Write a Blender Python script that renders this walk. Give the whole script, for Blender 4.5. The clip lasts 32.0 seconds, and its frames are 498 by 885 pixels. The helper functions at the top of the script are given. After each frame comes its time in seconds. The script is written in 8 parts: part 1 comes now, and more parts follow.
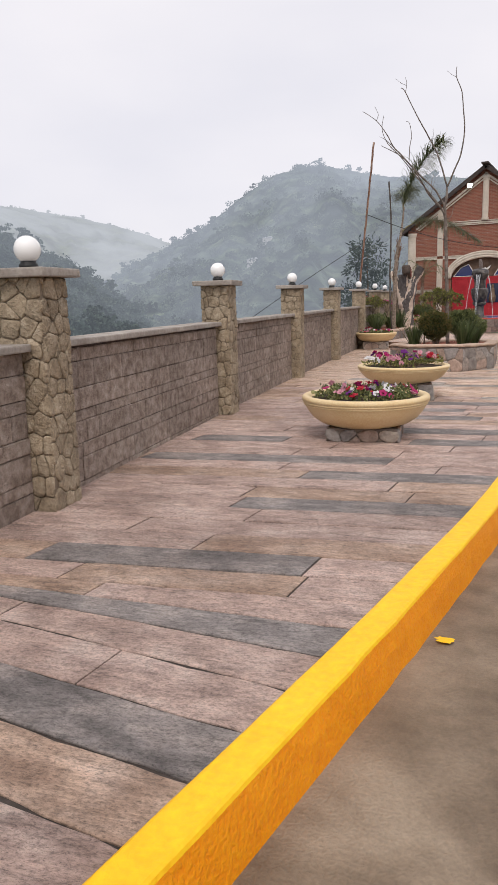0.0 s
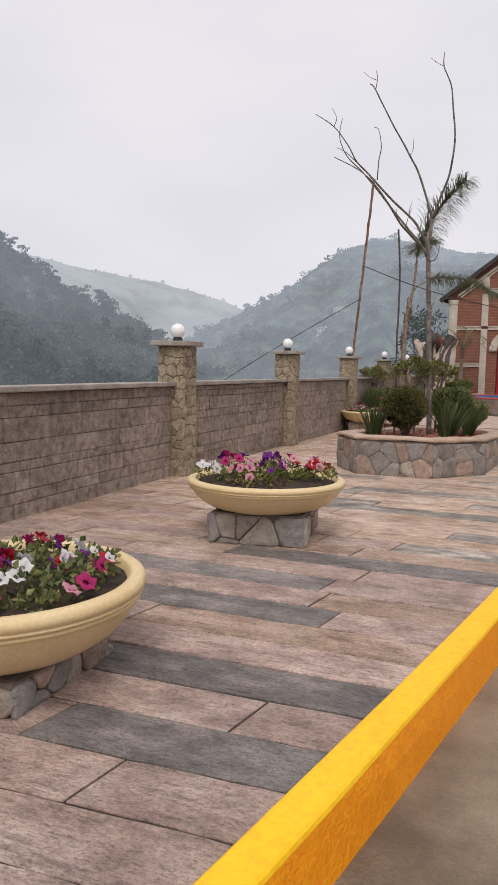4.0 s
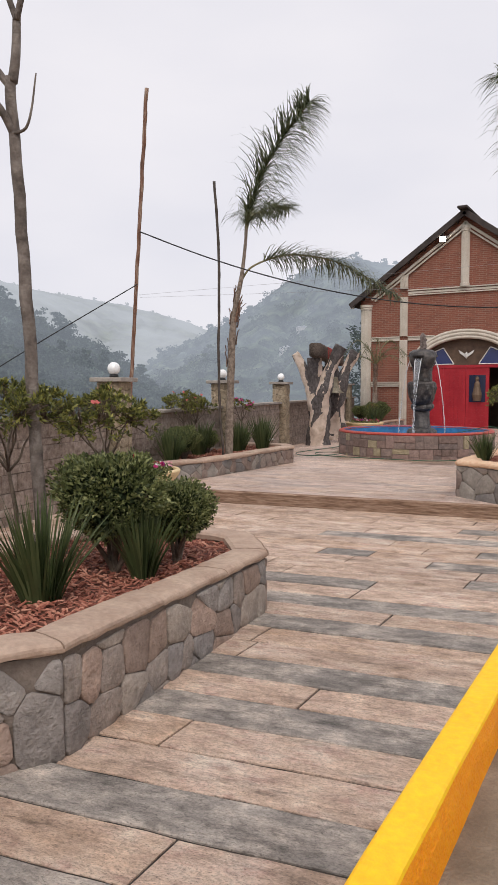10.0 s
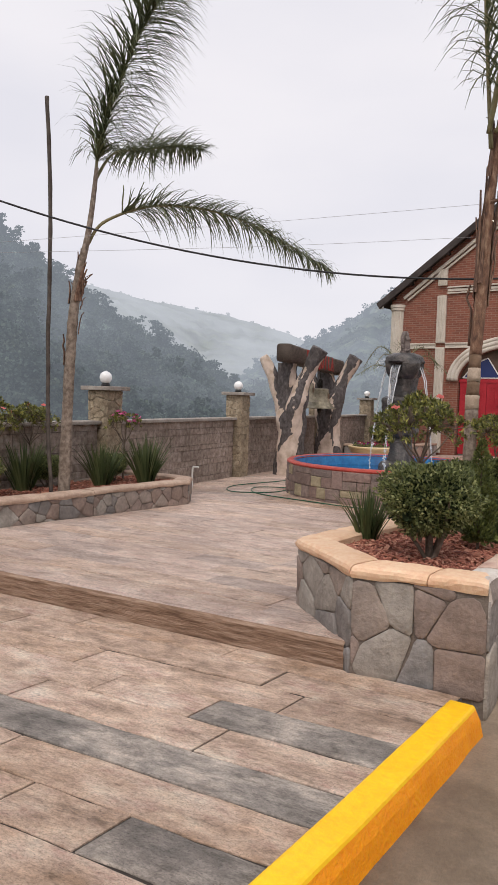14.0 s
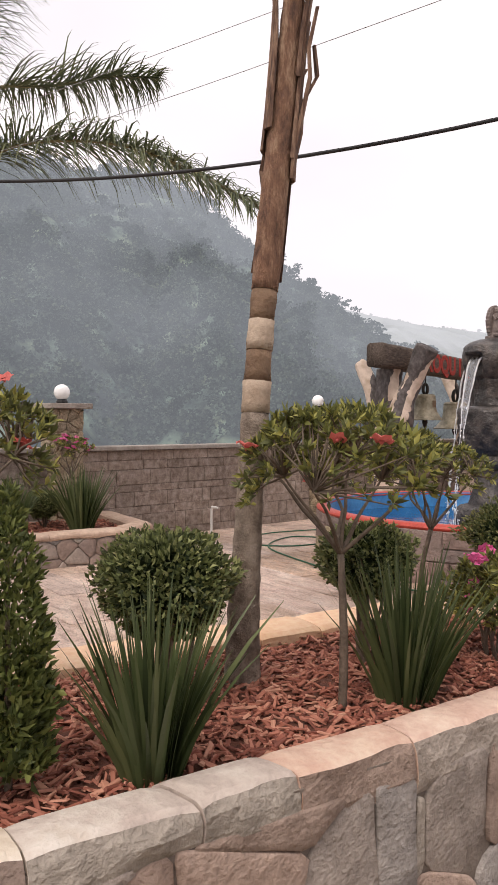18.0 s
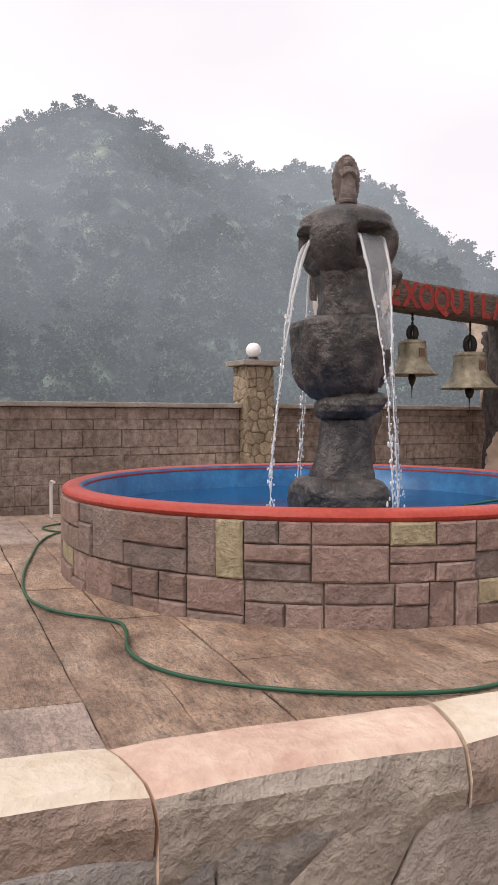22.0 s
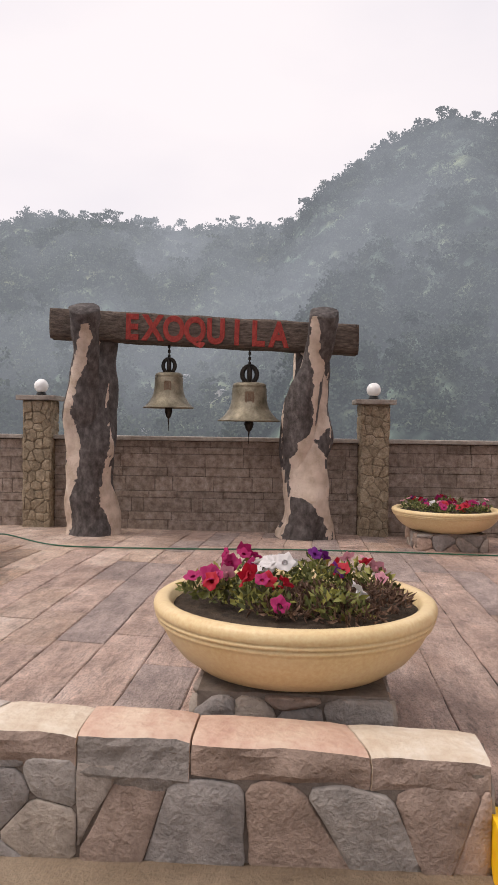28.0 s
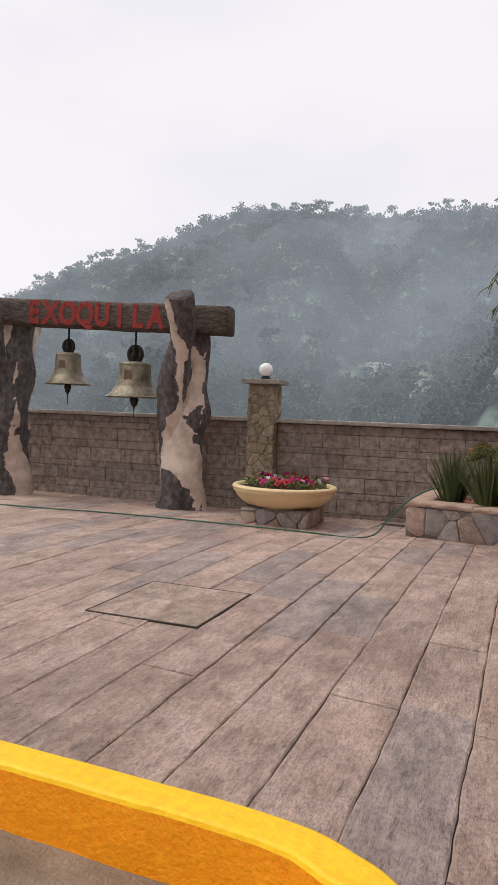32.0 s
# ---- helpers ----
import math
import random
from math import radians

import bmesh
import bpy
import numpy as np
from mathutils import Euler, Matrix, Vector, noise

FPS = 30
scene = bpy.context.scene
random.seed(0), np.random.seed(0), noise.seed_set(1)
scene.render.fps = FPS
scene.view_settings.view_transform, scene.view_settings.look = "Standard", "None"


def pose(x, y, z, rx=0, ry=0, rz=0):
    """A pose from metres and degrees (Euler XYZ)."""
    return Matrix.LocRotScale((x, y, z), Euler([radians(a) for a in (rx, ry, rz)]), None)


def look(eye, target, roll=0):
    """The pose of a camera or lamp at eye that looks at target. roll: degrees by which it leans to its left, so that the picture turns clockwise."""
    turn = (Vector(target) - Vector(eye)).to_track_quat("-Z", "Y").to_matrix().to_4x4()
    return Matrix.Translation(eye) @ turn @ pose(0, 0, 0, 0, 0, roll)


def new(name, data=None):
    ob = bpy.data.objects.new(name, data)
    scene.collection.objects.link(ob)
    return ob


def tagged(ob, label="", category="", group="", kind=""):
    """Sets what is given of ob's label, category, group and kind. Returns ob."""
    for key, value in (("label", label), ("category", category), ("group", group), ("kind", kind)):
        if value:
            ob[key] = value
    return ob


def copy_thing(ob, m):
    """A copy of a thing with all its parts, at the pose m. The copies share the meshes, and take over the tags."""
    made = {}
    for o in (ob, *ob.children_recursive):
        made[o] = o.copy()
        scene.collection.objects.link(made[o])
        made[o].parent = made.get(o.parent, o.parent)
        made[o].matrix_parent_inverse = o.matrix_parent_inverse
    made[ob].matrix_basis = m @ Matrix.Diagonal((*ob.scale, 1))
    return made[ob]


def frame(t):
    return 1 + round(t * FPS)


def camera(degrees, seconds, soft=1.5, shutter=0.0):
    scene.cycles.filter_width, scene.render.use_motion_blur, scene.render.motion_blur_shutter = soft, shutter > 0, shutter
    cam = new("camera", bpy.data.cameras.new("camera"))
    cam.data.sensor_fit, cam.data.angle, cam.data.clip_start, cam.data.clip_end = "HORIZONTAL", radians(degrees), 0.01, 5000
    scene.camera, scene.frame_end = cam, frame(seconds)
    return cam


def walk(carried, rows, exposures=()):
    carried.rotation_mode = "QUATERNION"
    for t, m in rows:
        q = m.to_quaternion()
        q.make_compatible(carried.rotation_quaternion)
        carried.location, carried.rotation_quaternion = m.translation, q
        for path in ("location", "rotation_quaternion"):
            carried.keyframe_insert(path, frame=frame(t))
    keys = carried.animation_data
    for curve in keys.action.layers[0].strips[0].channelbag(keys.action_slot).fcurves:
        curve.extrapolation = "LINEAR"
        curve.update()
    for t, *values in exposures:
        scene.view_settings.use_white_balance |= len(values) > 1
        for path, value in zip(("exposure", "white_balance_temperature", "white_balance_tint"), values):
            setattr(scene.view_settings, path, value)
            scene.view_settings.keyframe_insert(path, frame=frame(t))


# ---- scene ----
cam = camera(37.7, 32.0)
PATH = [
    (0, (0.085, -2.007, 1.856), (-0.791, -0.25, 1.474), -1.5),
    (0.5, (0.188, -1.346, 1.87), (-0.712, 0.405, 1.519), -2.0),
    (1, (0.35, -0.619, 1.854), (-0.592, 1.114, 1.522), -2.0),
    (1.5, (0.429, 0.129, 1.854), (-0.54, 1.851, 1.545), -1.3),
    (2, (0.568, 0.833, 1.905), (-0.405, 2.557, 1.621), 0.5),
    (2.5, (0.67, 1.595, 1.89), (-0.292, 3.337, 1.689), 1.0),
    (4.5, (0.403, 4.688, 1.76), (-0.656, 6.372, 1.553), 1.0),
    (5, (0.373, 5.474, 1.734), (-0.662, 7.173, 1.535), 1.3),
    (5.5, (0.243, 6.237, 1.715), (-0.762, 7.955, 1.523), 1.1),
    (6, (0.109, 6.985, 1.689), (-0.867, 8.718, 1.479), 0.9),
    (6.5, (-0.043, 7.747, 1.661), (-0.939, 9.517, 1.404), 1.1),
    (7, (-0.069, 8.481, 1.684), (-0.931, 10.269, 1.439), 0.6),
    (7.5, (-0.147, 9.244, 1.75), (-1.019, 11.033, 1.553), 0.3),
    (8, (-0.071, 9.992, 1.902), (-1.019, 11.748, 1.762), 0.4),
    (8.5, (-0.017, 10.651, 2.025), (-1.007, 12.385, 1.912), 0.9),
    (9, (0.024, 11.386, 2.041), (-0.979, 13.112, 1.920), 0.6),
    (9.5, (0.050, 12.074, 1.993), (-0.943, 13.805, 1.861), 0.1),
    (10, (0.122, 12.786, 1.970), (-0.854, 14.525, 1.821), -0.1),
    (10.5, (0.198, 13.490, 1.973), (-0.775, 15.230, 1.815), -0.1),
    (11, (0.283, 14.229, 1.966), (-0.698, 15.964, 1.809), 0.1),
    (11.5, (0.343, 14.971, 1.963), (-0.658, 16.696, 1.818), 0.5),
    (12, (0.466, 15.709, 1.963), (-0.555, 17.423, 1.833), 1.0),
    (12.5, (0.557, 16.474, 1.973), (-0.490, 18.175, 1.865), 1.2),
    (13, (0.641, 17.201, 1.999), (-0.429, 18.888, 1.900), 1.4),
    (13.5, (0.696, 17.944, 2.030), (-0.416, 19.603, 1.926), 1.7),
    (15.5, (0.809, 20.907, 1.999), (-0.664, 22.253, 1.865), 0.5),
    (16, (0.85, 21.544, 2.026), (-0.659, 22.853, 1.931), -0.1),
    (16.5, (0.848, 22.186, 2.058), (-0.712, 23.436, 1.988), -0.6),
    (17, (0.9, 22.768, 2.033), (-0.737, 23.913, 1.94), -0.3),
    (17.5, (0.909, 23.505, 2.013), (-0.773, 24.582, 1.912), 0.7),
    (18, (0.882, 24.208, 1.942), (-0.827, 25.246, 1.881), 0.4),
    (19, (0.639, 25.461, 1.802), (-1.109, 26.433, 1.792), -0.9),
    (19.5, (0.482, 25.984, 1.794), (-1.29, 26.912, 1.785), -2.0),
    (20, (0.391, 26.599, 1.732), (-1.416, 27.456, 1.719), -1.4),
    (20.5, (0.187, 27.233, 1.666), (-1.652, 28.02, 1.638), -1.1),
    (21, (0.082, 27.872, 1.544), (-1.786, 28.585, 1.499), -0.6),
    (21.5, (-0.047, 28.497, 1.460), (-1.939, 29.141, 1.397), -0.2),
    (22, (-0.077, 29.113, 1.382), (-1.993, 29.68, 1.314), 0.1),
    (22.5, (-0.153, 29.722, 1.392), (-2.096, 30.189, 1.329), -0.3),
    (23, (-0.132, 30.313, 1.408), (-2.099, 30.667, 1.346), -1.1),
    (23.5, (-0.168, 30.917, 1.423), (-2.153, 31.153, 1.363), -2.0),
    (24, (-0.096, 31.581, 1.435), (-2.087, 31.723, 1.313), -2.6),
    (24.5, (-0.081, 32.269, 1.455), (-2.065, 32.399, 1.236), -1.5),
    (26.5, (0.336, 35.277, 1.71), (-1.585, 34.725, 1.66), 1.4),
    (27, (0.444, 36.002, 1.691), (-1.501, 35.538, 1.63), 0.9),
    (27.5, (0.463, 36.653, 1.696), (-1.504, 36.296, 1.636), 0.5),
    (28, (0.44, 37.231, 1.733), (-1.518, 36.824, 1.689), 0.8),
    (28.5, (0.337, 37.789, 1.721), (-1.582, 37.226, 1.698), 0.9),
    (29, (0.234, 38.397, 1.691), (-1.653, 37.735, 1.679), 0.4),
    (29.5, (0.128, 39.050, 1.629), (-1.737, 38.328, 1.628), 0.5),
    (30, (0.061, 39.585, 1.631), (-1.803, 38.859, 1.624), 0.7),
    (30.5, (0.001, 40.173, 1.651), (-1.859, 39.439, 1.622), 0.8),
    (31, (-0.147, 40.723, 1.702), (-1.996, 39.962, 1.641), 1.5),
    (31.5, (-0.346, 41.267, 1.664), (-2.163, 40.434, 1.586), 1.9),
    (32, (-0.573, 41.808, 1.671), (-2.337, 40.871, 1.584), 2.1),
]
walk(cam, [(t, look(eye, target, roll)) for t, eye, target, roll in PATH],
     [(0, 0.09, 6650, 13), (2, -0.03, 6660, 13), (6, -0.03, 6680, 13), (8, 0.02, 6640, 13), (13, 0.05, 6640, 13), (16, 0.18, 6850, 14.5), (18, 0.36, 7050, 16.5), (21, 0.32, 6950, 16), (24, 0.32, 7050, 17), (28, 0.2, 6990, 16.5), (29.5, 0.15, 6740, 13.5), (32, 0.13, 6700, 13)])

# ---- world and light ----
world = bpy.data.worlds.new("overcast")
scene.world = world
world.use_nodes = True
wn, wl = world.node_tree.nodes, world.node_tree.links
sky = wn.new("ShaderNodeTexSky")
sky.sky_type, sky.sun_disc = "NISHITA", False
sky.sun_elevation, sky.sun_rotation = radians(54), radians(155)
sky_bg = wn["Background"]
sky_bg.inputs["Strength"].default_value = 0.1
wl.new(sky.outputs["Color"], sky_bg.inputs["Color"])
cloud_tc = wn.new("ShaderNodeTexCoord")
cloud_map = wn.new("ShaderNodeMapping")
cloud_map.inputs["Scale"].default_value = (1.0, 1.0, 2.6)
cloud_noise = wn.new("ShaderNodeTexNoise")
cloud_noise.inputs["Scale"].default_value, cloud_noise.inputs["Detail"].default_value = 2.4, 5.0
cloud_noise.inputs["Roughness"].default_value = 0.42
cloud_ramp = wn.new("ShaderNodeValToRGB")
cloud_ramp.color_ramp.elements[0].position, cloud_ramp.color_ramp.elements[1].position = 0.36, 0.63
cloud_ramp.color_ramp.elements[0].color = (0.77, 0.785, 0.85, 1)
cloud_ramp.color_ramp.elements[1].color = (0.865, 0.868, 0.91, 1)
cloud_bg = wn.new("ShaderNodeBackground")
cloud_bg.inputs["Strength"].default_value = 1.0
wl.new(cloud_tc.outputs["Generated"], cloud_map.inputs["Vector"])
wl.new(cloud_map.outputs["Vector"], cloud_noise.inputs["Vector"])
wl.new(cloud_noise.outputs["Fac"], cloud_ramp.inputs["Fac"])
wl.new(cloud_ramp.outputs["Color"], cloud_bg.inputs["Color"])
cover = wn.new("ShaderNodeMixShader")
cover.inputs["Fac"].default_value = 0.94
wl.new(sky_bg.outputs["Background"], cover.inputs[1])
wl.new(cloud_bg.outputs["Background"], cover.inputs[2])
wl.new(cover.outputs["Shader"], wn["World Output"].inputs["Surface"])

sun = new("sun", bpy.data.lights.new("sun", "SUN"))
sun.data.energy, sun.data.angle, sun.data.color = 1.5, radians(28), (1.0, 0.96, 0.9)
sun.matrix_world = look((8, 0, 40), (-4, 26, 0))


# ---- materials ----
def surface(name, cols, rough=0.8, scale=5.0, bump=0.25, bscale=60.0, metal=0.0, stretch=None, rand=0.0, spec=0.3,
            pick=None, island=False, dirt=0.0, speckle=0.0):
    """A worn surface: two noise scales of colour, grain in relief, and variation from piece to piece."""
    m = bpy.data.materials.new(name)
    m.use_nodes = True
    n, l = m.node_tree.nodes, m.node_tree.links
    b = n["Principled BSDF"]
    tc = n.new("ShaderNodeTexCoord")
    mp = n.new("ShaderNodeMapping")
    if stretch:
        mp.inputs["Scale"].default_value = stretch[:3]
        if len(stretch) > 3:
            mp.vector_type = "TEXTURE"
            mp.inputs["Rotation"].default_value = (0, 0, radians(stretch[3]))
            mp.inputs["Scale"].default_value = [1.0 / s for s in stretch[:3]]
    l.new(tc.outputs["Object"], mp.inputs["Vector"])

    def noise_node(sc, detail=5.0, r=0.6, vec=None):
        t = n.new("ShaderNodeTexNoise")
        t.inputs["Scale"].default_value, t.inputs["Detail"].default_value = sc, detail
        t.inputs["Roughness"].default_value = r
        l.new(vec or mp.outputs["Vector"], t.inputs["Vector"])
        return t.outputs["Fac"]

    def math_node(op, a, c):
        t = n.new("ShaderNodeMath")
        t.operation = op
        for k, v in enumerate((a, c)):
            if isinstance(v, (int, float)):
                t.inputs[k].default_value = v
            else:
                l.new(v, t.inputs[k])
        return t.outputs["Value"]

    def mix(kind, fac, a, c):
        t = n.new("ShaderNodeMix")
        t.data_type, t.blend_type = "RGBA", kind
        for k, v in ((0, fac), (6, a), (7, c)):
            if isinstance(v, (int, float)):
                t.inputs[k].default_value = v
            elif isinstance(v, tuple):
                t.inputs[k].default_value = v
            else:
                l.new(v, t.inputs[k])
        return t.outputs[2]

    def ramp(fac, colours, lo=0.32, hi=0.68, constant=False):
        t = n.new("ShaderNodeValToRGB")
        cr = t.color_ramp
        cr.interpolation = "CONSTANT" if constant else "LINEAR"
        while len(cr.elements) < len(colours):
            cr.elements.new(0.5)
        k = len(colours)
        for i, c in enumerate(colours):
            cr.elements[i].position = i / k if constant else lo + (hi - lo) * i / max(1, k - 1)
            cr.elements[i].color = (*c, 1)
        l.new(fac, t.inputs["Fac"])
        return t.outputs["Color"]

    if island:
        rnd = n.new("ShaderNodeNewGeometry").outputs["Random Per Island"]
    else:
        rnd = n.new("ShaderNodeObjectInfo").outputs["Random"]
    big = noise_node(scale)
    fine = noise_node(bscale, 4.0)
    col = ramp(big, cols)
    if pick:
        base = ramp(rnd, pick, constant=True)
        col = mix("MIX", 0.72, col, base)
        col = mix("OVERLAY", 0.45, col, ramp(big, [(0.3, 0.3, 0.3), (0.7, 0.7, 0.7)]))
    col = mix("OVERLAY", 0.35, col, ramp(fine, [(0.32, 0.32, 0.32), (0.68, 0.68, 0.68)]))
    if rand:
        v = math_node("ADD", math_node("MULTIPLY", rnd, 2 * rand), 1.0 - rand)
        cc = n.new("ShaderNodeCombineColor")
        for k in range(3):
            l.new(v, cc.inputs[k])
        col = mix("MULTIPLY", 1.0, col, cc.outputs["Color"])
    if dirt:
        stain = noise_node(0.9, 6.0, 0.7, tc.outputs["Object"])
        col = mix("MULTIPLY", dirt, col, ramp(stain, [(0.34, 0.31, 0.29), (1, 1, 1)], 0.38, 0.56))
    if speckle:
        dots = noise_node(bscale * 2.2, 2.0)
        col = mix("MIX", math_node("MULTIPLY", ramp(dots, [(0, 0, 0), (1, 1, 1)], 0.64, 0.7), speckle), col, (0.05, 0.05, 0.05, 1))
    l.new(col, b.inputs["Base Color"])
    b.inputs["Metallic"].default_value = metal
    b.inputs["Specular IOR Level"].default_value = spec
    rv = math_node("ADD", math_node("MULTIPLY", fine, 0.22), rough - 0.11)
    l.new(rv, b.inputs["Roughness"])
    if bump:
        bp = n.new("ShaderNodeBump")
        bp.inputs["Strength"].default_value, bp.inputs["Distance"].default_value = bump, 0.02
        l.new(math_node("ADD", math_node("MULTIPLY", big, 0.7), fine), bp.inputs["Height"])
        l.new(bp.outputs["Normal"], b.inputs["Normal"])
    return m


def plain(name, col, rough=0.5, metal=0.0, spec=0.4, emit=0.0, emit_col=None, transmission=0.0, alpha=1.0):
    m = bpy.data.materials.new(name)
    m.use_nodes = True
    b = m.node_tree.nodes["Principled BSDF"]
    b.inputs["Base Color"].default_value = (*col, 1)
    b.inputs["Roughness"].default_value, b.inputs["Metallic"].default_value = rough, metal
    b.inputs["Specular IOR Level"].default_value = spec
    b.inputs["Transmission Weight"].default_value, b.inputs["Alpha"].default_value = transmission, alpha
    if emit:
        b.inputs["Emission Color"].default_value = (*(emit_col or col), 1)
        b.inputs["Emission Strength"].default_value = emit
    return m


def leafy(name, cols, rough=0.5, lucent=0.25):
    """Leaves: colour from leaf to leaf, a little light through them."""
    m = bpy.data.materials.new(name)
    m.use_nodes = True
    n, l = m.node_tree.nodes, m.node_tree.links
    b = n["Principled BSDF"]
    r = n.new("ShaderNodeValToRGB")
    while len(r.color_ramp.elements) < len(cols):
        r.color_ramp.elements.new(0.5)
    for i, c in enumerate(cols):
        r.color_ramp.elements[i].position = i / max(1, len(cols) - 1)
        r.color_ramp.elements[i].color = (*c, 1)
    l.new(n.new("ShaderNodeNewGeometry").outputs["Random Per Island"], r.inputs["Fac"])
    l.new(r.outputs["Color"], b.inputs["Base Color"])
    b.inputs["Roughness"].default_value = rough
    b.inputs["Specular IOR Level"].default_value = 0.35
    if lucent:
        t = n.new("ShaderNodeBsdfTranslucent")
        l.new(r.outputs["Color"], t.inputs["Color"])
        x = n.new("ShaderNodeMixShader")
        x.inputs["Fac"].default_value = lucent
        l.new(b.outputs["BSDF"], x.inputs[1])
        l.new(t.outputs["BSDF"], x.inputs[2])
        l.new(x.outputs["Shader"], n["Material Output"].inputs["Surface"])
    return m


def misty(name, cols, scale, length, haze, seat=(0.0, 24.0, 0.0), crowns=0.0):
    """A far wooded slope: damp-air haze is put into the material as emission, its share growing with the distance from
    the square.
    """
    m = bpy.data.materials.new(name)
    m.use_nodes = True
    n, l = m.node_tree.nodes, m.node_tree.links
    b = n["Principled BSDF"]
    b.inputs["Roughness"].default_value = 0.95
    b.inputs["Specular IOR Level"].default_value = 0.05
    g = n.new("ShaderNodeNewGeometry")
    no = n.new("ShaderNodeTexNoise")
    no.inputs["Scale"].default_value, no.inputs["Detail"].default_value = scale, 8.0
    no.inputs["Roughness"].default_value = 0.7
    l.new(g.outputs["Position"], no.inputs["Vector"])
    r = n.new("ShaderNodeValToRGB")
    while len(r.color_ramp.elements) < len(cols):
        r.color_ramp.elements.new(0.5)
    for i, c in enumerate(cols):
        r.color_ramp.elements[i].position = 0.34 + 0.34 * i / max(1, len(cols) - 1)
        r.color_ramp.elements[i].color = (*c, 1)
    l.new(no.outputs["Fac"], r.inputs["Fac"])
    leaf_col = r.outputs["Color"]
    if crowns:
        # tree crowns: lit middles and the shade in the gaps between, put into the colour
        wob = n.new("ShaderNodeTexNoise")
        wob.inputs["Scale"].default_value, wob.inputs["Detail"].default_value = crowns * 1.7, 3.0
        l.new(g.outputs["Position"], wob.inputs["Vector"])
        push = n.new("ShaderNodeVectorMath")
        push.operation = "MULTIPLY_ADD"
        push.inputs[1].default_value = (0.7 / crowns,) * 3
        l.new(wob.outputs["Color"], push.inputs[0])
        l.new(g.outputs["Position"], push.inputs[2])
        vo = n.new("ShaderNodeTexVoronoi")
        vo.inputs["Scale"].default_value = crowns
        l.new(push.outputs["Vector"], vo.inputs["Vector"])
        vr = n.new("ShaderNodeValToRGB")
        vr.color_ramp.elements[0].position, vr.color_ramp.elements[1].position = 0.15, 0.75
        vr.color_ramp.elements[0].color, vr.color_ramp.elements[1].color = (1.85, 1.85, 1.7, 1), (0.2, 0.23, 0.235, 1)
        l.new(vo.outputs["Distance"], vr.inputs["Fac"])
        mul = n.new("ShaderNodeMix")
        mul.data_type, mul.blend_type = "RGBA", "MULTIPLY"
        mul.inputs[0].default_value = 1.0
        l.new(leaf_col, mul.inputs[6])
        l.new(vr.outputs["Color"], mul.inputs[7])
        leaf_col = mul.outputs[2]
        bp = n.new("ShaderNodeBump")
        bp.invert = True
        bp.inputs["Strength"].default_value, bp.inputs["Distance"].default_value = 0.9, 0.45 / crowns
        l.new(vo.outputs["Distance"], bp.inputs["Height"])
        l.new(bp.outputs["Normal"], b.inputs["Normal"])
    l.new(leaf_col, b.inputs["Base Color"])
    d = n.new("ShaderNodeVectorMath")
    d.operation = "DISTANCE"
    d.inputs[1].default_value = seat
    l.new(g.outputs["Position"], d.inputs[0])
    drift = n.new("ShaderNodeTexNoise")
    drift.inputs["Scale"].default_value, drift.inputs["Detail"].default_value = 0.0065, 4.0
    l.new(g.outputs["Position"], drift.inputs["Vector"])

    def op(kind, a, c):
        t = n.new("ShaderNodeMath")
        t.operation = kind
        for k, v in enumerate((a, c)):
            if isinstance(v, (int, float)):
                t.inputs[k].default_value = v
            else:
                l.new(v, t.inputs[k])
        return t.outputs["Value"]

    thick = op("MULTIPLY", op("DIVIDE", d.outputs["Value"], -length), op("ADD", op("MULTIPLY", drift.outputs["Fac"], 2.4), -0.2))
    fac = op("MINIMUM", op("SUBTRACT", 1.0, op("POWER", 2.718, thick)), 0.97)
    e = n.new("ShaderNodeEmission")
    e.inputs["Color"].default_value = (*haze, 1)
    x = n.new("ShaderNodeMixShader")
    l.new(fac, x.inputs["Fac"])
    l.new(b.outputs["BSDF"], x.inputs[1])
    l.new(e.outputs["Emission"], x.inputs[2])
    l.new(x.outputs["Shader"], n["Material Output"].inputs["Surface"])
    return m


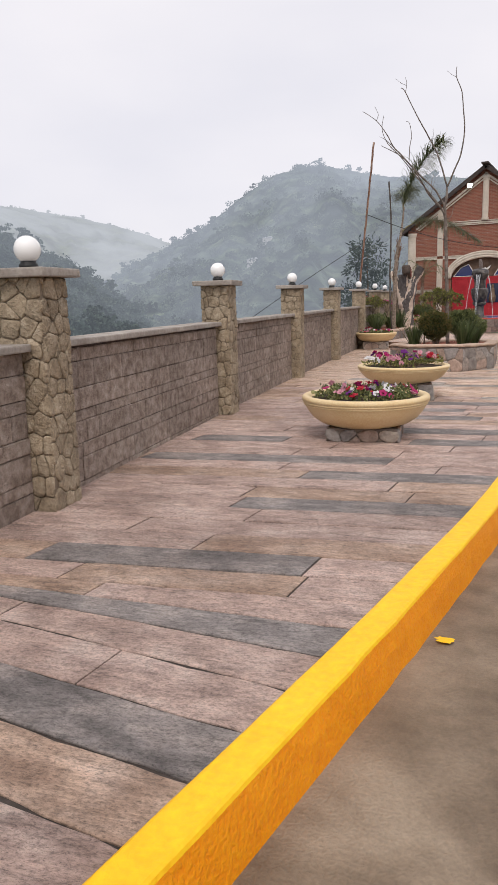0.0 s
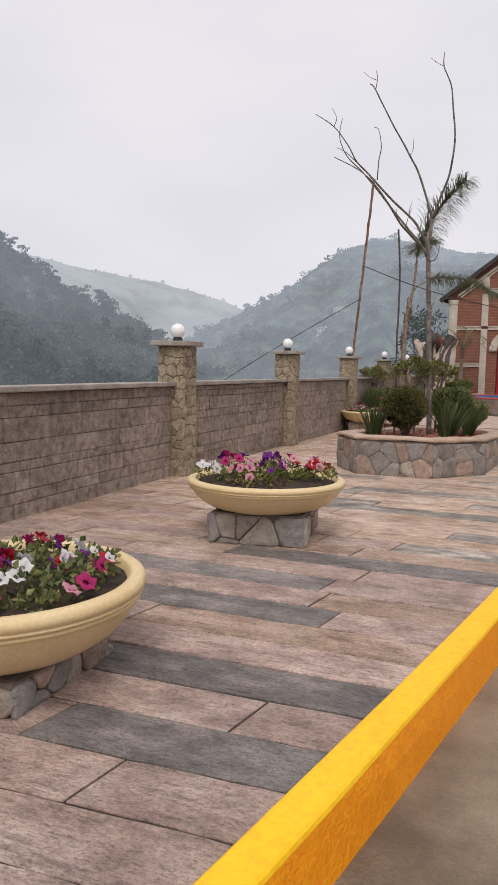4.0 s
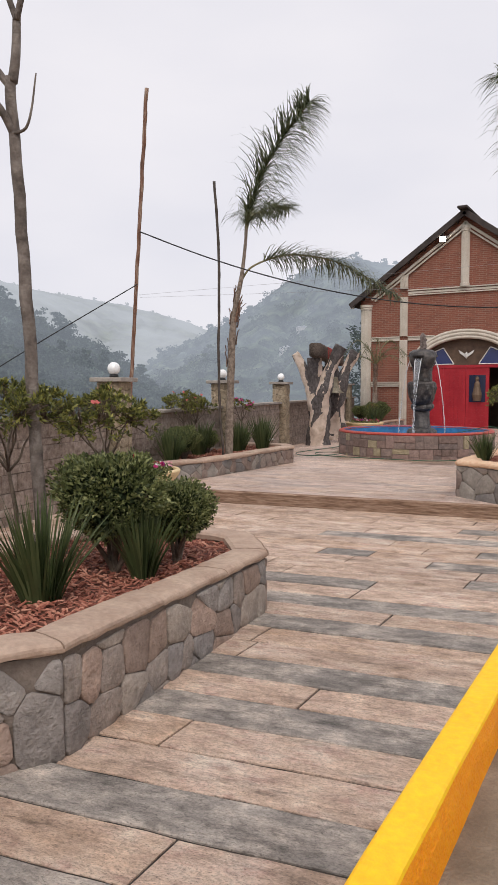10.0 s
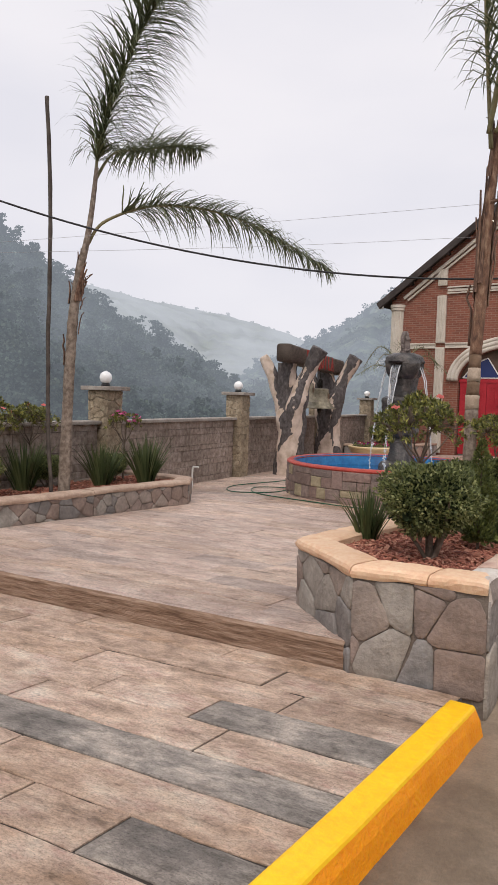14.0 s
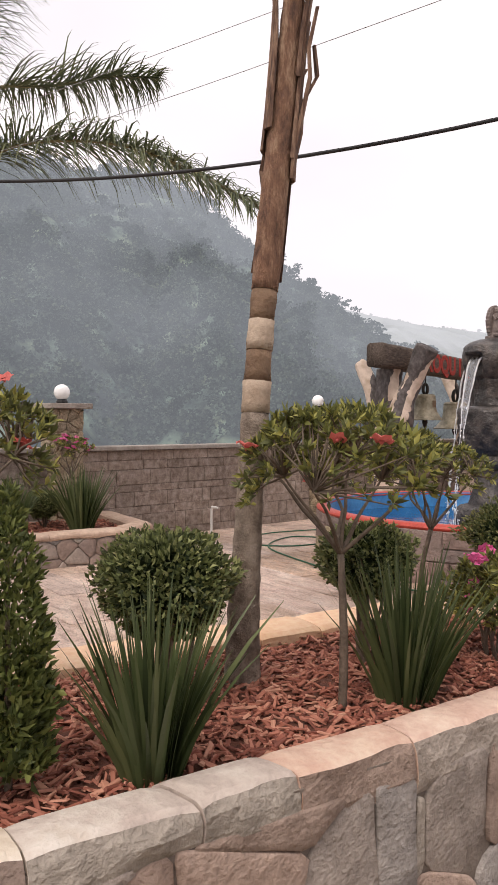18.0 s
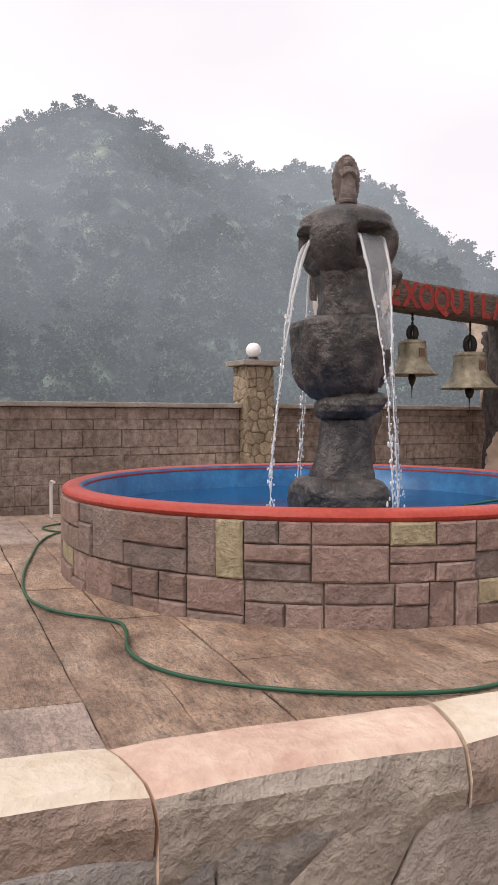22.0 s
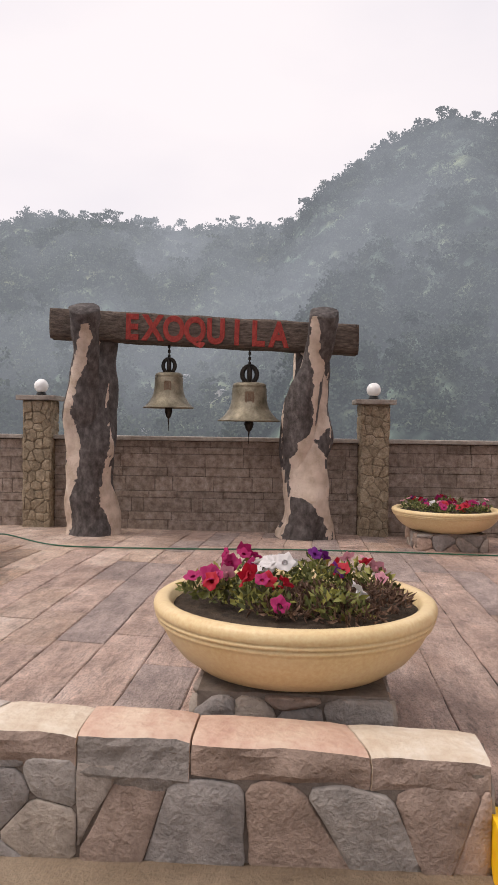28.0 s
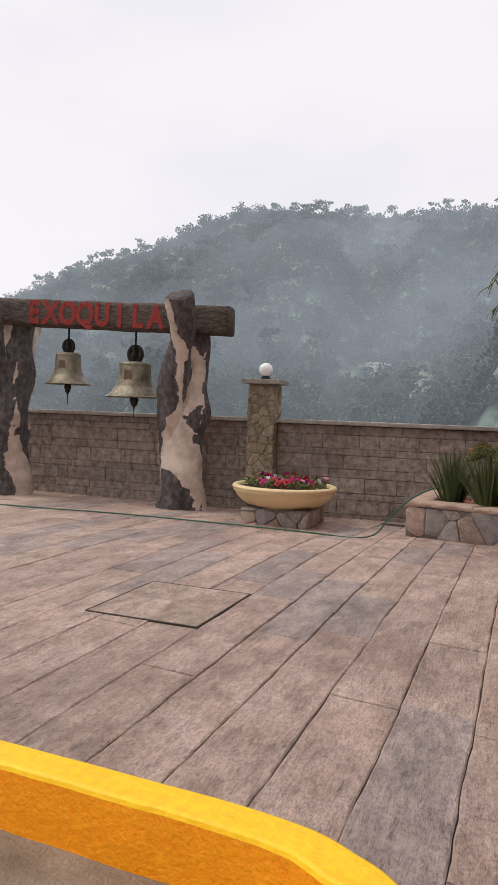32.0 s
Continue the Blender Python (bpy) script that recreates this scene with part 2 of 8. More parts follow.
def stamped(name, cols, turn, rand=0.1, blotch=0.5, stain=0.5, rough=0.58, spec=0.35, grainy=0.68, gritty=0.62):
    """Stamped concrete with a pressed wood grain: mottled colour, gritty pits and rub marks, rain stains."""
    m = bpy.data.materials.new(name)
    m.use_nodes = True
    n, l = m.node_tree.nodes, m.node_tree.links
    b = n["Principled BSDF"]
    tc = n.new("ShaderNodeTexCoord")
    info = n.new("ShaderNodeObjectInfo")
    mp = n.new("ShaderNodeMapping")
    mp.inputs["Rotation"].default_value = (0, 0, -radians(turn))
    l.new(tc.outputs["Object"], mp.inputs["Vector"])

    def tex(sc, detail, r, squash=None):
        t = n.new("ShaderNodeTexNoise")
        t.inputs["Scale"].default_value, t.inputs["Detail"].default_value, t.inputs["Roughness"].default_value = sc, detail, r
        src = mp.outputs["Vector"]
        if squash:
            q = n.new("ShaderNodeMapping")
            q.inputs["Scale"].default_value = squash
            l.new(src, q.inputs["Vector"])
            src = q.outputs["Vector"]
        l.new(src, t.inputs["Vector"])
        return t.outputs["Fac"]

    def ramp(fac, stops):
        t = n.new("ShaderNodeValToRGB")
        while len(t.color_ramp.elements) < len(stops):
            t.color_ramp.elements.new(0.5)
        for i, (at_pos, c) in enumerate(stops):
            t.color_ramp.elements[i].position = at_pos
            t.color_ramp.elements[i].color = (*c, 1) if isinstance(c, tuple) else (c, c, c, 1)
        l.new(fac, t.inputs["Fac"])
        return t.outputs["Color"]

    def mix(kind, fac, p, q):
        t = n.new("ShaderNodeMix")
        t.data_type, t.blend_type = "RGBA", kind
        for k, v in ((0, fac), (6, p), (7, q)):
            if isinstance(v, (int, float)):
                t.inputs[k].default_value = v
            elif isinstance(v, tuple):
                t.inputs[k].default_value = v
            else:
                l.new(v, t.inputs[k])
        return t.outputs[2]

    def calc(op, p, q):
        t = n.new("ShaderNodeMath")
        t.operation = op
        for k, v in enumerate((p, q)):
            if isinstance(v, (int, float)):
                t.inputs[k].default_value = v
            else:
                l.new(v, t.inputs[k])
        return t.outputs["Value"]

    mott = tex(2.6, 6.0, 0.62, (1.0, 1.7, 1.0))
    grain = tex(17.0, 7.0, 0.75, (1.0, 2.3, 1.0))
    grit = tex(48.0, 4.0, 0.7, (1.0, 1.6, 1.0))
    blot = tex(5.0, 8.0, 0.72, (1.0, 1.7, 1.0))
    pits = tex(95.0, 3.0, 0.6, (1.0, 2.4, 1.0))
    streak = tex(11.0, 8.0, 0.7, (0.5, 3.4, 1.0))
    wet = tex(0.62, 5.0, 0.62)
    scuff = tex(3.1, 10.0, 0.78, (0.6, 2.3, 1.0))
    k = len(cols)
    col = ramp(mott, [(0.33 + 0.34 * i / (k - 1), c) for i, c in enumerate(cols)])
    col = mix("OVERLAY", blotch, col, ramp(blot, [(0.38, 0.28), (0.48, 0.48), (0.54, 0.54), (0.64, 0.72)]))
    col = mix("MULTIPLY", grainy * 0.8, col, ramp(grain, [(0.38, 0.45), (0.47, 1.0), (0.62, 1.18)]))
    col = mix("MULTIPLY", gritty, col, ramp(grit, [(0.36, 0.45), (0.5, 1.0), (0.66, 1.2)]))
    col = mix("MULTIPLY", 0.75, col, ramp(pits, [(0.33, 0.3), (0.43, 1.0), (0.62, 1.0), (0.7, 1.25)]))
    col = mix("MULTIPLY", 0.2 + 0.5 * grainy, col, ramp(streak, [(0.36, 0.4), (0.44, 0.95), (0.58, 1.0), (0.64, 1.2)]))
    col = mix("MULTIPLY", 0.75, col, ramp(scuff, [(0.37, 0.5), (0.45, 0.95), (0.56, 1.0), (0.66, 1.12)]))
    col = mix("MULTIPLY", stain, col, ramp(wet, [(0.36, (0.46, 0.41, 0.39)), (0.52, 1.0)]))
    v = calc("ADD", calc("MULTIPLY", info.outputs["Random"], 2 * rand), 1.125 - rand)
    cc = n.new("ShaderNodeCombineColor")
    for q in range(3):
        l.new(v, cc.inputs[q])
    col = mix("MULTIPLY", 1.0, col, cc.outputs["Color"])
    l.new(col, b.inputs["Base Color"])
    b.inputs["Specular IOR Level"].default_value = spec
    l.new(calc("ADD", calc("MULTIPLY", wet, 0.35), rough - 0.17), b.inputs["Roughness"])
    bp = n.new("ShaderNodeBump")
    bp.inputs["Strength"].default_value, bp.inputs["Distance"].default_value = 1.0, 0.016
    l.new(calc("ADD", calc("ADD", calc("MULTIPLY", grain, 1.0), calc("MULTIPLY", grit, 0.4)), calc("ADD", calc("MULTIPLY", mott, 0.5), calc("MULTIPLY", streak, 0.7))), bp.inputs["Height"])
    l.new(bp.outputs["Normal"], b.inputs["Normal"])
    return m


PLANK_TURN = 9.0
# paler board tones for the farther part of the lower square
M_pale_pink = stamped("pale_rose", [(0.40, 0.28, 0.205), (0.565, 0.415, 0.32), (0.67, 0.53, 0.435)], PLANK_TURN, 0.09, 0.65, 0.3, 0.62, 0.3, 0.42, 0.5)
M_pale_tan = stamped("pale_ochre", [(0.40, 0.265, 0.18), (0.55, 0.395, 0.295), (0.65, 0.505, 0.405)], PLANK_TURN, 0.09, 0.65, 0.3, 0.62, 0.3, 0.42, 0.5)
M_pale_dark = stamped("pale_slate", [(0.205, 0.183, 0.163), (0.305, 0.268, 0.235), (0.52, 0.445, 0.38)], PLANK_TURN, 0.14, 0.8, 0.3, 0.62, 0.3, 0.42, 0.5)
M_plank_pink = stamped("stamped_concrete_rose", [(0.36, 0.25, 0.208), (0.49, 0.355, 0.30), (0.59, 0.455, 0.395)], PLANK_TURN)
M_plank_tan = stamped("stamped_concrete_ochre", [(0.33, 0.215, 0.155), (0.45, 0.315, 0.235), (0.53, 0.395, 0.32)], PLANK_TURN)
M_plank_dark = stamped("stamped_concrete_slate", [(0.178, 0.157, 0.148), (0.255, 0.225, 0.211), (0.385, 0.325, 0.295)], PLANK_TURN, 0.14, 0.6)
M_board_pink = stamped("faded_rose_boards", [(0.46, 0.335, 0.27), (0.60, 0.455, 0.375), (0.69, 0.55, 0.47)], 7.0, 0.08, 0.4, 0.42, 0.5, 0.4, 0.52, 0.6)
M_board_tan = stamped("faded_ochre_boards", [(0.46, 0.325, 0.245), (0.59, 0.44, 0.345), (0.68, 0.535, 0.44)], 7.0, 0.08, 0.4, 0.42, 0.5, 0.4, 0.52, 0.6)
M_board_dark = stamped("faded_slate_boards", [(0.38, 0.285, 0.24), (0.50, 0.39, 0.33), (0.60, 0.48, 0.415)], 7.0, 0.1, 0.45, 0.42, 0.5, 0.4, 0.52, 0.6)
M_wet_brown = stamped("wet_red_brown_boards", [(0.30, 0.19, 0.135), (0.44, 0.30, 0.215), (0.58, 0.43, 0.33)], 7.0, 0.12, 0.8, 0.5, 0.36, 0.5, 0.6, 0.85)
# darker board tones for the far part of the upper square
M_deep_pink = stamped("deep_rose_boards", [(0.37, 0.255, 0.205), (0.48, 0.345, 0.285), (0.58, 0.435, 0.37)], 7.0, 0.07, 0.5, 0.35, 0.5, 0.4, 0.5, 0.6)
M_deep_tan = stamped("deep_ochre_boards", [(0.37, 0.255, 0.195), (0.48, 0.35, 0.28), (0.58, 0.44, 0.365)], 7.0, 0.07, 0.5, 0.35, 0.5, 0.4, 0.5, 0.6)
M_deep_dark = stamped("deep_slate_boards", [(0.28, 0.215, 0.195), (0.37, 0.29, 0.26), (0.46, 0.36, 0.325)], 7.0, 0.08, 0.5, 0.35, 0.5, 0.4, 0.5, 0.6)
M_grout = surface("dark_joint_concrete", [(0.035, 0.028, 0.024), (0.075, 0.06, 0.052)], 0.9, 6.0, 0.3, 40.0)
M_step = surface("stained_step_edge", [(0.15, 0.088, 0.055), (0.29, 0.185, 0.125), (0.42, 0.295, 0.215)], 0.7, 4.0, 0.9, 12.0, stretch=(1, 1, 9))
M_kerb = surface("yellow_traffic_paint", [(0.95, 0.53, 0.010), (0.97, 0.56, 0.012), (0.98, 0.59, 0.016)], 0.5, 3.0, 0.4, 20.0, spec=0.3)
# road face of the kerb: darker and more orange than its top
M_kerb_face = surface("orange_kerb_face", [(0.88, 0.285, 0.004), (0.92, 0.31, 0.005), (0.95, 0.34, 0.007)], 0.5, 9.0, 0.5, 45.0, spec=0.3, speckle=0.2)
M_road = surface("worn_road_concrete", [(0.20, 0.145, 0.096), (0.28, 0.212, 0.148), (0.37, 0.292, 0.212)], 0.7, 1.6, 0.7, 60.0, dirt=0.6)
M_earth = surface("damp_earth", [(0.08, 0.07, 0.05), (0.14, 0.13, 0.08)], 0.9, 0.4, 0.3, 8.0)
M_block = surface("stamped_wall_block", [(0.20, 0.15, 0.122), (0.32, 0.255, 0.212), (0.43, 0.357, 0.308)], 0.9, 11.0, 1.0, 42.0, rand=0.14, dirt=0.3, speckle=0.25)
# darker than the blocks: shade of the incised joints put into the core colour
M_wall_joint = surface("wall_mortar", [(0.075, 0.056, 0.048), (0.13, 0.10, 0.088)], 0.9, 6.0, 0.3, 40.0)
M_coping_wall = surface("grey_wall_coping", [(0.26, 0.225, 0.195), (0.40, 0.36, 0.32)], 0.85, 4.0, 0.5, 30.0, rand=0.06)
M_pillar = surface("ochre_pillar_stone", [(0.26, 0.205, 0.142), (0.38, 0.305, 0.213), (0.46, 0.385, 0.285)], 0.88, 10.0, 1.0, 40.0, rand=0.14, dirt=0.3)
M_pillar_joint = surface("pillar_joint", [(0.19, 0.148, 0.105), (0.28, 0.225, 0.165)], 0.9, 8.0, 0.3, 40.0)
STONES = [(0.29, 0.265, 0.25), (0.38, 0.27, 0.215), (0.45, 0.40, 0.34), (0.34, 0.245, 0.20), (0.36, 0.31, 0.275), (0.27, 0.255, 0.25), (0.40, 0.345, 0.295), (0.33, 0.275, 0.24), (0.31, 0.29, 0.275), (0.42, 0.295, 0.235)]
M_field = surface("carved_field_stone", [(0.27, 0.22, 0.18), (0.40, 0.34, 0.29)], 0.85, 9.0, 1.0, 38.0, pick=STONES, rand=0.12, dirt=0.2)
# darker, greyer tones than M_field: wall planter, inner and end faces of the garden
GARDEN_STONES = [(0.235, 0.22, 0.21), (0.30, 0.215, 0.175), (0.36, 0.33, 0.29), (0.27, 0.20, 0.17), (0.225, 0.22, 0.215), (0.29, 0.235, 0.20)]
M_garden_stone = surface("dark_smooth_field_stone", [(0.22, 0.185, 0.16), (0.32, 0.275, 0.24)], 0.8, 6.0, 0.7, 30.0, pick=GARDEN_STONES, rand=0.1, dirt=0.25)
M_field_joint = surface("field_stone_joint", [(0.15, 0.12, 0.10), (0.23, 0.19, 0.16)], 0.9, 8.0, 0.6, 40.0)
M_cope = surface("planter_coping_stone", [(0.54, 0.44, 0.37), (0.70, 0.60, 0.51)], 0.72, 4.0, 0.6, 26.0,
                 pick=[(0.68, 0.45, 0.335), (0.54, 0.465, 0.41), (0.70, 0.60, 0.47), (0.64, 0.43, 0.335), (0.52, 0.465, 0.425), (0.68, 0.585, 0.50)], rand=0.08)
M_cope_sand = surface("sand_coloured_coping", [(0.72, 0.46, 0.29), (0.80, 0.57, 0.39)], 0.7, 4.0, 0.5, 26.0, rand=0.08)
M_cope_rose = surface("rose_coping", [(0.40, 0.28, 0.21), (0.52, 0.39, 0.30)], 0.72, 4.0, 0.6, 26.0, rand=0.08)
M_mulch = surface("wet_mulch_bed", [(0.10, 0.04, 0.028), (0.18, 0.07, 0.045)], 0.85, 20.0, 0.5, 80.0)
M_chip = leafy("red_bark_chips", [(0.16, 0.05, 0.034), (0.30, 0.10, 0.065), (0.42, 0.165, 0.11), (0.55, 0.28, 0.19)], 0.7, 0.0)
M_soil = surface("dark_potting_soil", [(0.03, 0.022, 0.016), (0.09, 0.065, 0.045)], 0.95, 18.0, 0.8, 70.0)
M_bowl = surface("cream_glazed_concrete", [(0.70, 0.52, 0.27), (0.76, 0.59, 0.34)], 0.42, 3.0, 0.06, 50.0, spec=0.4)
M_leaf = leafy("shrub_leaves", [(0.06, 0.07, 0.03), (0.115, 0.14, 0.05), (0.20, 0.22, 0.08), (0.36, 0.34, 0.14)])
M_leaf_box = leafy("boxwood_leaves", [(0.055, 0.068, 0.03), (0.12, 0.145, 0.055), (0.20, 0.23, 0.085), (0.38, 0.39, 0.17)])
M_leaf_azalea = leafy("azalea_leaves", [(0.07, 0.074, 0.03), (0.125, 0.14, 0.048), (0.225, 0.235, 0.066), (0.43, 0.40, 0.11)])
M_leaf_conifer = leafy("conifer_sprays", [(0.06, 0.078, 0.028), (0.125, 0.155, 0.046), (0.25, 0.275, 0.085)])
M_blade = leafy("iris_blades", [(0.045, 0.065, 0.026), (0.085, 0.115, 0.045), (0.14, 0.165, 0.07)], 0.4)
M_palm_leaf = leafy("palm_leaflets", [(0.065, 0.08, 0.045), (0.12, 0.145, 0.075), (0.21, 0.23, 0.125)], 0.45)
M_rachis = surface("palm_rachis", [(0.16, 0.15, 0.07), (0.26, 0.22, 0.12)], 0.6, 10.0, 0.2, 60.0)
M_twig = surface("grey_brown_twigs", [(0.10, 0.075, 0.055), (0.20, 0.155, 0.12)], 0.85, 14.0, 0.5, 70.0)
M_bark = surface("pale_bare_bark", [(0.08, 0.065, 0.055), (0.17, 0.14, 0.12), (0.27, 0.235, 0.205)], 0.85, 9.0, 0.6, 50.0)
M_palm_bark = surface("palm_trunk_bark", [(0.13, 0.098, 0.076), (0.25, 0.197, 0.155), (0.37, 0.305, 0.25)], 0.8, 6.0, 0.8, 40.0, stretch=(3, 3, 2.4))
M_palm_husk = surface("palm_husk_strips", [(0.06, 0.036, 0.028), (0.17, 0.095, 0.064), (0.34, 0.22, 0.15)], 0.75, 8.0, 0.6, 40.0, stretch=(6, 6, 1))
M_palm_ring = surface("pale_palm_ring", [(0.34, 0.25, 0.18), (0.50, 0.40, 0.31)], 0.75, 8.0, 0.5, 50.0)
M_palm_brown = surface("brown_palm_ring", [(0.13, 0.08, 0.05), (0.24, 0.155, 0.10)], 0.75, 8.0, 0.5, 50.0)
M_palm_red = surface("peeling_palm_sheath", [(0.09, 0.05, 0.038), (0.25, 0.135, 0.085), (0.46, 0.31, 0.21)], 0.75, 5.0, 0.9, 40.0, stretch=(4, 4, 1.1))
M_bamboo = surface("weathered_bamboo", [(0.10, 0.048, 0.032), (0.23, 0.12, 0.08), (0.37, 0.27, 0.20)], 0.6, 5.0, 0.3, 40.0, stretch=(4, 4, 0.6))
M_stick = surface("dark_stake", [(0.05, 0.04, 0.035), (0.11, 0.09, 0.075)], 0.8, 8.0, 0.4, 50.0)
M_volcanic = surface("dark_carved_stone", [(0.016, 0.014, 0.014), (0.045, 0.038, 0.034), (0.12, 0.10, 0.088)], 0.36, 8.0, 1.0, 30.0, spec=0.65, dirt=0.45)
M_rim = surface("red_oxide_paint", [(0.40, 0.052, 0.036), (0.50, 0.075, 0.052)], 0.38, 6.0, 0.25, 40.0)
M_basin = surface("blue_pool_paint", [(0.006, 0.085, 0.23), (0.012, 0.13, 0.31), (0.025, 0.18, 0.40)], 0.35, 5.0, 0.1, 30.0)
ASHLAR = [(0.28, 0.195, 0.165), (0.34, 0.23, 0.195), (0.23, 0.18, 0.165), (0.37, 0.25, 0.215), (0.30, 0.215, 0.185), (0.46, 0.395, 0.245), (0.265, 0.20, 0.175), (0.35, 0.24, 0.21), (0.29, 0.22, 0.19), (0.36, 0.255, 0.22)]
M_ashlar = surface("fountain_ashlar", [(0.20, 0.16, 0.14), (0.30, 0.24, 0.21)], 0.78, 12.0, 1.0, 34.0, pick=ASHLAR, rand=0.1, dirt=0.2)
M_iron = surface("dark_forged_iron", [(0.02, 0.018, 0.016), (0.05, 0.042, 0.035)], 0.55, 12.0, 0.3, 60.0, metal=0.6)
M_bronze = surface("weathered_bronze", [(0.13, 0.115, 0.078), (0.23, 0.20, 0.14), (0.34, 0.30, 0.225)], 0.48, 7.0, 0.2, 50.0, metal=0.45, spec=0.4)
M_letter = surface("red_letter_paint", [(0.22, 0.025, 0.02), (0.36, 0.05, 0.04)], 0.7, 16.0, 0.6, 60.0)
M_beam = surface("charred_wood_beam", [(0.045, 0.032, 0.026), (0.10, 0.075, 0.06), (0.17, 0.13, 0.105)], 0.75, 5.0, 1.0, 16.0, stretch=(7, 1, 7))
M_plaster = surface("aged_wall_plaster", [(0.20, 0.16, 0.13), (0.30, 0.25, 0.20)], 0.85, 0.8, 0.3, 20.0, dirt=0.3)
M_trim = surface("cream_plaster_trim", [(0.52, 0.46, 0.38), (0.64, 0.58, 0.50)], 0.7, 2.0, 0.1, 30.0)
M_roof = surface("dark_roof_edge", [(0.035, 0.028, 0.026), (0.075, 0.06, 0.055)], 0.8, 2.0, 0.3, 14.0)
M_door = surface("red_door_paint", [(0.34, 0.018, 0.028), (0.44, 0.03, 0.04)], 0.4, 3.0, 0.1, 30.0)
M_fan_glass = plain("blue_fan_glass", (0.02, 0.03, 0.12), 0.15, spec=0.6)
M_glass_dark = plain("dark_stained_glass", (0.015, 0.02, 0.05), 0.15, spec=0.6)
M_timber = surface("brown_fan_wood", [(0.08, 0.05, 0.035), (0.14, 0.09, 0.06)], 0.6, 4.0, 0.2, 40.0)
M_white = plain("white_globe_glass", (0.88, 0.88, 0.87), 0.25)
M_black = plain("black_plastic", (0.015, 0.015, 0.015), 0.5)
M_cable = plain("black_cable", (0.02, 0.02, 0.022), 0.6)
M_wire = plain("grey_wire", (0.3, 0.3, 0.31), 0.5)
M_hose = plain("green_hose", (0.02, 0.10, 0.055), 0.4)
M_flood = plain("lit_floodlight", (1, 0.95, 0.85), 0.4, emit=9.0, emit_col=(1, 0.94, 0.82))
M_poollamp = plain("lit_pool_lamp", (1, 1, 1), 0.4, emit=5.0, emit_col=(0.9, 1.0, 0.9))
M_water = plain("fountain_water", (0.006, 0.07, 0.19), 0.12, spec=0.28)
M_pvc = plain("white_pipe", (0.7, 0.69, 0.66), 0.45)
M_stream = plain("falling_water", (0.95, 0.97, 0.98), 0.08, spec=0.8, alpha=0.5)
M_spray = plain("water_drops", (0.9, 0.93, 0.95), 0.1, spec=0.6, alpha=0.75)


# ---- building helpers ----
def put_mesh(name, verts, faces, mat, parent=None, smooth=False):
    me = bpy.data.meshes.new(name)
    me.from_pydata([tuple(v) for v in verts], [], [tuple(f) for f in faces])
    me.update()
    if smooth:
        me.polygons.foreach_set("use_smooth", [True] * len(me.polygons))
    me.materials.append(mat)
    ob = new(name, me)
    ob.parent = parent
    return ob


def part(name, bm, mat, parent, label="", smooth=False):
    """Links a bmesh as one mesh object under a thing or a part."""
    me = bpy.data.meshes.new(name)
    bmesh.ops.recalc_face_normals(bm, faces=bm.faces)
    bm.to_mesh(me)
    bm.free()
    if smooth:
        me.polygons.foreach_set("use_smooth", [True] * len(me.polygons))
    me.materials.append(mat)
    ob = new(name, me)
    ob.parent = parent
    if label:
        ob["label"] = label
    return ob


def thing(name, label, category, group="", m=None, kind=""):
    ob = tagged(new(name), label, category, group, kind)
    ob.empty_display_size = 0.1
    if m is not None:
        ob.matrix_basis = m
    return ob


def box(bm, c, s, rz=0.0, bevel=0.0, m=None):
    mat = Matrix.Translation(c) @ Matrix.Rotation(rz, 4, "Z") @ Matrix.Diagonal((*s, 1))
    r = bmesh.ops.create_cube(bm, size=1.0, matrix=(m @ mat) if m is not None else mat)
    if bevel:
        es = list({e for v in r["verts"] for e in v.link_edges})
        bmesh.ops.bevel(bm, geom=es, offset=bevel, segments=2, affect="EDGES", profile=0.6)
    return bm


def lathe(bm, profile, segs=32, c=(0, 0, 0), wob=0.0, seed=0, closed=True):
    rings = []
    for k, (r, z) in enumerate(profile):
        ring = []
        for i in range(segs):
            a = 2 * math.pi * i / segs
            q = 1.0 + wob * noise.noise((math.cos(a) * 1.3 + seed, math.sin(a) * 1.3, z * 3.0 + seed))
            ring.append(bm.verts.new((c[0] + r * q * math.cos(a), c[1] + r * q * math.sin(a), c[2] + z)))
        rings.append(ring)
    for a, b in zip(rings, rings[1:]):
        for i in range(segs):
            j = (i + 1) % segs
            bm.faces.new((a[i], a[j], b[j], b[i]))
    if closed:
        for ring in (rings[0], rings[-1]):
            if profile[0 if ring is rings[0] else -1][0] > 1e-4:
                bm.faces.new(ring)
    return bm


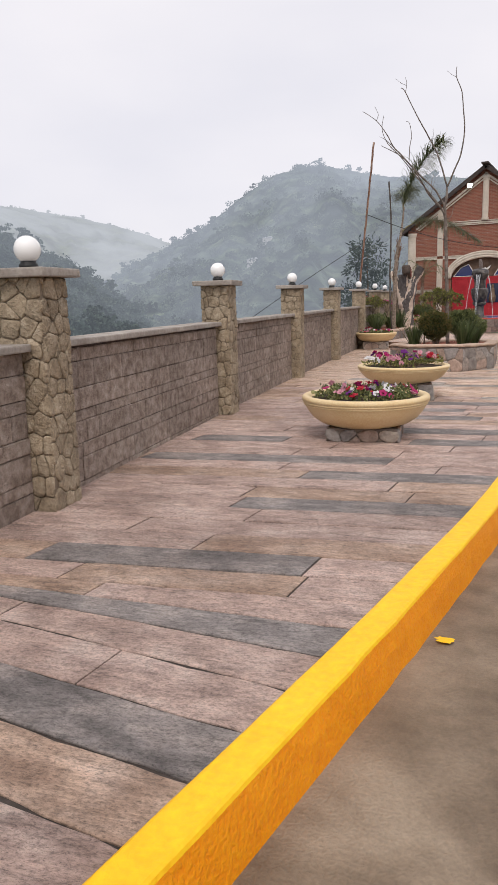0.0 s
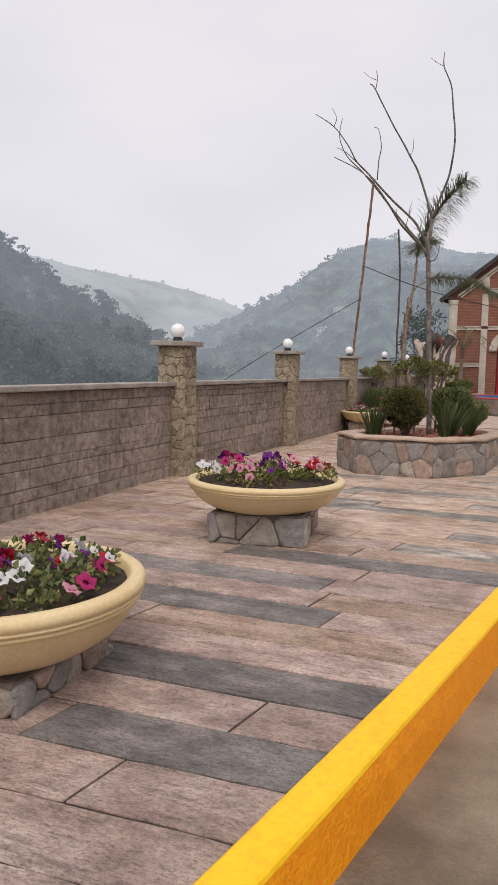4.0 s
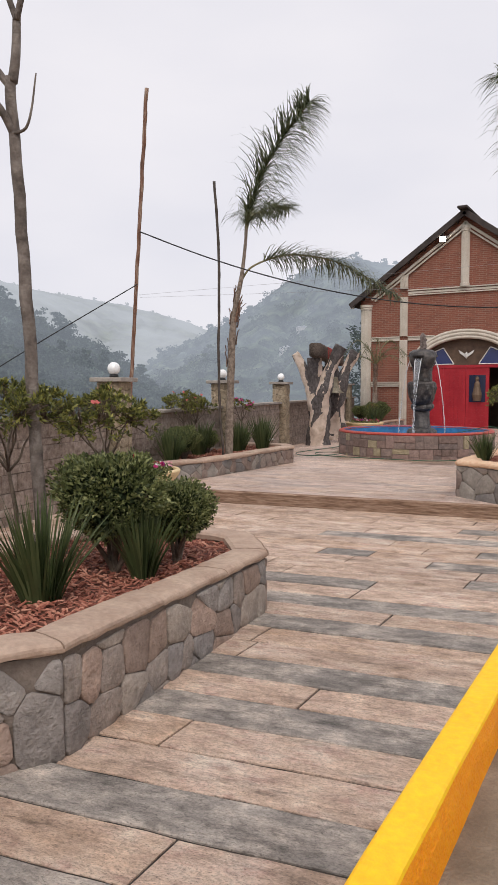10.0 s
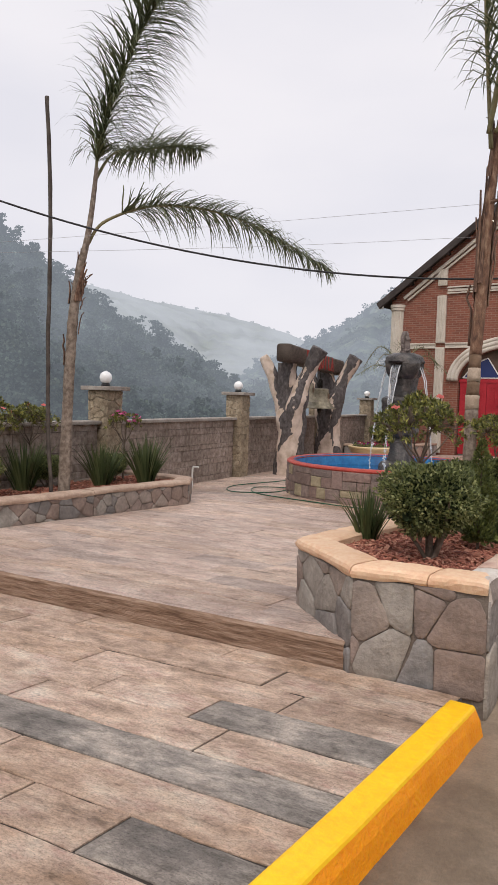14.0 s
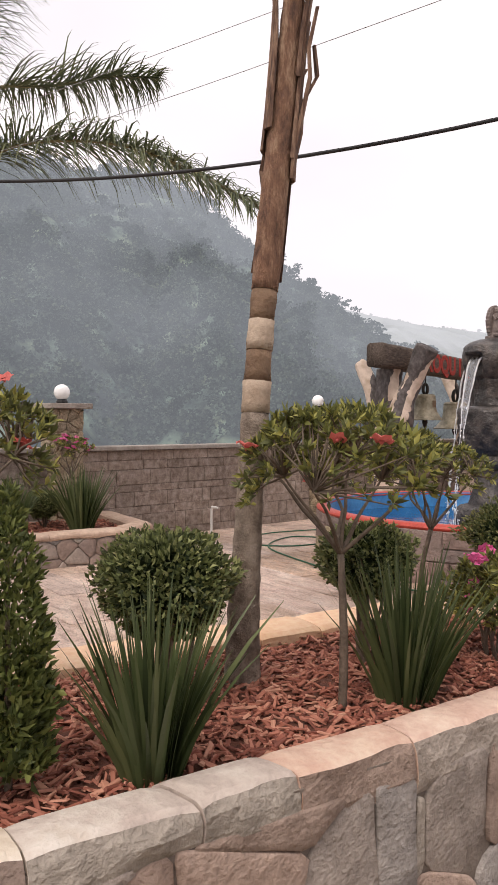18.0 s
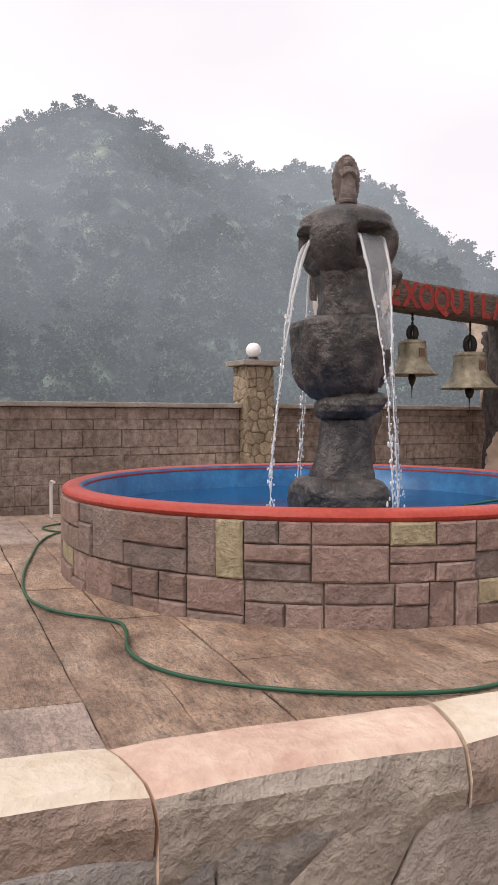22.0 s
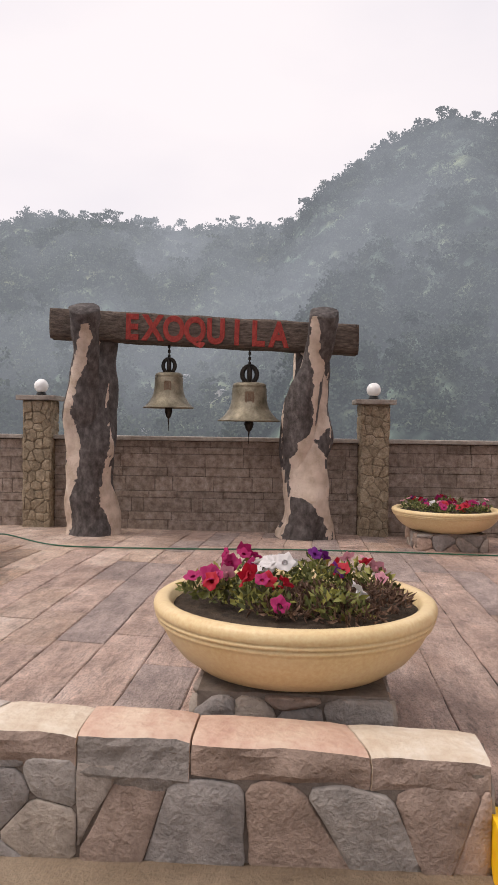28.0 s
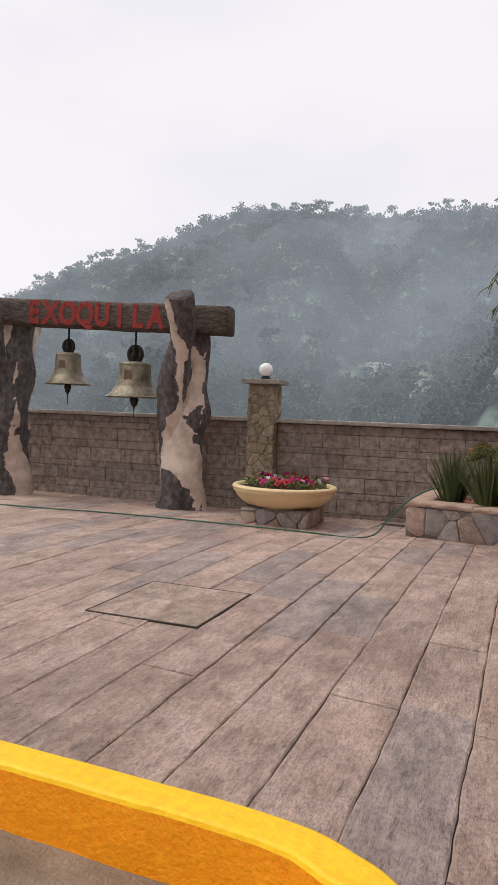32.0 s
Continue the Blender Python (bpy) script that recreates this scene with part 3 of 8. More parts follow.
def tube(bm, pts, radii, segs=8, wob=0.0, seed=0.0, cap=True):
    """A limb along points, with a radius at each."""
    pts = [Vector(p) for p in pts]
    if isinstance(radii, (int, float)):
        radii = [radii] * len(pts)
    rings, side = [], None
    for k, p in enumerate(pts):
        d = (pts[min(k + 1, len(pts) - 1)] - pts[max(k - 1, 0)]).normalized()
        if side is None:
            side = d.cross(Vector((0.31, 0.2, 0.93) if abs(d.z) < 0.9 else (1, 0, 0))).normalized()
        side = (side - d * side.dot(d)).normalized()
        up = d.cross(side)
        ring = []
        for i in range(segs):
            a = 2 * math.pi * i / segs
            r = radii[k] * (1 + (wob * noise.noise((p.x * 4 + math.cos(a) + seed, p.y * 4 + math.sin(a), p.z * 2.2)) if wob else 0))
            ring.append(bm.verts.new(p + side * (r * math.cos(a)) + up * (r * math.sin(a))))
        rings.append(ring)
    for a, b in zip(rings, rings[1:]):
        for i in range(segs):
            j = (i + 1) % segs
            bm.faces.new((a[i], a[j], b[j], b[i]))
    if cap:
        bm.faces.new(rings[0])
        bm.faces.new(rings[-1])
    return bm


def glide(pts, steps=6):
    """Points on a smooth line through pts."""
    P = [Vector(p) for p in pts]
    out = []
    for i in range(len(P) - 1):
        a, b, c, d = P[max(i - 1, 0)], P[i], P[i + 1], P[min(i + 2, len(P) - 1)]
        for k in range(steps):
            t = k / steps
            out.append(0.5 * (2 * b + (c - a) * t + (2 * a - 5 * b + 4 * c - d) * t * t + (3 * b - 3 * c + d - a) * t ** 3))
    out.append(P[-1])
    return out


def between(v, a, b):
    """0 below a, 1 above b, eased between."""
    t = min(1.0, max(0.0, (v - a) / (b - a)))
    return t * t * (3 - 2 * t)


def along(line, y):
    """x on a line of (x, y) knots, at y."""
    for (x0, y0), (x1, y1) in zip(line, line[1:]):
        if y <= y1 or (x1, y1) == line[-1]:
            return x0 + (x1 - x0) * (y - y0) / (y1 - y0)


def cells(w, h, size, seed, squash=1.0):
    """Irregular stones that fill a w x h panel: polygons in panel coordinates, large ones beside small ones."""
    rng = random.Random(seed)
    nx, ny = max(1, round(w / size)), max(1, round(h / (size * squash)))
    pts = []
    for j in range(-1, ny + 1):
        for i in range(-1, nx + 1):
            off = 0.5 * (j % 2)
            pts.append(((i + 0.5 + off * 0.8 + rng.uniform(-0.42, 0.42)) * w / nx, (j + 0.5 + rng.uniform(-0.36, 0.36)) * h / ny, rng.uniform(0.0, 0.16) * size * size * (1 + (rng.random() < 0.3))))
    out = []
    for i, p in enumerate(pts):
        if not (-0.4 * size < p[0] < w + 0.4 * size and -0.4 * size < p[1] < h + 0.4 * size):
            continue
        poly = [(0, 0), (w, 0), (w, h), (0, h)]
        for j, q in enumerate(pts):
            if i == j or abs(p[0] - q[0]) > 3 * size or abs(p[1] - q[1]) > 3 * size:
                continue
            dx, dy = q[0] - p[0], q[1] - p[1]
            push = (p[2] - q[2]) / 2
            mx, my = (p[0] + q[0]) / 2, (p[1] + q[1]) / 2
            inside = [(mx - x) * dx + (my - y) * dy + push for x, y in poly]
            nextp = []
            for k in range(len(poly)):
                a, b, ia, ib = poly[k], poly[(k + 1) % len(poly)], inside[k], inside[(k + 1) % len(poly)]
                if ia >= 0:
                    nextp.append(a)
                if ia * ib < 0:
                    t = ia / (ia - ib)
                    nextp.append((a[0] + (b[0] - a[0]) * t, a[1] + (b[1] - a[1]) * t))
            poly = nextp
            if len(poly) < 3:
                break
        if len(poly) >= 3:
            ar = abs(sum(poly[k][0] * poly[(k + 1) % len(poly)][1] - poly[(k + 1) % len(poly)][0] * poly[k][1] for k in range(len(poly)))) / 2
            if ar > 0.06 * size * size:
                out.append(poly)
    return out


def shrink(poly, d):
    cx, cy = sum(p[0] for p in poly) / len(poly), sum(p[1] for p in poly) / len(poly)
    out = []
    for x, y in poly:
        r = math.hypot(x - cx, y - cy) or 1.0
        k = max(0.2, (r - d) / r)
        out.append((cx + (x - cx) * k, cy + (y - cy) * k))
    return out


def rounded(poly, size, seed):
    """A worn outline: long edges bent by noise, corners cut."""
    bent = []
    for k in range(len(poly)):
        a, b = poly[k], poly[(k + 1) % len(poly)]
        L = math.hypot(b[0] - a[0], b[1] - a[1])
        if L < 0.02:
            continue
        bent.append(a)
        m = 1 + (L > 0.45 * size) + (L > 0.9 * size)
        for i in range(1, m):
            t = i / m
            x, y = a[0] + (b[0] - a[0]) * t, a[1] + (b[1] - a[1]) * t
            q = 0.05 * min(L, 0.3) * noise.noise((x * 9 + seed, y * 9, 3.3))
            bent.append((x - (b[1] - a[1]) / L * q, y + (b[0] - a[0]) / L * q))
    if len(bent) < 3:
        bent = poly
    out = []
    for k in range(len(bent)):
        a, b = bent[k], bent[(k + 1) % len(bent)]
        out.append((a[0] * 0.77 + b[0] * 0.23, a[1] * 0.77 + b[1] * 0.23))
        out.append((a[0] * 0.23 + b[0] * 0.77, a[1] * 0.23 + b[1] * 0.77))
    return out


def stone_face(name, polys, where, depth, gap, mat, parent, seed=0, lip=0.012, size=0.25):
    """One object a stone: a rough low dome. where(u, v) gives the place on the face and its outward normal."""
    rng = random.Random(seed)
    for poly in polys:
        base = rounded(shrink(poly, gap), size, seed)
        k, d = len(base), depth * rng.uniform(0.7, 1.25)
        cx, cy = sum(p[0] for p in base) / k, sum(p[1] for p in base) / k
        tx, ty = rng.uniform(-0.06, 0.06), rng.uniform(-0.06, 0.06)
        vs = []
        for f, h, rough in ((1.0, 0.0, 0.0), (1.0, 0.74, 0.08), (0.9, 0.97, 0.14), (0.5, 1.0, 0.3)):
            cut = shrink(base, lip) if f == 0.9 else base
            for x, y in cut:
                u, v = (x, y) if f == 0.9 else (cx + (x - cx) * f, cy + (y - cy) * f)
                p, nrm = where(u, v)
                hh = d * (h + rough * noise.noise((u * 17 + seed, v * 17, f)) * 1.6) + (tx * (u - cx) + ty * (v - cy)) * (h > 0.7)
                vs.append(Vector(p) + Vector(nrm) * hh)
        p, nrm = where(cx, cy)
        vs.append(Vector(p) + Vector(nrm) * d * rng.uniform(0.9, 1.2))
        fs = []
        for i in range(k):
            j = (i + 1) % k
            fs += [(i, j, k + j, k + i), (k + i, k + j, 2 * k + j, 2 * k + i), (2 * k + i, 2 * k + j, 3 * k + j, 3 * k + i), (3 * k + i, 3 * k + j, 4 * k)]
        put_mesh(name, vs, fs, mat, parent, True)


def leaf_mesh(name, places, ways, size, mat, parent, width=0.5, seed=0, label="", fold=0.18):
    """Many small folded leaves in one mesh: places and outward ways are arrays."""
    rng = np.random.default_rng(seed)
    P, W = np.asarray(places, float), np.asarray(ways, float)
    k = len(P)
    s = size * rng.uniform(0.65, 1.35, (k, 1))
    tip = W + rng.normal(size=(k, 3)) * 0.55
    tip /= np.linalg.norm(tip, axis=1, keepdims=True) + 1e-9
    side = np.cross(tip, rng.normal(size=(k, 3)))
    side /= np.linalg.norm(side, axis=1, keepdims=True) + 1e-9
    up = np.cross(side, tip)
    a, c = P, P + tip * s
    mid = P + tip * s * 0.45
    b, d = mid + side * s * width * 0.5 + up * s * fold, mid - side * s * width * 0.5 + up * s * fold
    v = np.stack([a, b, c, d], axis=1).reshape(-1, 3)
    i = np.arange(k)[:, None] * 4
    f = np.concatenate([i + np.array([[0, 1, 2]]), i + np.array([[0, 2, 3]])], axis=1).reshape(-1, 3)
    me = bpy.data.meshes.new(name)
    me.vertices.add(len(v))
    me.vertices.foreach_set("co", v.astype(np.float32).ravel())
    me.loops.add(len(f) * 3)
    me.loops.foreach_set("vertex_index", f.astype(np.int32).ravel())
    me.polygons.add(len(f))
    me.polygons.foreach_set("loop_start", np.arange(0, len(f) * 3, 3, dtype=np.int32))
    me.update(calc_edges=True)
    me.materials.append(mat)
    ob = new(name, me)
    ob.parent = parent
    if label:
        ob["label"] = label
    return ob

# ---- the plan ----
KERB = [(-1.95, -9.0), (-1.40, -3.0), (-1.10, 0.0), (-0.92, 2.0), (-0.76, 4.5), (-0.69, 9.0), (-0.71, 12.0), (-0.785, 15.3), (-0.795, 19.5), (-0.90, 23.08)]
WALL_LINE = [(-2.28, -7.3), (-3.20, -2.4), (-4.13, 2.50), (-5.11, 7.40), (-6.03, 12.31), (-6.93, 17.22), (-7.76, 22.17), (-8.66, 27.07),
             (-9.64, 31.97), (-10.47, 36.82), (-11.48, 41.73), (-11.96, 43.99)]
LOW_WALL = [(-0.77, 23.3), (-0.88, 24.3), (-0.95, 26.0), (-1.03, 27.0), (-1.13, 28.0), (-1.39, 30.6), (-1.61, 32.4), (-1.954, 34.545), (-2.15, 36.035), (-2.36, 37.584)]
KERB_END = [(-2.42, 37.58), (-2.5, 38.3), (-2.55, 38.7), (-2.62, 39.2), (-2.68, 39.7), (-2.72, 40.2), (-2.755, 40.65), (-2.75, 40.92), (-2.70, 41.09), (-2.61, 41.27), (-2.3, 41.6), (-1.8, 41.95), (-1.0, 42.3), (0.9, 42.7), (5.4, 43.2)]
FOUNTAIN = (-5.33, 31.25)
STACK = (-5.20, 31.35)


def step_y(x):
    return 23.10 + 0.13 * (x + 1.58)


def low_z(x, y):
    return 0.235 - 0.07 * between(y, 9.0, 22.5)


def high_z(x, y):
    return 0.36 - 0.06 * between(y, 23.0, 30.0) - 0.12 * (max(0.0, min(4.5, -6.0 - x)) / 4.0) ** 2


def cope_z(y):
    return 0.92 - 0.0285 * (y - 23.3) + 0.03 * between(y, 25.0, 28.5) * (1.0 - between(y, 32.5, 36.0))


# ---- ground, road, valley and hills ----
def ground():
    vs, fs = [], []
    radii = [0, 6, 12, 18, 26, 36, 50, 70, 100, 150, 230, 400, 800, 1600, 3000]
    segs = 72
    for r in radii:
        for i in range(segs):
            a = 2 * math.pi * i / segs
            x, y = -2 + r * math.sin(a), 22 + r * math.cos(a)
            edge = along(WALL_LINE, min(44.0, max(-7.0, y))) - 2.5
            drop = 26.0 * between(edge - x, 0.0, 45.0)
            z = -0.35 - drop - (4.0 * between(r, 60, 200) if x > edge else 0.0)
            vs.append((x, y, z))
    for k in range(len(radii) - 1):
        for i in range(segs):
            j = (i + 1) % segs
            fs.append((k * segs + i, k * segs + j, (k + 1) * segs + j, (k + 1) * segs + i))
    tagged(put_mesh("ground", vs, fs, M_earth, smooth=True), "sloping valley ground below and around the square", "ground", kind="structure")


ground()
bm = bmesh.new()
grid = []
for j in range(60):
    y = -14 + j * 1.05
    w = along(KERB, max(-9, y)) + 0.05 if y < 23 else (along(LOW_WALL, min(y, 37.5)) + 0.05 if y < 37.58 else along(KERB_END, min(y, 43.0)) + 0.05)
    grid.append([bm.verts.new((w - 0.12 + (12.5 - w) * k / 14, y, 0.085 * between(y, 33.0, 37.5) + 0.015 * noise.noise((k * 0.6, y * 0.3, 0)))) for k in range(15)])
for a, b in zip(grid, grid[1:]):
    for k in range(14):
        bm.faces.new((a[k], a[k + 1], b[k + 1], b[k]))
road = part("road", bm, M_road, None, smooth=True)
tagged(road, "worn brown concrete road beside the raised square", "road", kind="structure")

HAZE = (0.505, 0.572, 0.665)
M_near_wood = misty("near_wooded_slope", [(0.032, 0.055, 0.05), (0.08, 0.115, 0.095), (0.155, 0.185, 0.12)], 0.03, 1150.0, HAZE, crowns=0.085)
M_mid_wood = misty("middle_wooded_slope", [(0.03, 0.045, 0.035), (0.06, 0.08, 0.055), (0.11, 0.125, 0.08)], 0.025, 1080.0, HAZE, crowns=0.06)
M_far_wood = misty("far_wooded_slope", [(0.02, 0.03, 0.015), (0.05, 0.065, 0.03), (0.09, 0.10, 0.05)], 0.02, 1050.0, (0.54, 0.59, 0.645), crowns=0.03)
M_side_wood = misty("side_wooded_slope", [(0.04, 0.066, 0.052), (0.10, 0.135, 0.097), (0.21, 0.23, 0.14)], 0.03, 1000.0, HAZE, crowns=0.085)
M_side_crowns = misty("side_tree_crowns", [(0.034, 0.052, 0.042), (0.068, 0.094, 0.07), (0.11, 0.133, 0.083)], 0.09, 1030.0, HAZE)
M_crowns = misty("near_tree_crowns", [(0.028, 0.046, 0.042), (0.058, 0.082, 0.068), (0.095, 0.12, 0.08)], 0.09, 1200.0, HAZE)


def skyline(bumps, az):
    return sum(h * math.exp(-((az - c) / w) ** 2) for c, w, h in bumps) - 5.0


def hill(name, label, bumps, az0, az1, far, foot, seat, mat, rough, step, seed, rows=90):
    """A wooded ridge: its skyline is a sum of rounded summits (bearing, breadth, height in degrees)."""
    n_az = int((az1 - az0) / step) + 1
    vs, fs = [], []

    def place(az, s):
        a = radians(az)
        el = skyline(bumps, az)
        dist = far * (1 + 0.12 * noise.noise((az * 0.09, seed, 0.3)))
        top = 1.8 + dist * math.tan(radians(el))
        if s <= 1.0:
            d = foot + (dist - foot) * s
            z = -26.0 + (top + 26.0) * (0.3 * s + 0.7 * s ** 1.25)
        else:
            d = dist + (s - 1.0) * dist * 0.8
            z = top - (s - 1.0) * (top + 30.0)
        x, y = seat[0] - d * math.sin(a), seat[1] + d * math.cos(a)
        lift = rough * (noise.noise((x / (rough * 3.4), y / (rough * 3.4), z / (rough * 3.4))) + 0.6 * noise.noise((x / rough, y / rough, z / rough)))
        fold = noise.noise((az * 0.13 + 0.8 * s, s * 1.1, seed + 7.0)) + 0.5 * noise.noise((az * 0.37, s * 2.6, seed + 2.0))
        gully = 0.06 * far * fold * math.sin(math.pi * min(1.0, s)) * between(el, 2.0, 13.0)
        return Vector((x, y, z + (lift * (0.3 if s > 0.93 else 1.0)) + gully))

    for j in range(rows + 6):
        s = j / rows if j <= rows else 1.0 + (j - rows) * 0.1
        for i in range(n_az):
            vs.append(place(az0 + i * step, s))
    for j in range(rows + 5):
        for i in range(n_az - 1):
            a = j * n_az + i
            fs.append((a, a + 1, a + 1 + n_az, a + n_az))
    tagged(put_mesh(name, vs, fs, mat, smooth=True), label, "hill", kind="structure")
    return place


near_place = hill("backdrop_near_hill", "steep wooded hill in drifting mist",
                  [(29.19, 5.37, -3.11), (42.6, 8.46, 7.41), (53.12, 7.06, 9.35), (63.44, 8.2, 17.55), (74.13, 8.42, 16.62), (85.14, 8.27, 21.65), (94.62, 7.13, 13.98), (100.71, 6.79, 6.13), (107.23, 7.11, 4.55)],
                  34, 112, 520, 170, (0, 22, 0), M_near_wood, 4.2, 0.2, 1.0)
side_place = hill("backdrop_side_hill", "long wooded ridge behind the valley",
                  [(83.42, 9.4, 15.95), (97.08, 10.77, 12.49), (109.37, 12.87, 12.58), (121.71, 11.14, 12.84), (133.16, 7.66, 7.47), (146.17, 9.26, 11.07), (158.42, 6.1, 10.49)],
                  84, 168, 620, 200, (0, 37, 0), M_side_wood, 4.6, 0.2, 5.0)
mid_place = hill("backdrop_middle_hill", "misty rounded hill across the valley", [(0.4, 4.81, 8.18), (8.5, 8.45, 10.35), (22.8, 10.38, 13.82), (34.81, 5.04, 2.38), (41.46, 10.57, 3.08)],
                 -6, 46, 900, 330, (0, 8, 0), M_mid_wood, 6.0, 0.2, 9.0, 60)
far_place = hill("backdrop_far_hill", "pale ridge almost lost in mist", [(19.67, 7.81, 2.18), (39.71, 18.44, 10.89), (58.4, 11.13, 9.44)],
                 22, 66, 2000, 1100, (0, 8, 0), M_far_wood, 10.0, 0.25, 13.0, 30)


def woods(name, label, place, az0, az1, count, size, mat, seed, ridge=0, tall=1.0):
    """Tree crowns over a slope, thicker along its skyline with a few tall pines, all of one mesh."""
    rng = np.random.default_rng(seed)
    P, W = [], []
    for k in range(count + ridge):
        top = k >= count
        az = rng.uniform(az0, az1)
        s = rng.uniform(0.96, 1.0) if top else rng.uniform(0.15, 1.0)
        c = np.array(place(az, s))
        pine_like = top and rng.random() < 0.16 or not top and rng.random() < 0.05
        h = size * (rng.uniform(1.0, 1.7) * tall if pine_like else rng.uniform(0.4, 0.9) if top else rng.uniform(0.6, 1.15))
        c[2] -= 0.35 * size if top else 0.0
        lobes = rng.integers(5, 8) if pine_like else rng.integers(3, 5)
        for q in range(lobes):
            if pine_like:
                up = h * rng.uniform(0.55, 1.05)
                r = h * 0.16 * rng.uniform(0.6, 1.2)
                o = c + np.array((rng.normal() * h * 0.13, rng.normal() * h * 0.13, up))
                flat = 0.35
            else:
                r = h * rng.uniform(0.28, 0.5)
                o = c + np.array((rng.normal() * h * 0.3, rng.normal() * h * 0.3, h * rng.uniform(0.1, 0.45)))
                flat = 0.75
            m = 24
            d = rng.normal(size=(m, 3)) * np.array((1, 1, flat))
            d /= np.linalg.norm(d, axis=1, keepdims=True)
            P.append(o + d * np.array((1, 1, flat)) * r * rng.uniform(0.5, 1.0, (m, 1)))
            W.append(d)
        if pine_like:
            m = 9
            zz = np.linspace(0, h * 0.9, m)[:, None] * np.array((0, 0, 1.0))
            P.append(c + zz)
            W.append(np.tile((0.02, 0.02, 1.0), (m, 1)))
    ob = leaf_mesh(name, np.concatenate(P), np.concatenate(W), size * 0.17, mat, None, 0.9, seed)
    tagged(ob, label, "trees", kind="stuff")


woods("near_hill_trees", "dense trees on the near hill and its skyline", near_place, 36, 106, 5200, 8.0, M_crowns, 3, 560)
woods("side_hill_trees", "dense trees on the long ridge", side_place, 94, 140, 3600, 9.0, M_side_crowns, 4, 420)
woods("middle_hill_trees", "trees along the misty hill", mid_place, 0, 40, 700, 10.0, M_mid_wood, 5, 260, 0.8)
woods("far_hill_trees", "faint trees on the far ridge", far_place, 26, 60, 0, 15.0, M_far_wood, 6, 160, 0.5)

# unseen blank fronts, added to close the road's far side and block sky light
vs, fs = [], []
for k, (y0, y1, h) in enumerate(((-16, -6, 3.2), (-6, 5, 3.8), (5, 14, 3.0), (14, 25, 4.0), (25, 36, 3.2), (36, 47, 3.6))):
    o = len(vs)
    vs += [(12.4, y0 + 0.05, -0.4), (12.4, y1, -0.4), (12.4, y1, h), (12.4, y0 + 0.05, h), (14, y0 + 0.05, -0.4), (14, y1, -0.4), (14, y1, h), (14, y0 + 0.05, h)]
    fs += [(o, o + 1, o + 2, o + 3), (o + 3, o + 2, o + 6, o + 7), (o, o + 3, o + 7, o + 4), (o + 1, o + 5, o + 6, o + 2)]
tagged(put_mesh("wall_across_road", vs, fs, M_plaster), "unseen plain fronts added across the road to block sky light", "wall", kind="structure")


def hillside_house(place, az, s, w, d, h, roof_h, wall_mat, turn):
    """A small house far off on a slope."""
    c = place(az, s)
    th = thing("hillside_house", "small pale house far off on the wooded slope", "house", "houses on the slopes", pose(c.x, c.y, c.z, 0, 0, turn))
    bm = bmesh.new()
    box(bm, (0, 0, h / 2 - 1.5), (w, d, h + 3))
    part("wall", bm, wall_mat, th)
    bm = bmesh.new()
    e = [bm.verts.new(v) for v in ((-w / 2 - 0.4, -d / 2 - 0.4, h), (w / 2 + 0.4, -d / 2 - 0.4, h), (w / 2 + 0.4, d / 2 + 0.4, h), (-w / 2 - 0.4, d / 2 + 0.4, h), (-w / 2 - 0.4, 0, h + roof_h), (w / 2 + 0.4, 0, h + roof_h))]
    for f in ((0, 1, 5, 4), (2, 3, 4, 5), (0, 4, 3), (1, 2, 5), (0, 3, 2, 1)):
        bm.faces.new([e[q] for q in f])
    part("roof", bm, M_far_roof, th, "pale metal roof")


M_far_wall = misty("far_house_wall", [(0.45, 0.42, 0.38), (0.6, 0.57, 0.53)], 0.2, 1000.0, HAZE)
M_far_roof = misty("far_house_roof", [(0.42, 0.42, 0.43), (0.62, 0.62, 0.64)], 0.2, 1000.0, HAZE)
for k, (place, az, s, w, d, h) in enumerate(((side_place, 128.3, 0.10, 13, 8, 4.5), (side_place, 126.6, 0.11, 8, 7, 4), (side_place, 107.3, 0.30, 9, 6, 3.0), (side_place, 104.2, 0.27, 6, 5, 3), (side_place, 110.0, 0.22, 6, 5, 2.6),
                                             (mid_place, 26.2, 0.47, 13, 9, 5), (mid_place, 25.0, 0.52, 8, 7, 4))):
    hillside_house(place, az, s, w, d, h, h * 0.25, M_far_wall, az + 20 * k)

# ---- floors of the square: a dark joint bed under the stamped boards ----
def slab(name, label, west, east, y0, y1, zf, mat):
    vs, fs = [], []
    rows = int((y1 - y0) / 0.5) + 1
    for j in range(rows):
        y = y0 + (y1 - y0) * j / (rows - 1)
        a, b = west(y), east(y)
        for k in range(9):
            x = a + (b - a) * k / 8
            yy = min(y, step_y(x)) if zf is low_z else max(y, step_y(x) + 0.03) if y < 24 else y
            vs.append((x, yy, zf(x, yy) - 0.012))
    for j in range(rows - 1):
        for k in range(8):
            a = j * 9 + k
            fs.append((a, a + 1, a + 10, a + 9))
    return tagged(put_mesh(name, vs, fs, mat), label, "floor", kind="structure")


def wall_x(y):
    return along(WALL_LINE, y) + 0.02


def high_east(y):
    if y < 28.6:
        return -1.2 if y < 24 else along(LOW_WALL, y) - 0.2
    if y < 37.58:
        return along(LOW_WALL, y) - 0.16
    return min(5.3, along(KERB_END, min(y, 43.2)) + 0.015)


floor_low = slab("floor_lower", "lower square of stamped concrete boards in rose, ochre and slate", wall_x, lambda y: along(KERB, y) + 0.04, -8.5, 23.3, low_z, M_grout)
floor_high = slab("floor_upper", "upper square of stamped concrete boards in faded rose", wall_x, high_east, 22.3, 44.0, high_z, M_grout)

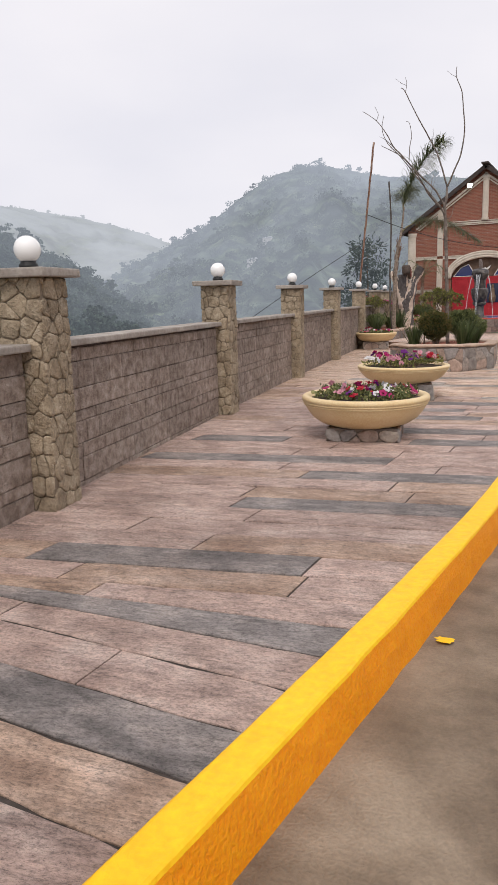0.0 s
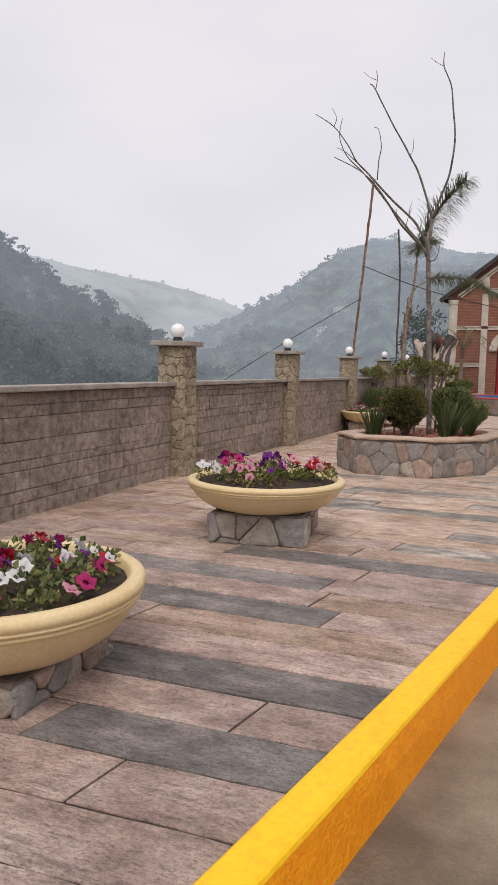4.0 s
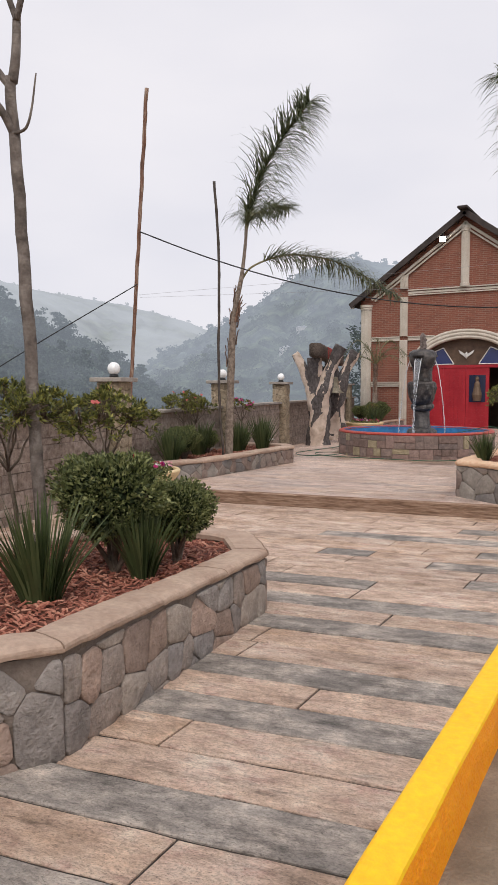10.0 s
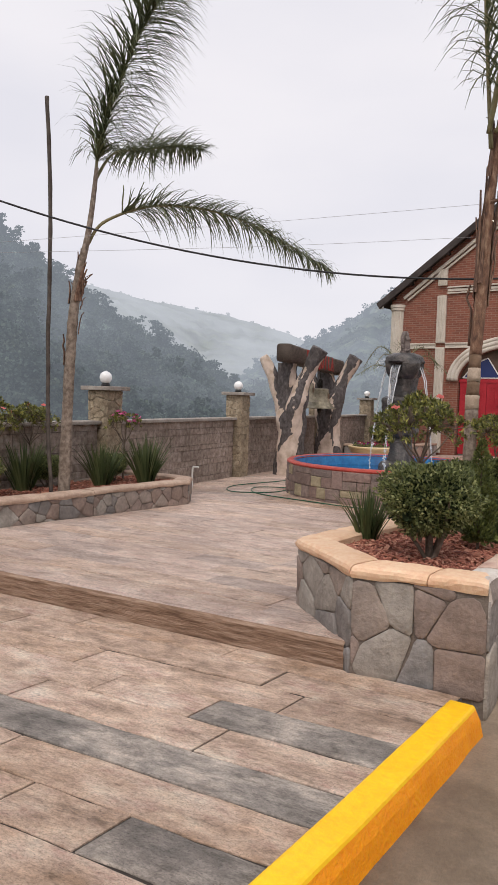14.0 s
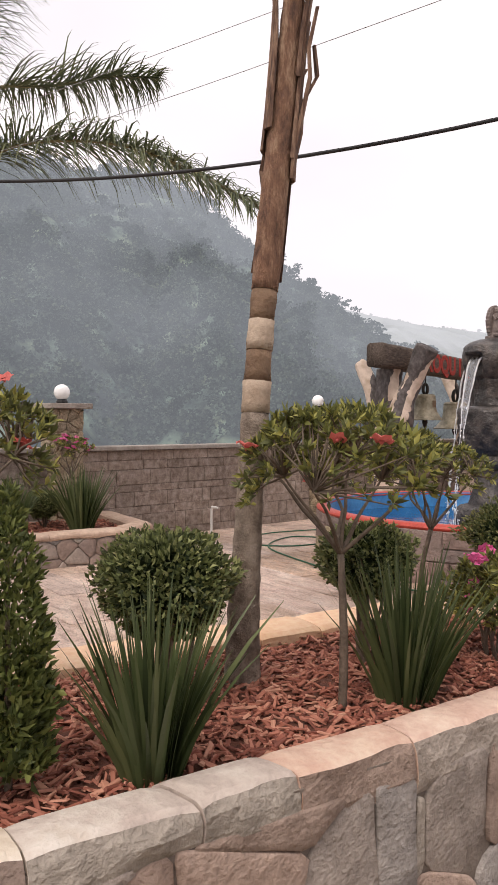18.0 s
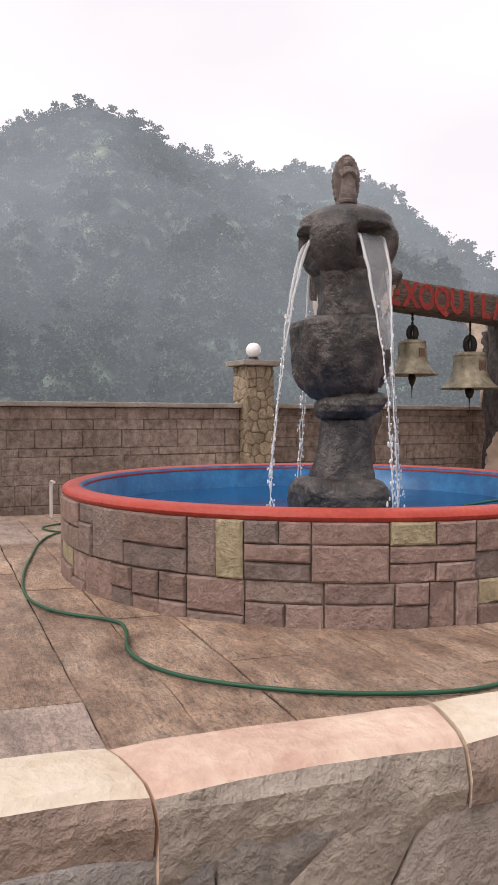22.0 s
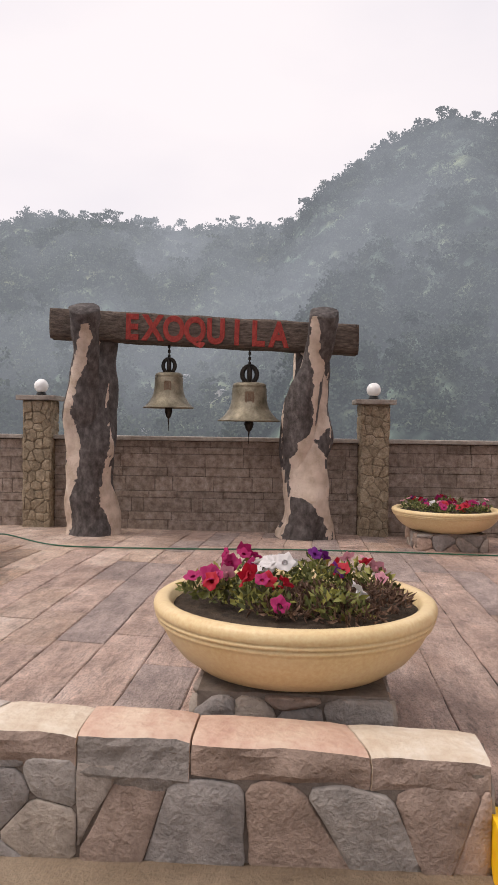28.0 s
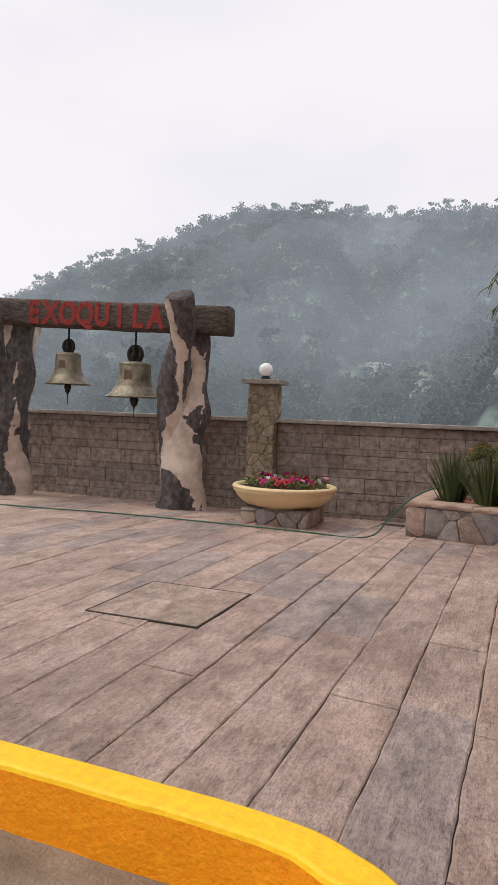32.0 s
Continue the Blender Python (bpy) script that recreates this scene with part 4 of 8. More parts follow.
# step between the two levels
bm = bmesh.new()
rows = []
for k in range(41):
    x = -1.68 - 6.22 * k / 40
    y = step_y(x)
    j = 0.012 * noise.noise((x * 3, 0, 0))
    zl, zh = low_z(x, y), high_z(x, y + 0.05)
    rows.append([bm.verts.new(v) for v in ((x, y + 0.30, zh + 0.002), (x, y + 0.02 + j, zh + 0.004), (x, y - 0.005 + j, zh - 0.02), (x, y + j + 0.008 * noise.noise((x * 8, 1, 0)), (zl + zh) / 2), (x, y + j, zl - 0.03), (x, y + 0.3, zl - 0.03))])
for a, b in zip(rows, rows[1:]):
    for k in range(5):
        bm.faces.new((a[k], b[k], b[k + 1], a[k + 1]))
step = part("step", bm, M_step, None, smooth=False)
step.data.materials.append(M_board_pink)
for k in range(40):
    step.data.polygons[5 * k].material_index = 1
tagged(step, "stamped wood-look concrete step between two levels", "step", kind="structure")


def kerb(name, label, line, top, width, foot, slope, end_cap=True):
    pts = [Vector((x, y, 0)) for x, y in line]
    fine = glide(pts, 10)
    bm = bmesh.new()
    rings = []
    for k, p in enumerate(fine):
        d = (fine[min(k + 1, len(fine) - 1)] - fine[max(k - 1, 0)]).normalized()
        out = Vector((d.y, -d.x, 0))
        z = top(p.x, p.y) + 0.008
        w1 = 0.006 * noise.noise((p.y * 2.3, 3, 0))
        w2 = 0.008 * noise.noise((p.y * 3.1, 8, 0)) + 0.004 * noise.noise((p.y * 13, 2, 0))
        prof = [(-0.01, z - 0.1), (-0.012 + w1, z - 0.006), (0.0 + w1, z), (width - 0.016 + w2, z + 0.002), (width - 0.004 + w2, z - 0.006),
                (width + 0.003 + w2, z - 0.02), (width + slope * 0.5 + 0.008 * noise.noise((p.y * 5, 1, 0)), z * 0.55), (width + slope + 0.012 * noise.noise((p.y * 4, 7, 0)), foot)]
        rings.append([bm.verts.new((p.x + out.x * o, p.y + out.y * o, h)) for o, h in prof])
    for a, b in zip(rings, rings[1:]):
        for k in range(len(a) - 1):
            bm.faces.new((a[k], a[k + 1], b[k + 1], b[k]))
    if end_cap:
        bm.faces.new(rings[0])
        bm.faces.new(rings[-1])
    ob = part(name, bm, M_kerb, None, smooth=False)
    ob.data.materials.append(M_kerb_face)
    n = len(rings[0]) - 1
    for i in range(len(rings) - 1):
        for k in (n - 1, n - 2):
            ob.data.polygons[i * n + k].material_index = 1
    return tagged(ob, label, "kerb", kind="structure")


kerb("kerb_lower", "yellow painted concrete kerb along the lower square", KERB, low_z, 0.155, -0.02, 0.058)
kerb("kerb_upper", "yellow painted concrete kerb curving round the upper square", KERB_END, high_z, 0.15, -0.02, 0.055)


# ---- boundary wall and lamp pillars ----
WALL_TOP = 1.57
PILLAR_TOP = 2.145


def wall_bay(index, a, b):
    A, B = Vector((*a, 0)), Vector((*b, 0))
    u = (B - A).normalized()
    nrm = Vector((u.y, -u.x, 0))
    L = (B - A).length
    rng = random.Random(100 + index)
    mid = (A + B) / 2
    zf = high_z if mid.y > 22.5 else low_z
    z0 = min(zf(A.x, A.y), zf(B.x, B.y)) - 0.06
    rz = math.atan2(u.y, u.x)
    wall = tagged(new("wall_%d" % index), "mauve-grey stamped block boundary wall with a stone coping", "wall", kind="structure")
    bm = bmesh.new()
    box(bm, mid + nrm * -0.03 + Vector((0, 0, (z0 + WALL_TOP - 0.05) / 2)), (L - 0.40, 0.20, WALL_TOP - 0.05 - z0), rz)
    part("core", bm, M_wall_joint, wall)
    bm = bmesh.new()
    box(bm, mid + nrm * 0.0 + Vector((0, 0, WALL_TOP - 0.03)), (L - 0.41, 0.34, 0.06), rz, 0.014)
    part("coping", bm, M_coping_wall, wall)
    z = z0
    k = 0
    heights = [0.24, 0.12, 0.21, 0.10, 0.22, 0.13, 0.20, 0.10, 0.2]
    while z < WALL_TOP - 0.09:
        h = min(heights[(k + index) % 9], WALL_TOP - 0.065 - z)
        s = 0.215
        while s < L - 0.22:
            w = min(rng.uniform(0.14, 0.34) if h > 0.15 and rng.random() < 0.45 else rng.uniform(0.3, 0.75), L - 0.215 - s)
            if L - 0.215 - s - w < 0.12:
                w = L - 0.215 - s
            g, d, t = 0.0028, 0.014 + rng.uniform(-0.004, 0.008), 0.008
            vs = []
            for e, dd in ((0.0, 0.0), (0.0, d * 0.6), (t, d)):
                for uu, zz in ((s + g + e, z + g + e), (s + w - g - e, z + g + e), (s + w - g - e, z + h - g - e), (s + g + e, z + h - g - e)):
                    jit = rng.uniform(-0.003, 0.003)
                    vs.append(A + u * uu + nrm * (0.07 + dd + jit) + Vector((0, 0, zz + jit)))
            fs = [(8, 9, 10, 11)]
            for i in range(4):
                j = (i + 1) % 4
                fs += [(i, j, 4 + j, 4 + i), (4 + i, 4 + j, 8 + j, 8 + i)]
            put_mesh("block", vs, fs, M_block, wall)
            s += w
        z += h
        k += 1


def lamp_pillar(p, u, z0, seed):
    """A stone-clad pillar with a flat cap and a white globe lamp."""
    rz = math.atan2(u.y, u.x)
    th = thing("lamp_pillar", "ochre stone-clad pillar with a flat cap and a white globe lamp", "pillar", "pillars along the wall")
    nrm = Vector((u.y, -u.x, 0))
    c = Vector((p[0], p[1], 0)) + nrm * 0.07
    bm = bmesh.new()
    H = PILLAR_TOP - 0.07
    box(bm, c + Vector((0, 0, (z0 + H) / 2)), (0.385, 0.385, H - z0), rz)
    part("shaft", bm, M_pillar_joint, th)
    for k, (face, along_dir) in enumerate(((nrm, u), (-u, nrm), (u, -nrm))):
        org = c + face * 0.1925 - along_dir * 0.2
        stone_face("stone", cells(0.40, H - z0, 0.15, seed * 10 + k, 1.0),
                   lambda uu, vv, o=org, a=along_dir, f=face: (o + a * uu + Vector((0, 0, z0 + vv)), f), 0.020, 0.0045, M_pillar, th, seed + k, 0.012, 0.15)
    bm = bmesh.new()
    box(bm, c + Vector((0, 0, PILLAR_TOP - 0.035)), (0.58, 0.58, 0.07), rz, 0.012)
    for v in bm.verts:
        v.co += Vector((1, 1, 0.5)) * 0.012 * noise.noise(v.co * 5)
    part("cap", bm, M_coping_wall, th, "rough flagstone cap")
    bm = bmesh.new()
    lathe(bm, [(0.075, 0), (0.075, 0.03), (0.06, 0.05), (0.06, 0.06)], 20, (c.x, c.y, PILLAR_TOP - 0.002))
    part("lamp_base", bm, M_black, th, "black lamp base", True)
    bm = bmesh.new()
    bmesh.ops.create_uvsphere(bm, u_segments=24, v_segments=14, radius=0.105, matrix=Matrix.Translation((c.x, c.y, PILLAR_TOP + 0.148)))
    part("globe", bm, M_white, th, "white glass globe", True)


for i, (a, b) in enumerate(zip(WALL_LINE, WALL_LINE[1:])):
    wall_bay(i + 1, a, b)
for i, p in enumerate(WALL_LINE[1:-1]):
    a, b = Vector(WALL_LINE[i]), Vector(WALL_LINE[i + 2])
    d = (b - a).normalized()
    zf = high_z if p[1] > 22.6 else low_z
    lamp_pillar(p, Vector((d.x, d.y, 0)), zf(*p) - 0.03, 40 + i)


# ---- planters ----
def face_along(line, lo, hi, flip=1.0):
    """where(u, v) for a wall face along a line of (x, y): v runs from the foot to the underside of the coping."""
    P = [Vector((x, y, 0)) for x, y in line]
    runs = [0.0]
    for a, b in zip(P, P[1:]):
        runs.append(runs[-1] + (b - a).length)

    def where(u, v):
        for k in range(len(P) - 1):
            if u <= runs[k + 1] or k == len(P) - 2:
                t = (u - runs[k]) / (runs[k + 1] - runs[k])
                p = P[k] + (P[k + 1] - P[k]) * t
                d = (P[k + 1] - P[k]).normalized()
                n2 = Vector((d.y, -d.x, 0)) * flip
                z0, z1 = lo(p.x, p.y), hi(p.x, p.y)
                return (p.x, p.y, z0 + (z1 - z0) * v), n2
    return where, runs[-1]


def cladding(parent, line, lo, hi, size, seed, height, flip=1.0, mat=None):
    """Irregular stones on each straight run of a wall."""
    for k in range(len(line) - 1):
        where, L = face_along(line[k:k + 2], lo, hi, flip)
        h = height(line[k])
        stone_face("stone", cells(L, h, size, seed + k, 0.95), lambda u, v, w=where, h=h: w(u, v / h), 0.017, 0.0036, mat or M_field, parent, seed + k, 0.006, size)


def coping(parent, line, top, width, thick, mat, seed, piece=0.5, closed=False, inward=1.0, lip=0.03, face=None, rugged=0.016):
    """Coping stones laid end to end along the outer edge of a wall, mitred at the corners."""
    rng = random.Random(seed)
    P = [Vector((x, y, 0)) for x, y in line]
    n = len(P)
    N = []
    for k in range(n):
        a = P[(k - 1) % n] if closed or k > 0 else None
        b = P[(k + 1) % n] if closed or k < n - 1 else None
        d1 = (P[k] - a).normalized() if a else None
        d2 = (b - P[k]).normalized() if b else None
        d1, d2 = d1 or d2, d2 or d1
        n1, n2 = Vector((-d1.y, d1.x, 0)), Vector((-d2.y, d2.x, 0))
        m = (n1 + n2).normalized()
        N.append(m / max(0.45, m.dot(n1)) * inward)
    for k in range(n if closed else n - 1):
        a, b, na, nb = P[k], P[(k + 1) % n], N[k], N[(k + 1) % n]
        L = (b - a).length
        m = max(1, round(L / piece))
        cuts = [0.0] + [(i + rng.uniform(-0.18, 0.18)) / m for i in range(1, m)] + [1.0]
        skews = [0.0] + [rng.uniform(-0.35, 0.35) for q in cuts[1:-1]] + [0.0]
        for (t0, s0), (t1, s1) in zip(zip(cuts, skews), list(zip(cuts, skews))[1:]):
            vs, g = [], 0.004 / L
            rows = 9
            deep = thick * rng.uniform(0.8, 1.25) if face else thick
            lift = rng.uniform(-0.004, 0.005)
            for i in range(rows):
                for o, h in [(-lip + 0.010, -deep), (-lip - 0.004, -deep * 0.75), (-lip - 0.006, -deep * 0.45), (-lip - 0.002, -0.045), (-lip + 0.010, -0.018), (-lip + 0.032, -0.004), (-lip + 0.07, 0.0), (width * 0.6, 0.002), (width - 0.03, -0.003), (width, -0.02), (width, -deep)]:
                    f = i / (rows - 1)
                    ta, tb = t0 + g + s0 * (o + lip) / L, t1 - g + s1 * (o + lip) / L
                    t = ta + (tb - ta) * f
                    p, q = a + (b - a) * t, na + (nb - na) * t
                    z = top(p.x, p.y) + lift
                    edge = 1.0 - between(o, 0.0, 0.08)
                    e = edge * (rugged * noise.noise((p.x * 4 + seed, p.y * 4, h * 9)) + 0.35 * rugged * noise.noise((p.x * 15, p.y * 15 + seed, h * 25)))
                    drop = 0.02 * noise.noise((p.x * 5 + seed, p.y * 5, 9)) if h == -deep else 0.004 * noise.noise((p.x * 8, p.y * 8, seed))
                    end = 0.012 * (1 if i in (0, rows - 1) else 0) * (1 if h > -0.06 else 0)
                    pos = p + q * (o + e)
                    vs.append((pos.x, pos.y, z + h + drop - end * 0.6))
            fs, n1 = [], 11
            for i in range(rows - 1):
                for j in range(n1 - 1):
                    c = i * n1 + j
                    fs.append((c, c + 1, c + n1 + 1, c + n1))
            fs += [tuple(range(n1)), tuple(range((rows - 1) * n1, rows * n1))]
            ob = put_mesh("coping_stone", vs, fs, mat, parent)
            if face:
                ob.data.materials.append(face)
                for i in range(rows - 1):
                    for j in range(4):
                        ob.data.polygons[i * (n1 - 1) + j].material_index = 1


def bed(name, label, poly, z, count, seed, parent=None):
    """A bed of bark chips, heaped a little, in a polygon."""
    rng = random.Random(seed)
    P = [Vector((x, y)) for x, y in poly]
    c = sum(P, Vector((0, 0))) / len(P)
    xs, ys = [p.x for p in P], [p.y for p in P]

    def inside(x, y):
        r = False
        for i in range(len(P)):
            a, b = P[i], P[i - 1]
            if (a.y > y) != (b.y > y) and x < (b.x - a.x) * (y - a.y) / (b.y - a.y) + a.x:
                r = not r
        return r

    def hz(x, y):
        return z(x, y) + 0.03 * noise.noise((x * 2.1, y * 2.1, seed)) + 0.012 * noise.noise((x * 9, y * 9, seed))

    vs, fs = [], []
    nx, ny = max(3, int((max(xs) - min(xs)) / 0.12)), max(3, int((max(ys) - min(ys)) / 0.12))
    idx = {}
    for j in range(ny + 1):
        for i in range(nx + 1):
            x, y = min(xs) + (max(xs) - min(xs)) * i / nx, min(ys) + (max(ys) - min(ys)) * j / ny
            idx[i, j] = len(vs)
            vs.append((x, y, hz(x, y)))
    for j in range(ny):
        for i in range(nx):
            q = vs[idx[i, j]]
            if inside(q[0] + 0.06, q[1] + 0.06):
                fs.append((idx[i, j], idx[i + 1, j], idx[i + 1, j + 1], idx[i, j + 1]))
    base = tagged(put_mesh(name, vs, fs, M_mulch, parent, True), label, "mulch", kind="stuff")
    vs, fs = [], []
    made = 0
    while made < count:
        x, y = rng.uniform(min(xs), max(xs)), rng.uniform(min(ys), max(ys))
        if not inside(x, y):
            continue
        made += 1
        L, w, t = rng.uniform(0.025, 0.085), rng.uniform(0.008, 0.024), rng.uniform(0.003, 0.009)
        m = Matrix.Translation((x, y, hz(x, y) + rng.uniform(0.0, 0.022))) @ Euler((rng.uniform(-0.5, 0.5), rng.uniform(-0.5, 0.5), rng.uniform(0, 6.3))).to_matrix().to_4x4()
        o = len(vs)
        for sx, sy, sz in ((-1, -1, 0), (1, -0.6, 0), (0.9, 0.8, 0), (-0.8, 1, 0), (-0.9, -0.7, 1), (0.8, -0.5, 1), (0.8, 0.5, 1), (-0.7, 0.8, 1)):
            vs.append(m @ Vector((sx * L / 2, sy * w / 2, sz * t)))
        fs += [(o, o + 1, o + 5, o + 4), (o + 1, o + 2, o + 6, o + 5), (o + 2, o + 3, o + 7, o + 6), (o + 3, o, o + 4, o + 7), (o + 4, o + 5, o + 6, o + 7)]
    tagged(put_mesh("bark_chips", vs, fs, M_chip, base), kind="stuff")
    return base


def outset(poly, d):
    """A convex-ish polygon moved inward by d (counter-clockwise)."""
    P = [Vector((x, y)) for x, y in poly]
    out = []
    for k in range(len(P)):
        d1, d2 = (P[k] - P[k - 1]).normalized(), (P[(k + 1) % len(P)] - P[k]).normalized()
        n1, n2 = Vector((-d1.y, d1.x)), Vector((-d2.y, d2.x))
        m = (n1 + n2).normalized()
        q = P[k] + m * (d / max(0.45, m.dot(n1)))
        out.append((q.x, q.y))
    return out


def core_ring(name, poly, lo, hi, width, mat, parent):
    inner = outset(poly, width)
    vs, fs = [], []
    n = len(poly)
    for ring, off in ((poly, 0), (inner, 0)):
        for x, y in ring:
            vs += [(x, y, lo(x, y)), (x, y, hi(x, y))]
    for k in range(n):
        j = (k + 1) % n
        fs += [(2 * k, 2 * j, 2 * j + 1, 2 * k + 1), (2 * n + 2 * j, 2 * n + 2 * k, 2 * n + 2 * k + 1, 2 * n + 2 * j + 1), (2 * k + 1, 2 * j + 1, 2 * n + 2 * j + 1, 2 * n + 2 * k + 1)]
    return put_mesh(name, vs, fs, mat, parent)


# island planter on the lower square
ISLAND = [(-2.82, 14.38), (-2.31, 15.3), (-2.58, 17.85), (-3.03, 18.4), (-4.0, 18.45), (-4.54, 17.6), (-4.52, 14.75), (-3.95, 14.16)]


def island_z(x, y):
    return 0.80 - 0.11 * between(y, 14.0, 18.4)


island = thing("stone_planter", "eight-sided planter of mixed field stone with a rose coping", "planter")
core_ring("core", ISLAND, lambda x, y: low_z(x, y) - 0.05, lambda x, y: island_z(x, y) - 0.06, 0.2, M_field_joint, island)
loop1 = ISLAND + ISLAND[:1]
cladding(island, loop1, lambda x, y: low_z(x, y) - 0.02, lambda x, y: island_z(x, y) - 0.085, 0.235, 300, lambda p: island_z(*p[:2]) - 0.30)
coping(island, ISLAND, island_z, 0.25, 0.06, M_cope_rose, 5, 0.9, True)
bed("mulch_bed", "red-brown bark mulch in the island planter", outset(ISLAND, 0.2), lambda x, y: island_z(x, y) - 0.08, 5200, 11)

# planter against the boundary wall on the upper square
STRIP = [(-7.35, 22.75), (-6.98, 23.7), (-6.93, 25.4), (-6.93, 27.35), (-7.22, 27.75), (-8.62, 27.75), (-7.92, 22.85)]
T3 = 0.70
strip = thing("stone_planter", "long low planter of field stone against the boundary wall", "planter")
core_ring("core", STRIP, lambda x, y: low_z(x, y) - 0.05 if y < 23 else high_z(x, y) - 0.05, lambda x, y: T3 - 0.06, 0.2, M_field_joint, strip)
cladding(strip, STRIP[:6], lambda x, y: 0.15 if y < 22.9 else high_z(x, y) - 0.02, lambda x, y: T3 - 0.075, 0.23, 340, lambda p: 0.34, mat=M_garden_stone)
coping(strip, STRIP[:6], lambda x, y: T3, 0.24, 0.075, M_cope_rose, 6, 0.8)
bed("mulch_bed", "red-brown bark mulch in the wall planter", outset(STRIP, 0.15), lambda x, y: T3 - 0.08, 2600, 12)

# planter on the road side of the upper square, and the low wall that goes on from it
GARDEN = [(-2.45, 23.68), (-1.62, 23.07), (-0.77, 23.3), (-0.88, 24.3), (-0.95, 26.0), (-1.03, 27.0), (-1.13, 28.0), (-1.21, 28.65), (-1.78, 28.62), (-2.52, 27.45), (-2.50, 24.35)]
garden = thing("stone_planter", "long roadside planter of large field stones with pale coping", "planter")
core_ring("core", GARDEN, lambda x, y: -0.05, lambda x, y: cope_z(y) - 0.06, 0.22, M_field_joint, garden)
cladding(garden, GARDEN[2:8], lambda x, y: -0.02, lambda x, y: cope_z(y) - 0.12, 0.37, 380, lambda p: cope_z(p[1]) - 0.1)
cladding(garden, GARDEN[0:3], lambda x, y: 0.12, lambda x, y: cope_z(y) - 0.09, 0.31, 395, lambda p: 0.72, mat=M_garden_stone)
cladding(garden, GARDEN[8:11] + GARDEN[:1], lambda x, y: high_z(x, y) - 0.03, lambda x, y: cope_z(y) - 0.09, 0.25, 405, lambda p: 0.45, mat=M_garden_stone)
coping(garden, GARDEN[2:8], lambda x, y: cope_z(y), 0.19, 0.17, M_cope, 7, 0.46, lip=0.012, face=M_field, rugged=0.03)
coping(garden, GARDEN[7:11] + GARDEN[:3], lambda x, y: cope_z(y) - 0.002, 0.27, 0.085, M_cope_sand, 8, 0.45)
bed("mulch_bed", "red-brown bark mulch in the roadside planter", outset(GARDEN, 0.15), lambda x, y: cope_z(y) - 0.07, 9000, 13)

low = thing("low_stone_wall", "low wall of large grey, brown and buff field stones with thick coping stones", "wall", kind="structure")
LOW_RUN = [(-1.21, 28.66)] + LOW_WALL[5:]
back = [(x - (0.2 if y < 31 else 0.29), y) for x, y in LOW_RUN]
vs, fs = [], []
for (x, y), (bx, by) in zip(LOW_RUN, back):
    vs += [(x, y, -0.05), (x, y, cope_z(y) - 0.06), (bx, by, cope_z(y) - 0.06), (bx, by, 0.1)]
for k in range(len(LOW_RUN) - 1):
    for j in range(3):
        a = 4 * k + j
        fs.append((a, a + 1, a + 5, a + 4))
fs.append(tuple(range(4 * len(LOW_RUN) - 4, 4 * len(LOW_RUN))))
put_mesh("core", vs, fs, M_field_joint, low)
cladding(low, LOW_RUN, lambda x, y: -0.02, lambda x, y: cope_z(y) - 0.115, 0.34, 420, lambda p: cope_z(p[1]) - 0.1)
ex, ey = LOW_RUN[-1]
cladding(low, [(ex, ey), (ex - 0.29, ey)], lambda x, y: -0.02, lambda x, y: cope_z(y) - 0.115, 0.3, 440, lambda p: cope_z(p[1]) - 0.1)
cladding(low, list(reversed(back)), lambda x, y: high_z(x, y) - 0.03, lambda x, y: cope_z(y) - 0.115, 0.3, 450, lambda p: 0.2)
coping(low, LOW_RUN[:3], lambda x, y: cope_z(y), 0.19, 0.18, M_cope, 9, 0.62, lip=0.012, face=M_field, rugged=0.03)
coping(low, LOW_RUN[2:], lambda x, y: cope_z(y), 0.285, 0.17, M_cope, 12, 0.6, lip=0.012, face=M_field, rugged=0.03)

# planter by the church end of the wall
CORNER = [(-9.25, 39.40), (-9.25, 42.9), (-11.45, 42.73), (-10.85, 39.25)]
T4 = 0.66
corner = thing("stone_planter", "field stone planter in the corner between wall and church", "planter")
core_ring("core", CORNER, lambda x, y: high_z(x, y) - 0.05, lambda x, y: T4 - 0.06, 0.2, M_field_joint, corner)
cladding(corner, [CORNER[3]] + CORNER[:2], lambda x, y: high_z(x, y) - 0.02, lambda x, y: T4 - 0.075, 0.24, 460, lambda p: 0.34)
coping(corner, [CORNER[3]] + CORNER[:2], lambda x, y: T4, 0.24, 0.075, M_cope_rose, 10, 0.7)
bed("mulch_bed", "bark mulch in the corner planter", outset(CORNER, 0.15), lambda x, y: T4 - 0.08, 1500, 14)


# ---- fountain ----
SPOUTS = (radians(-95), radians(13), radians(108), radians(196))
M_sheet = plain("clear_water_sheet", (0.8, 0.85, 0.9), 0.1, spec=0.6, alpha=0.24)


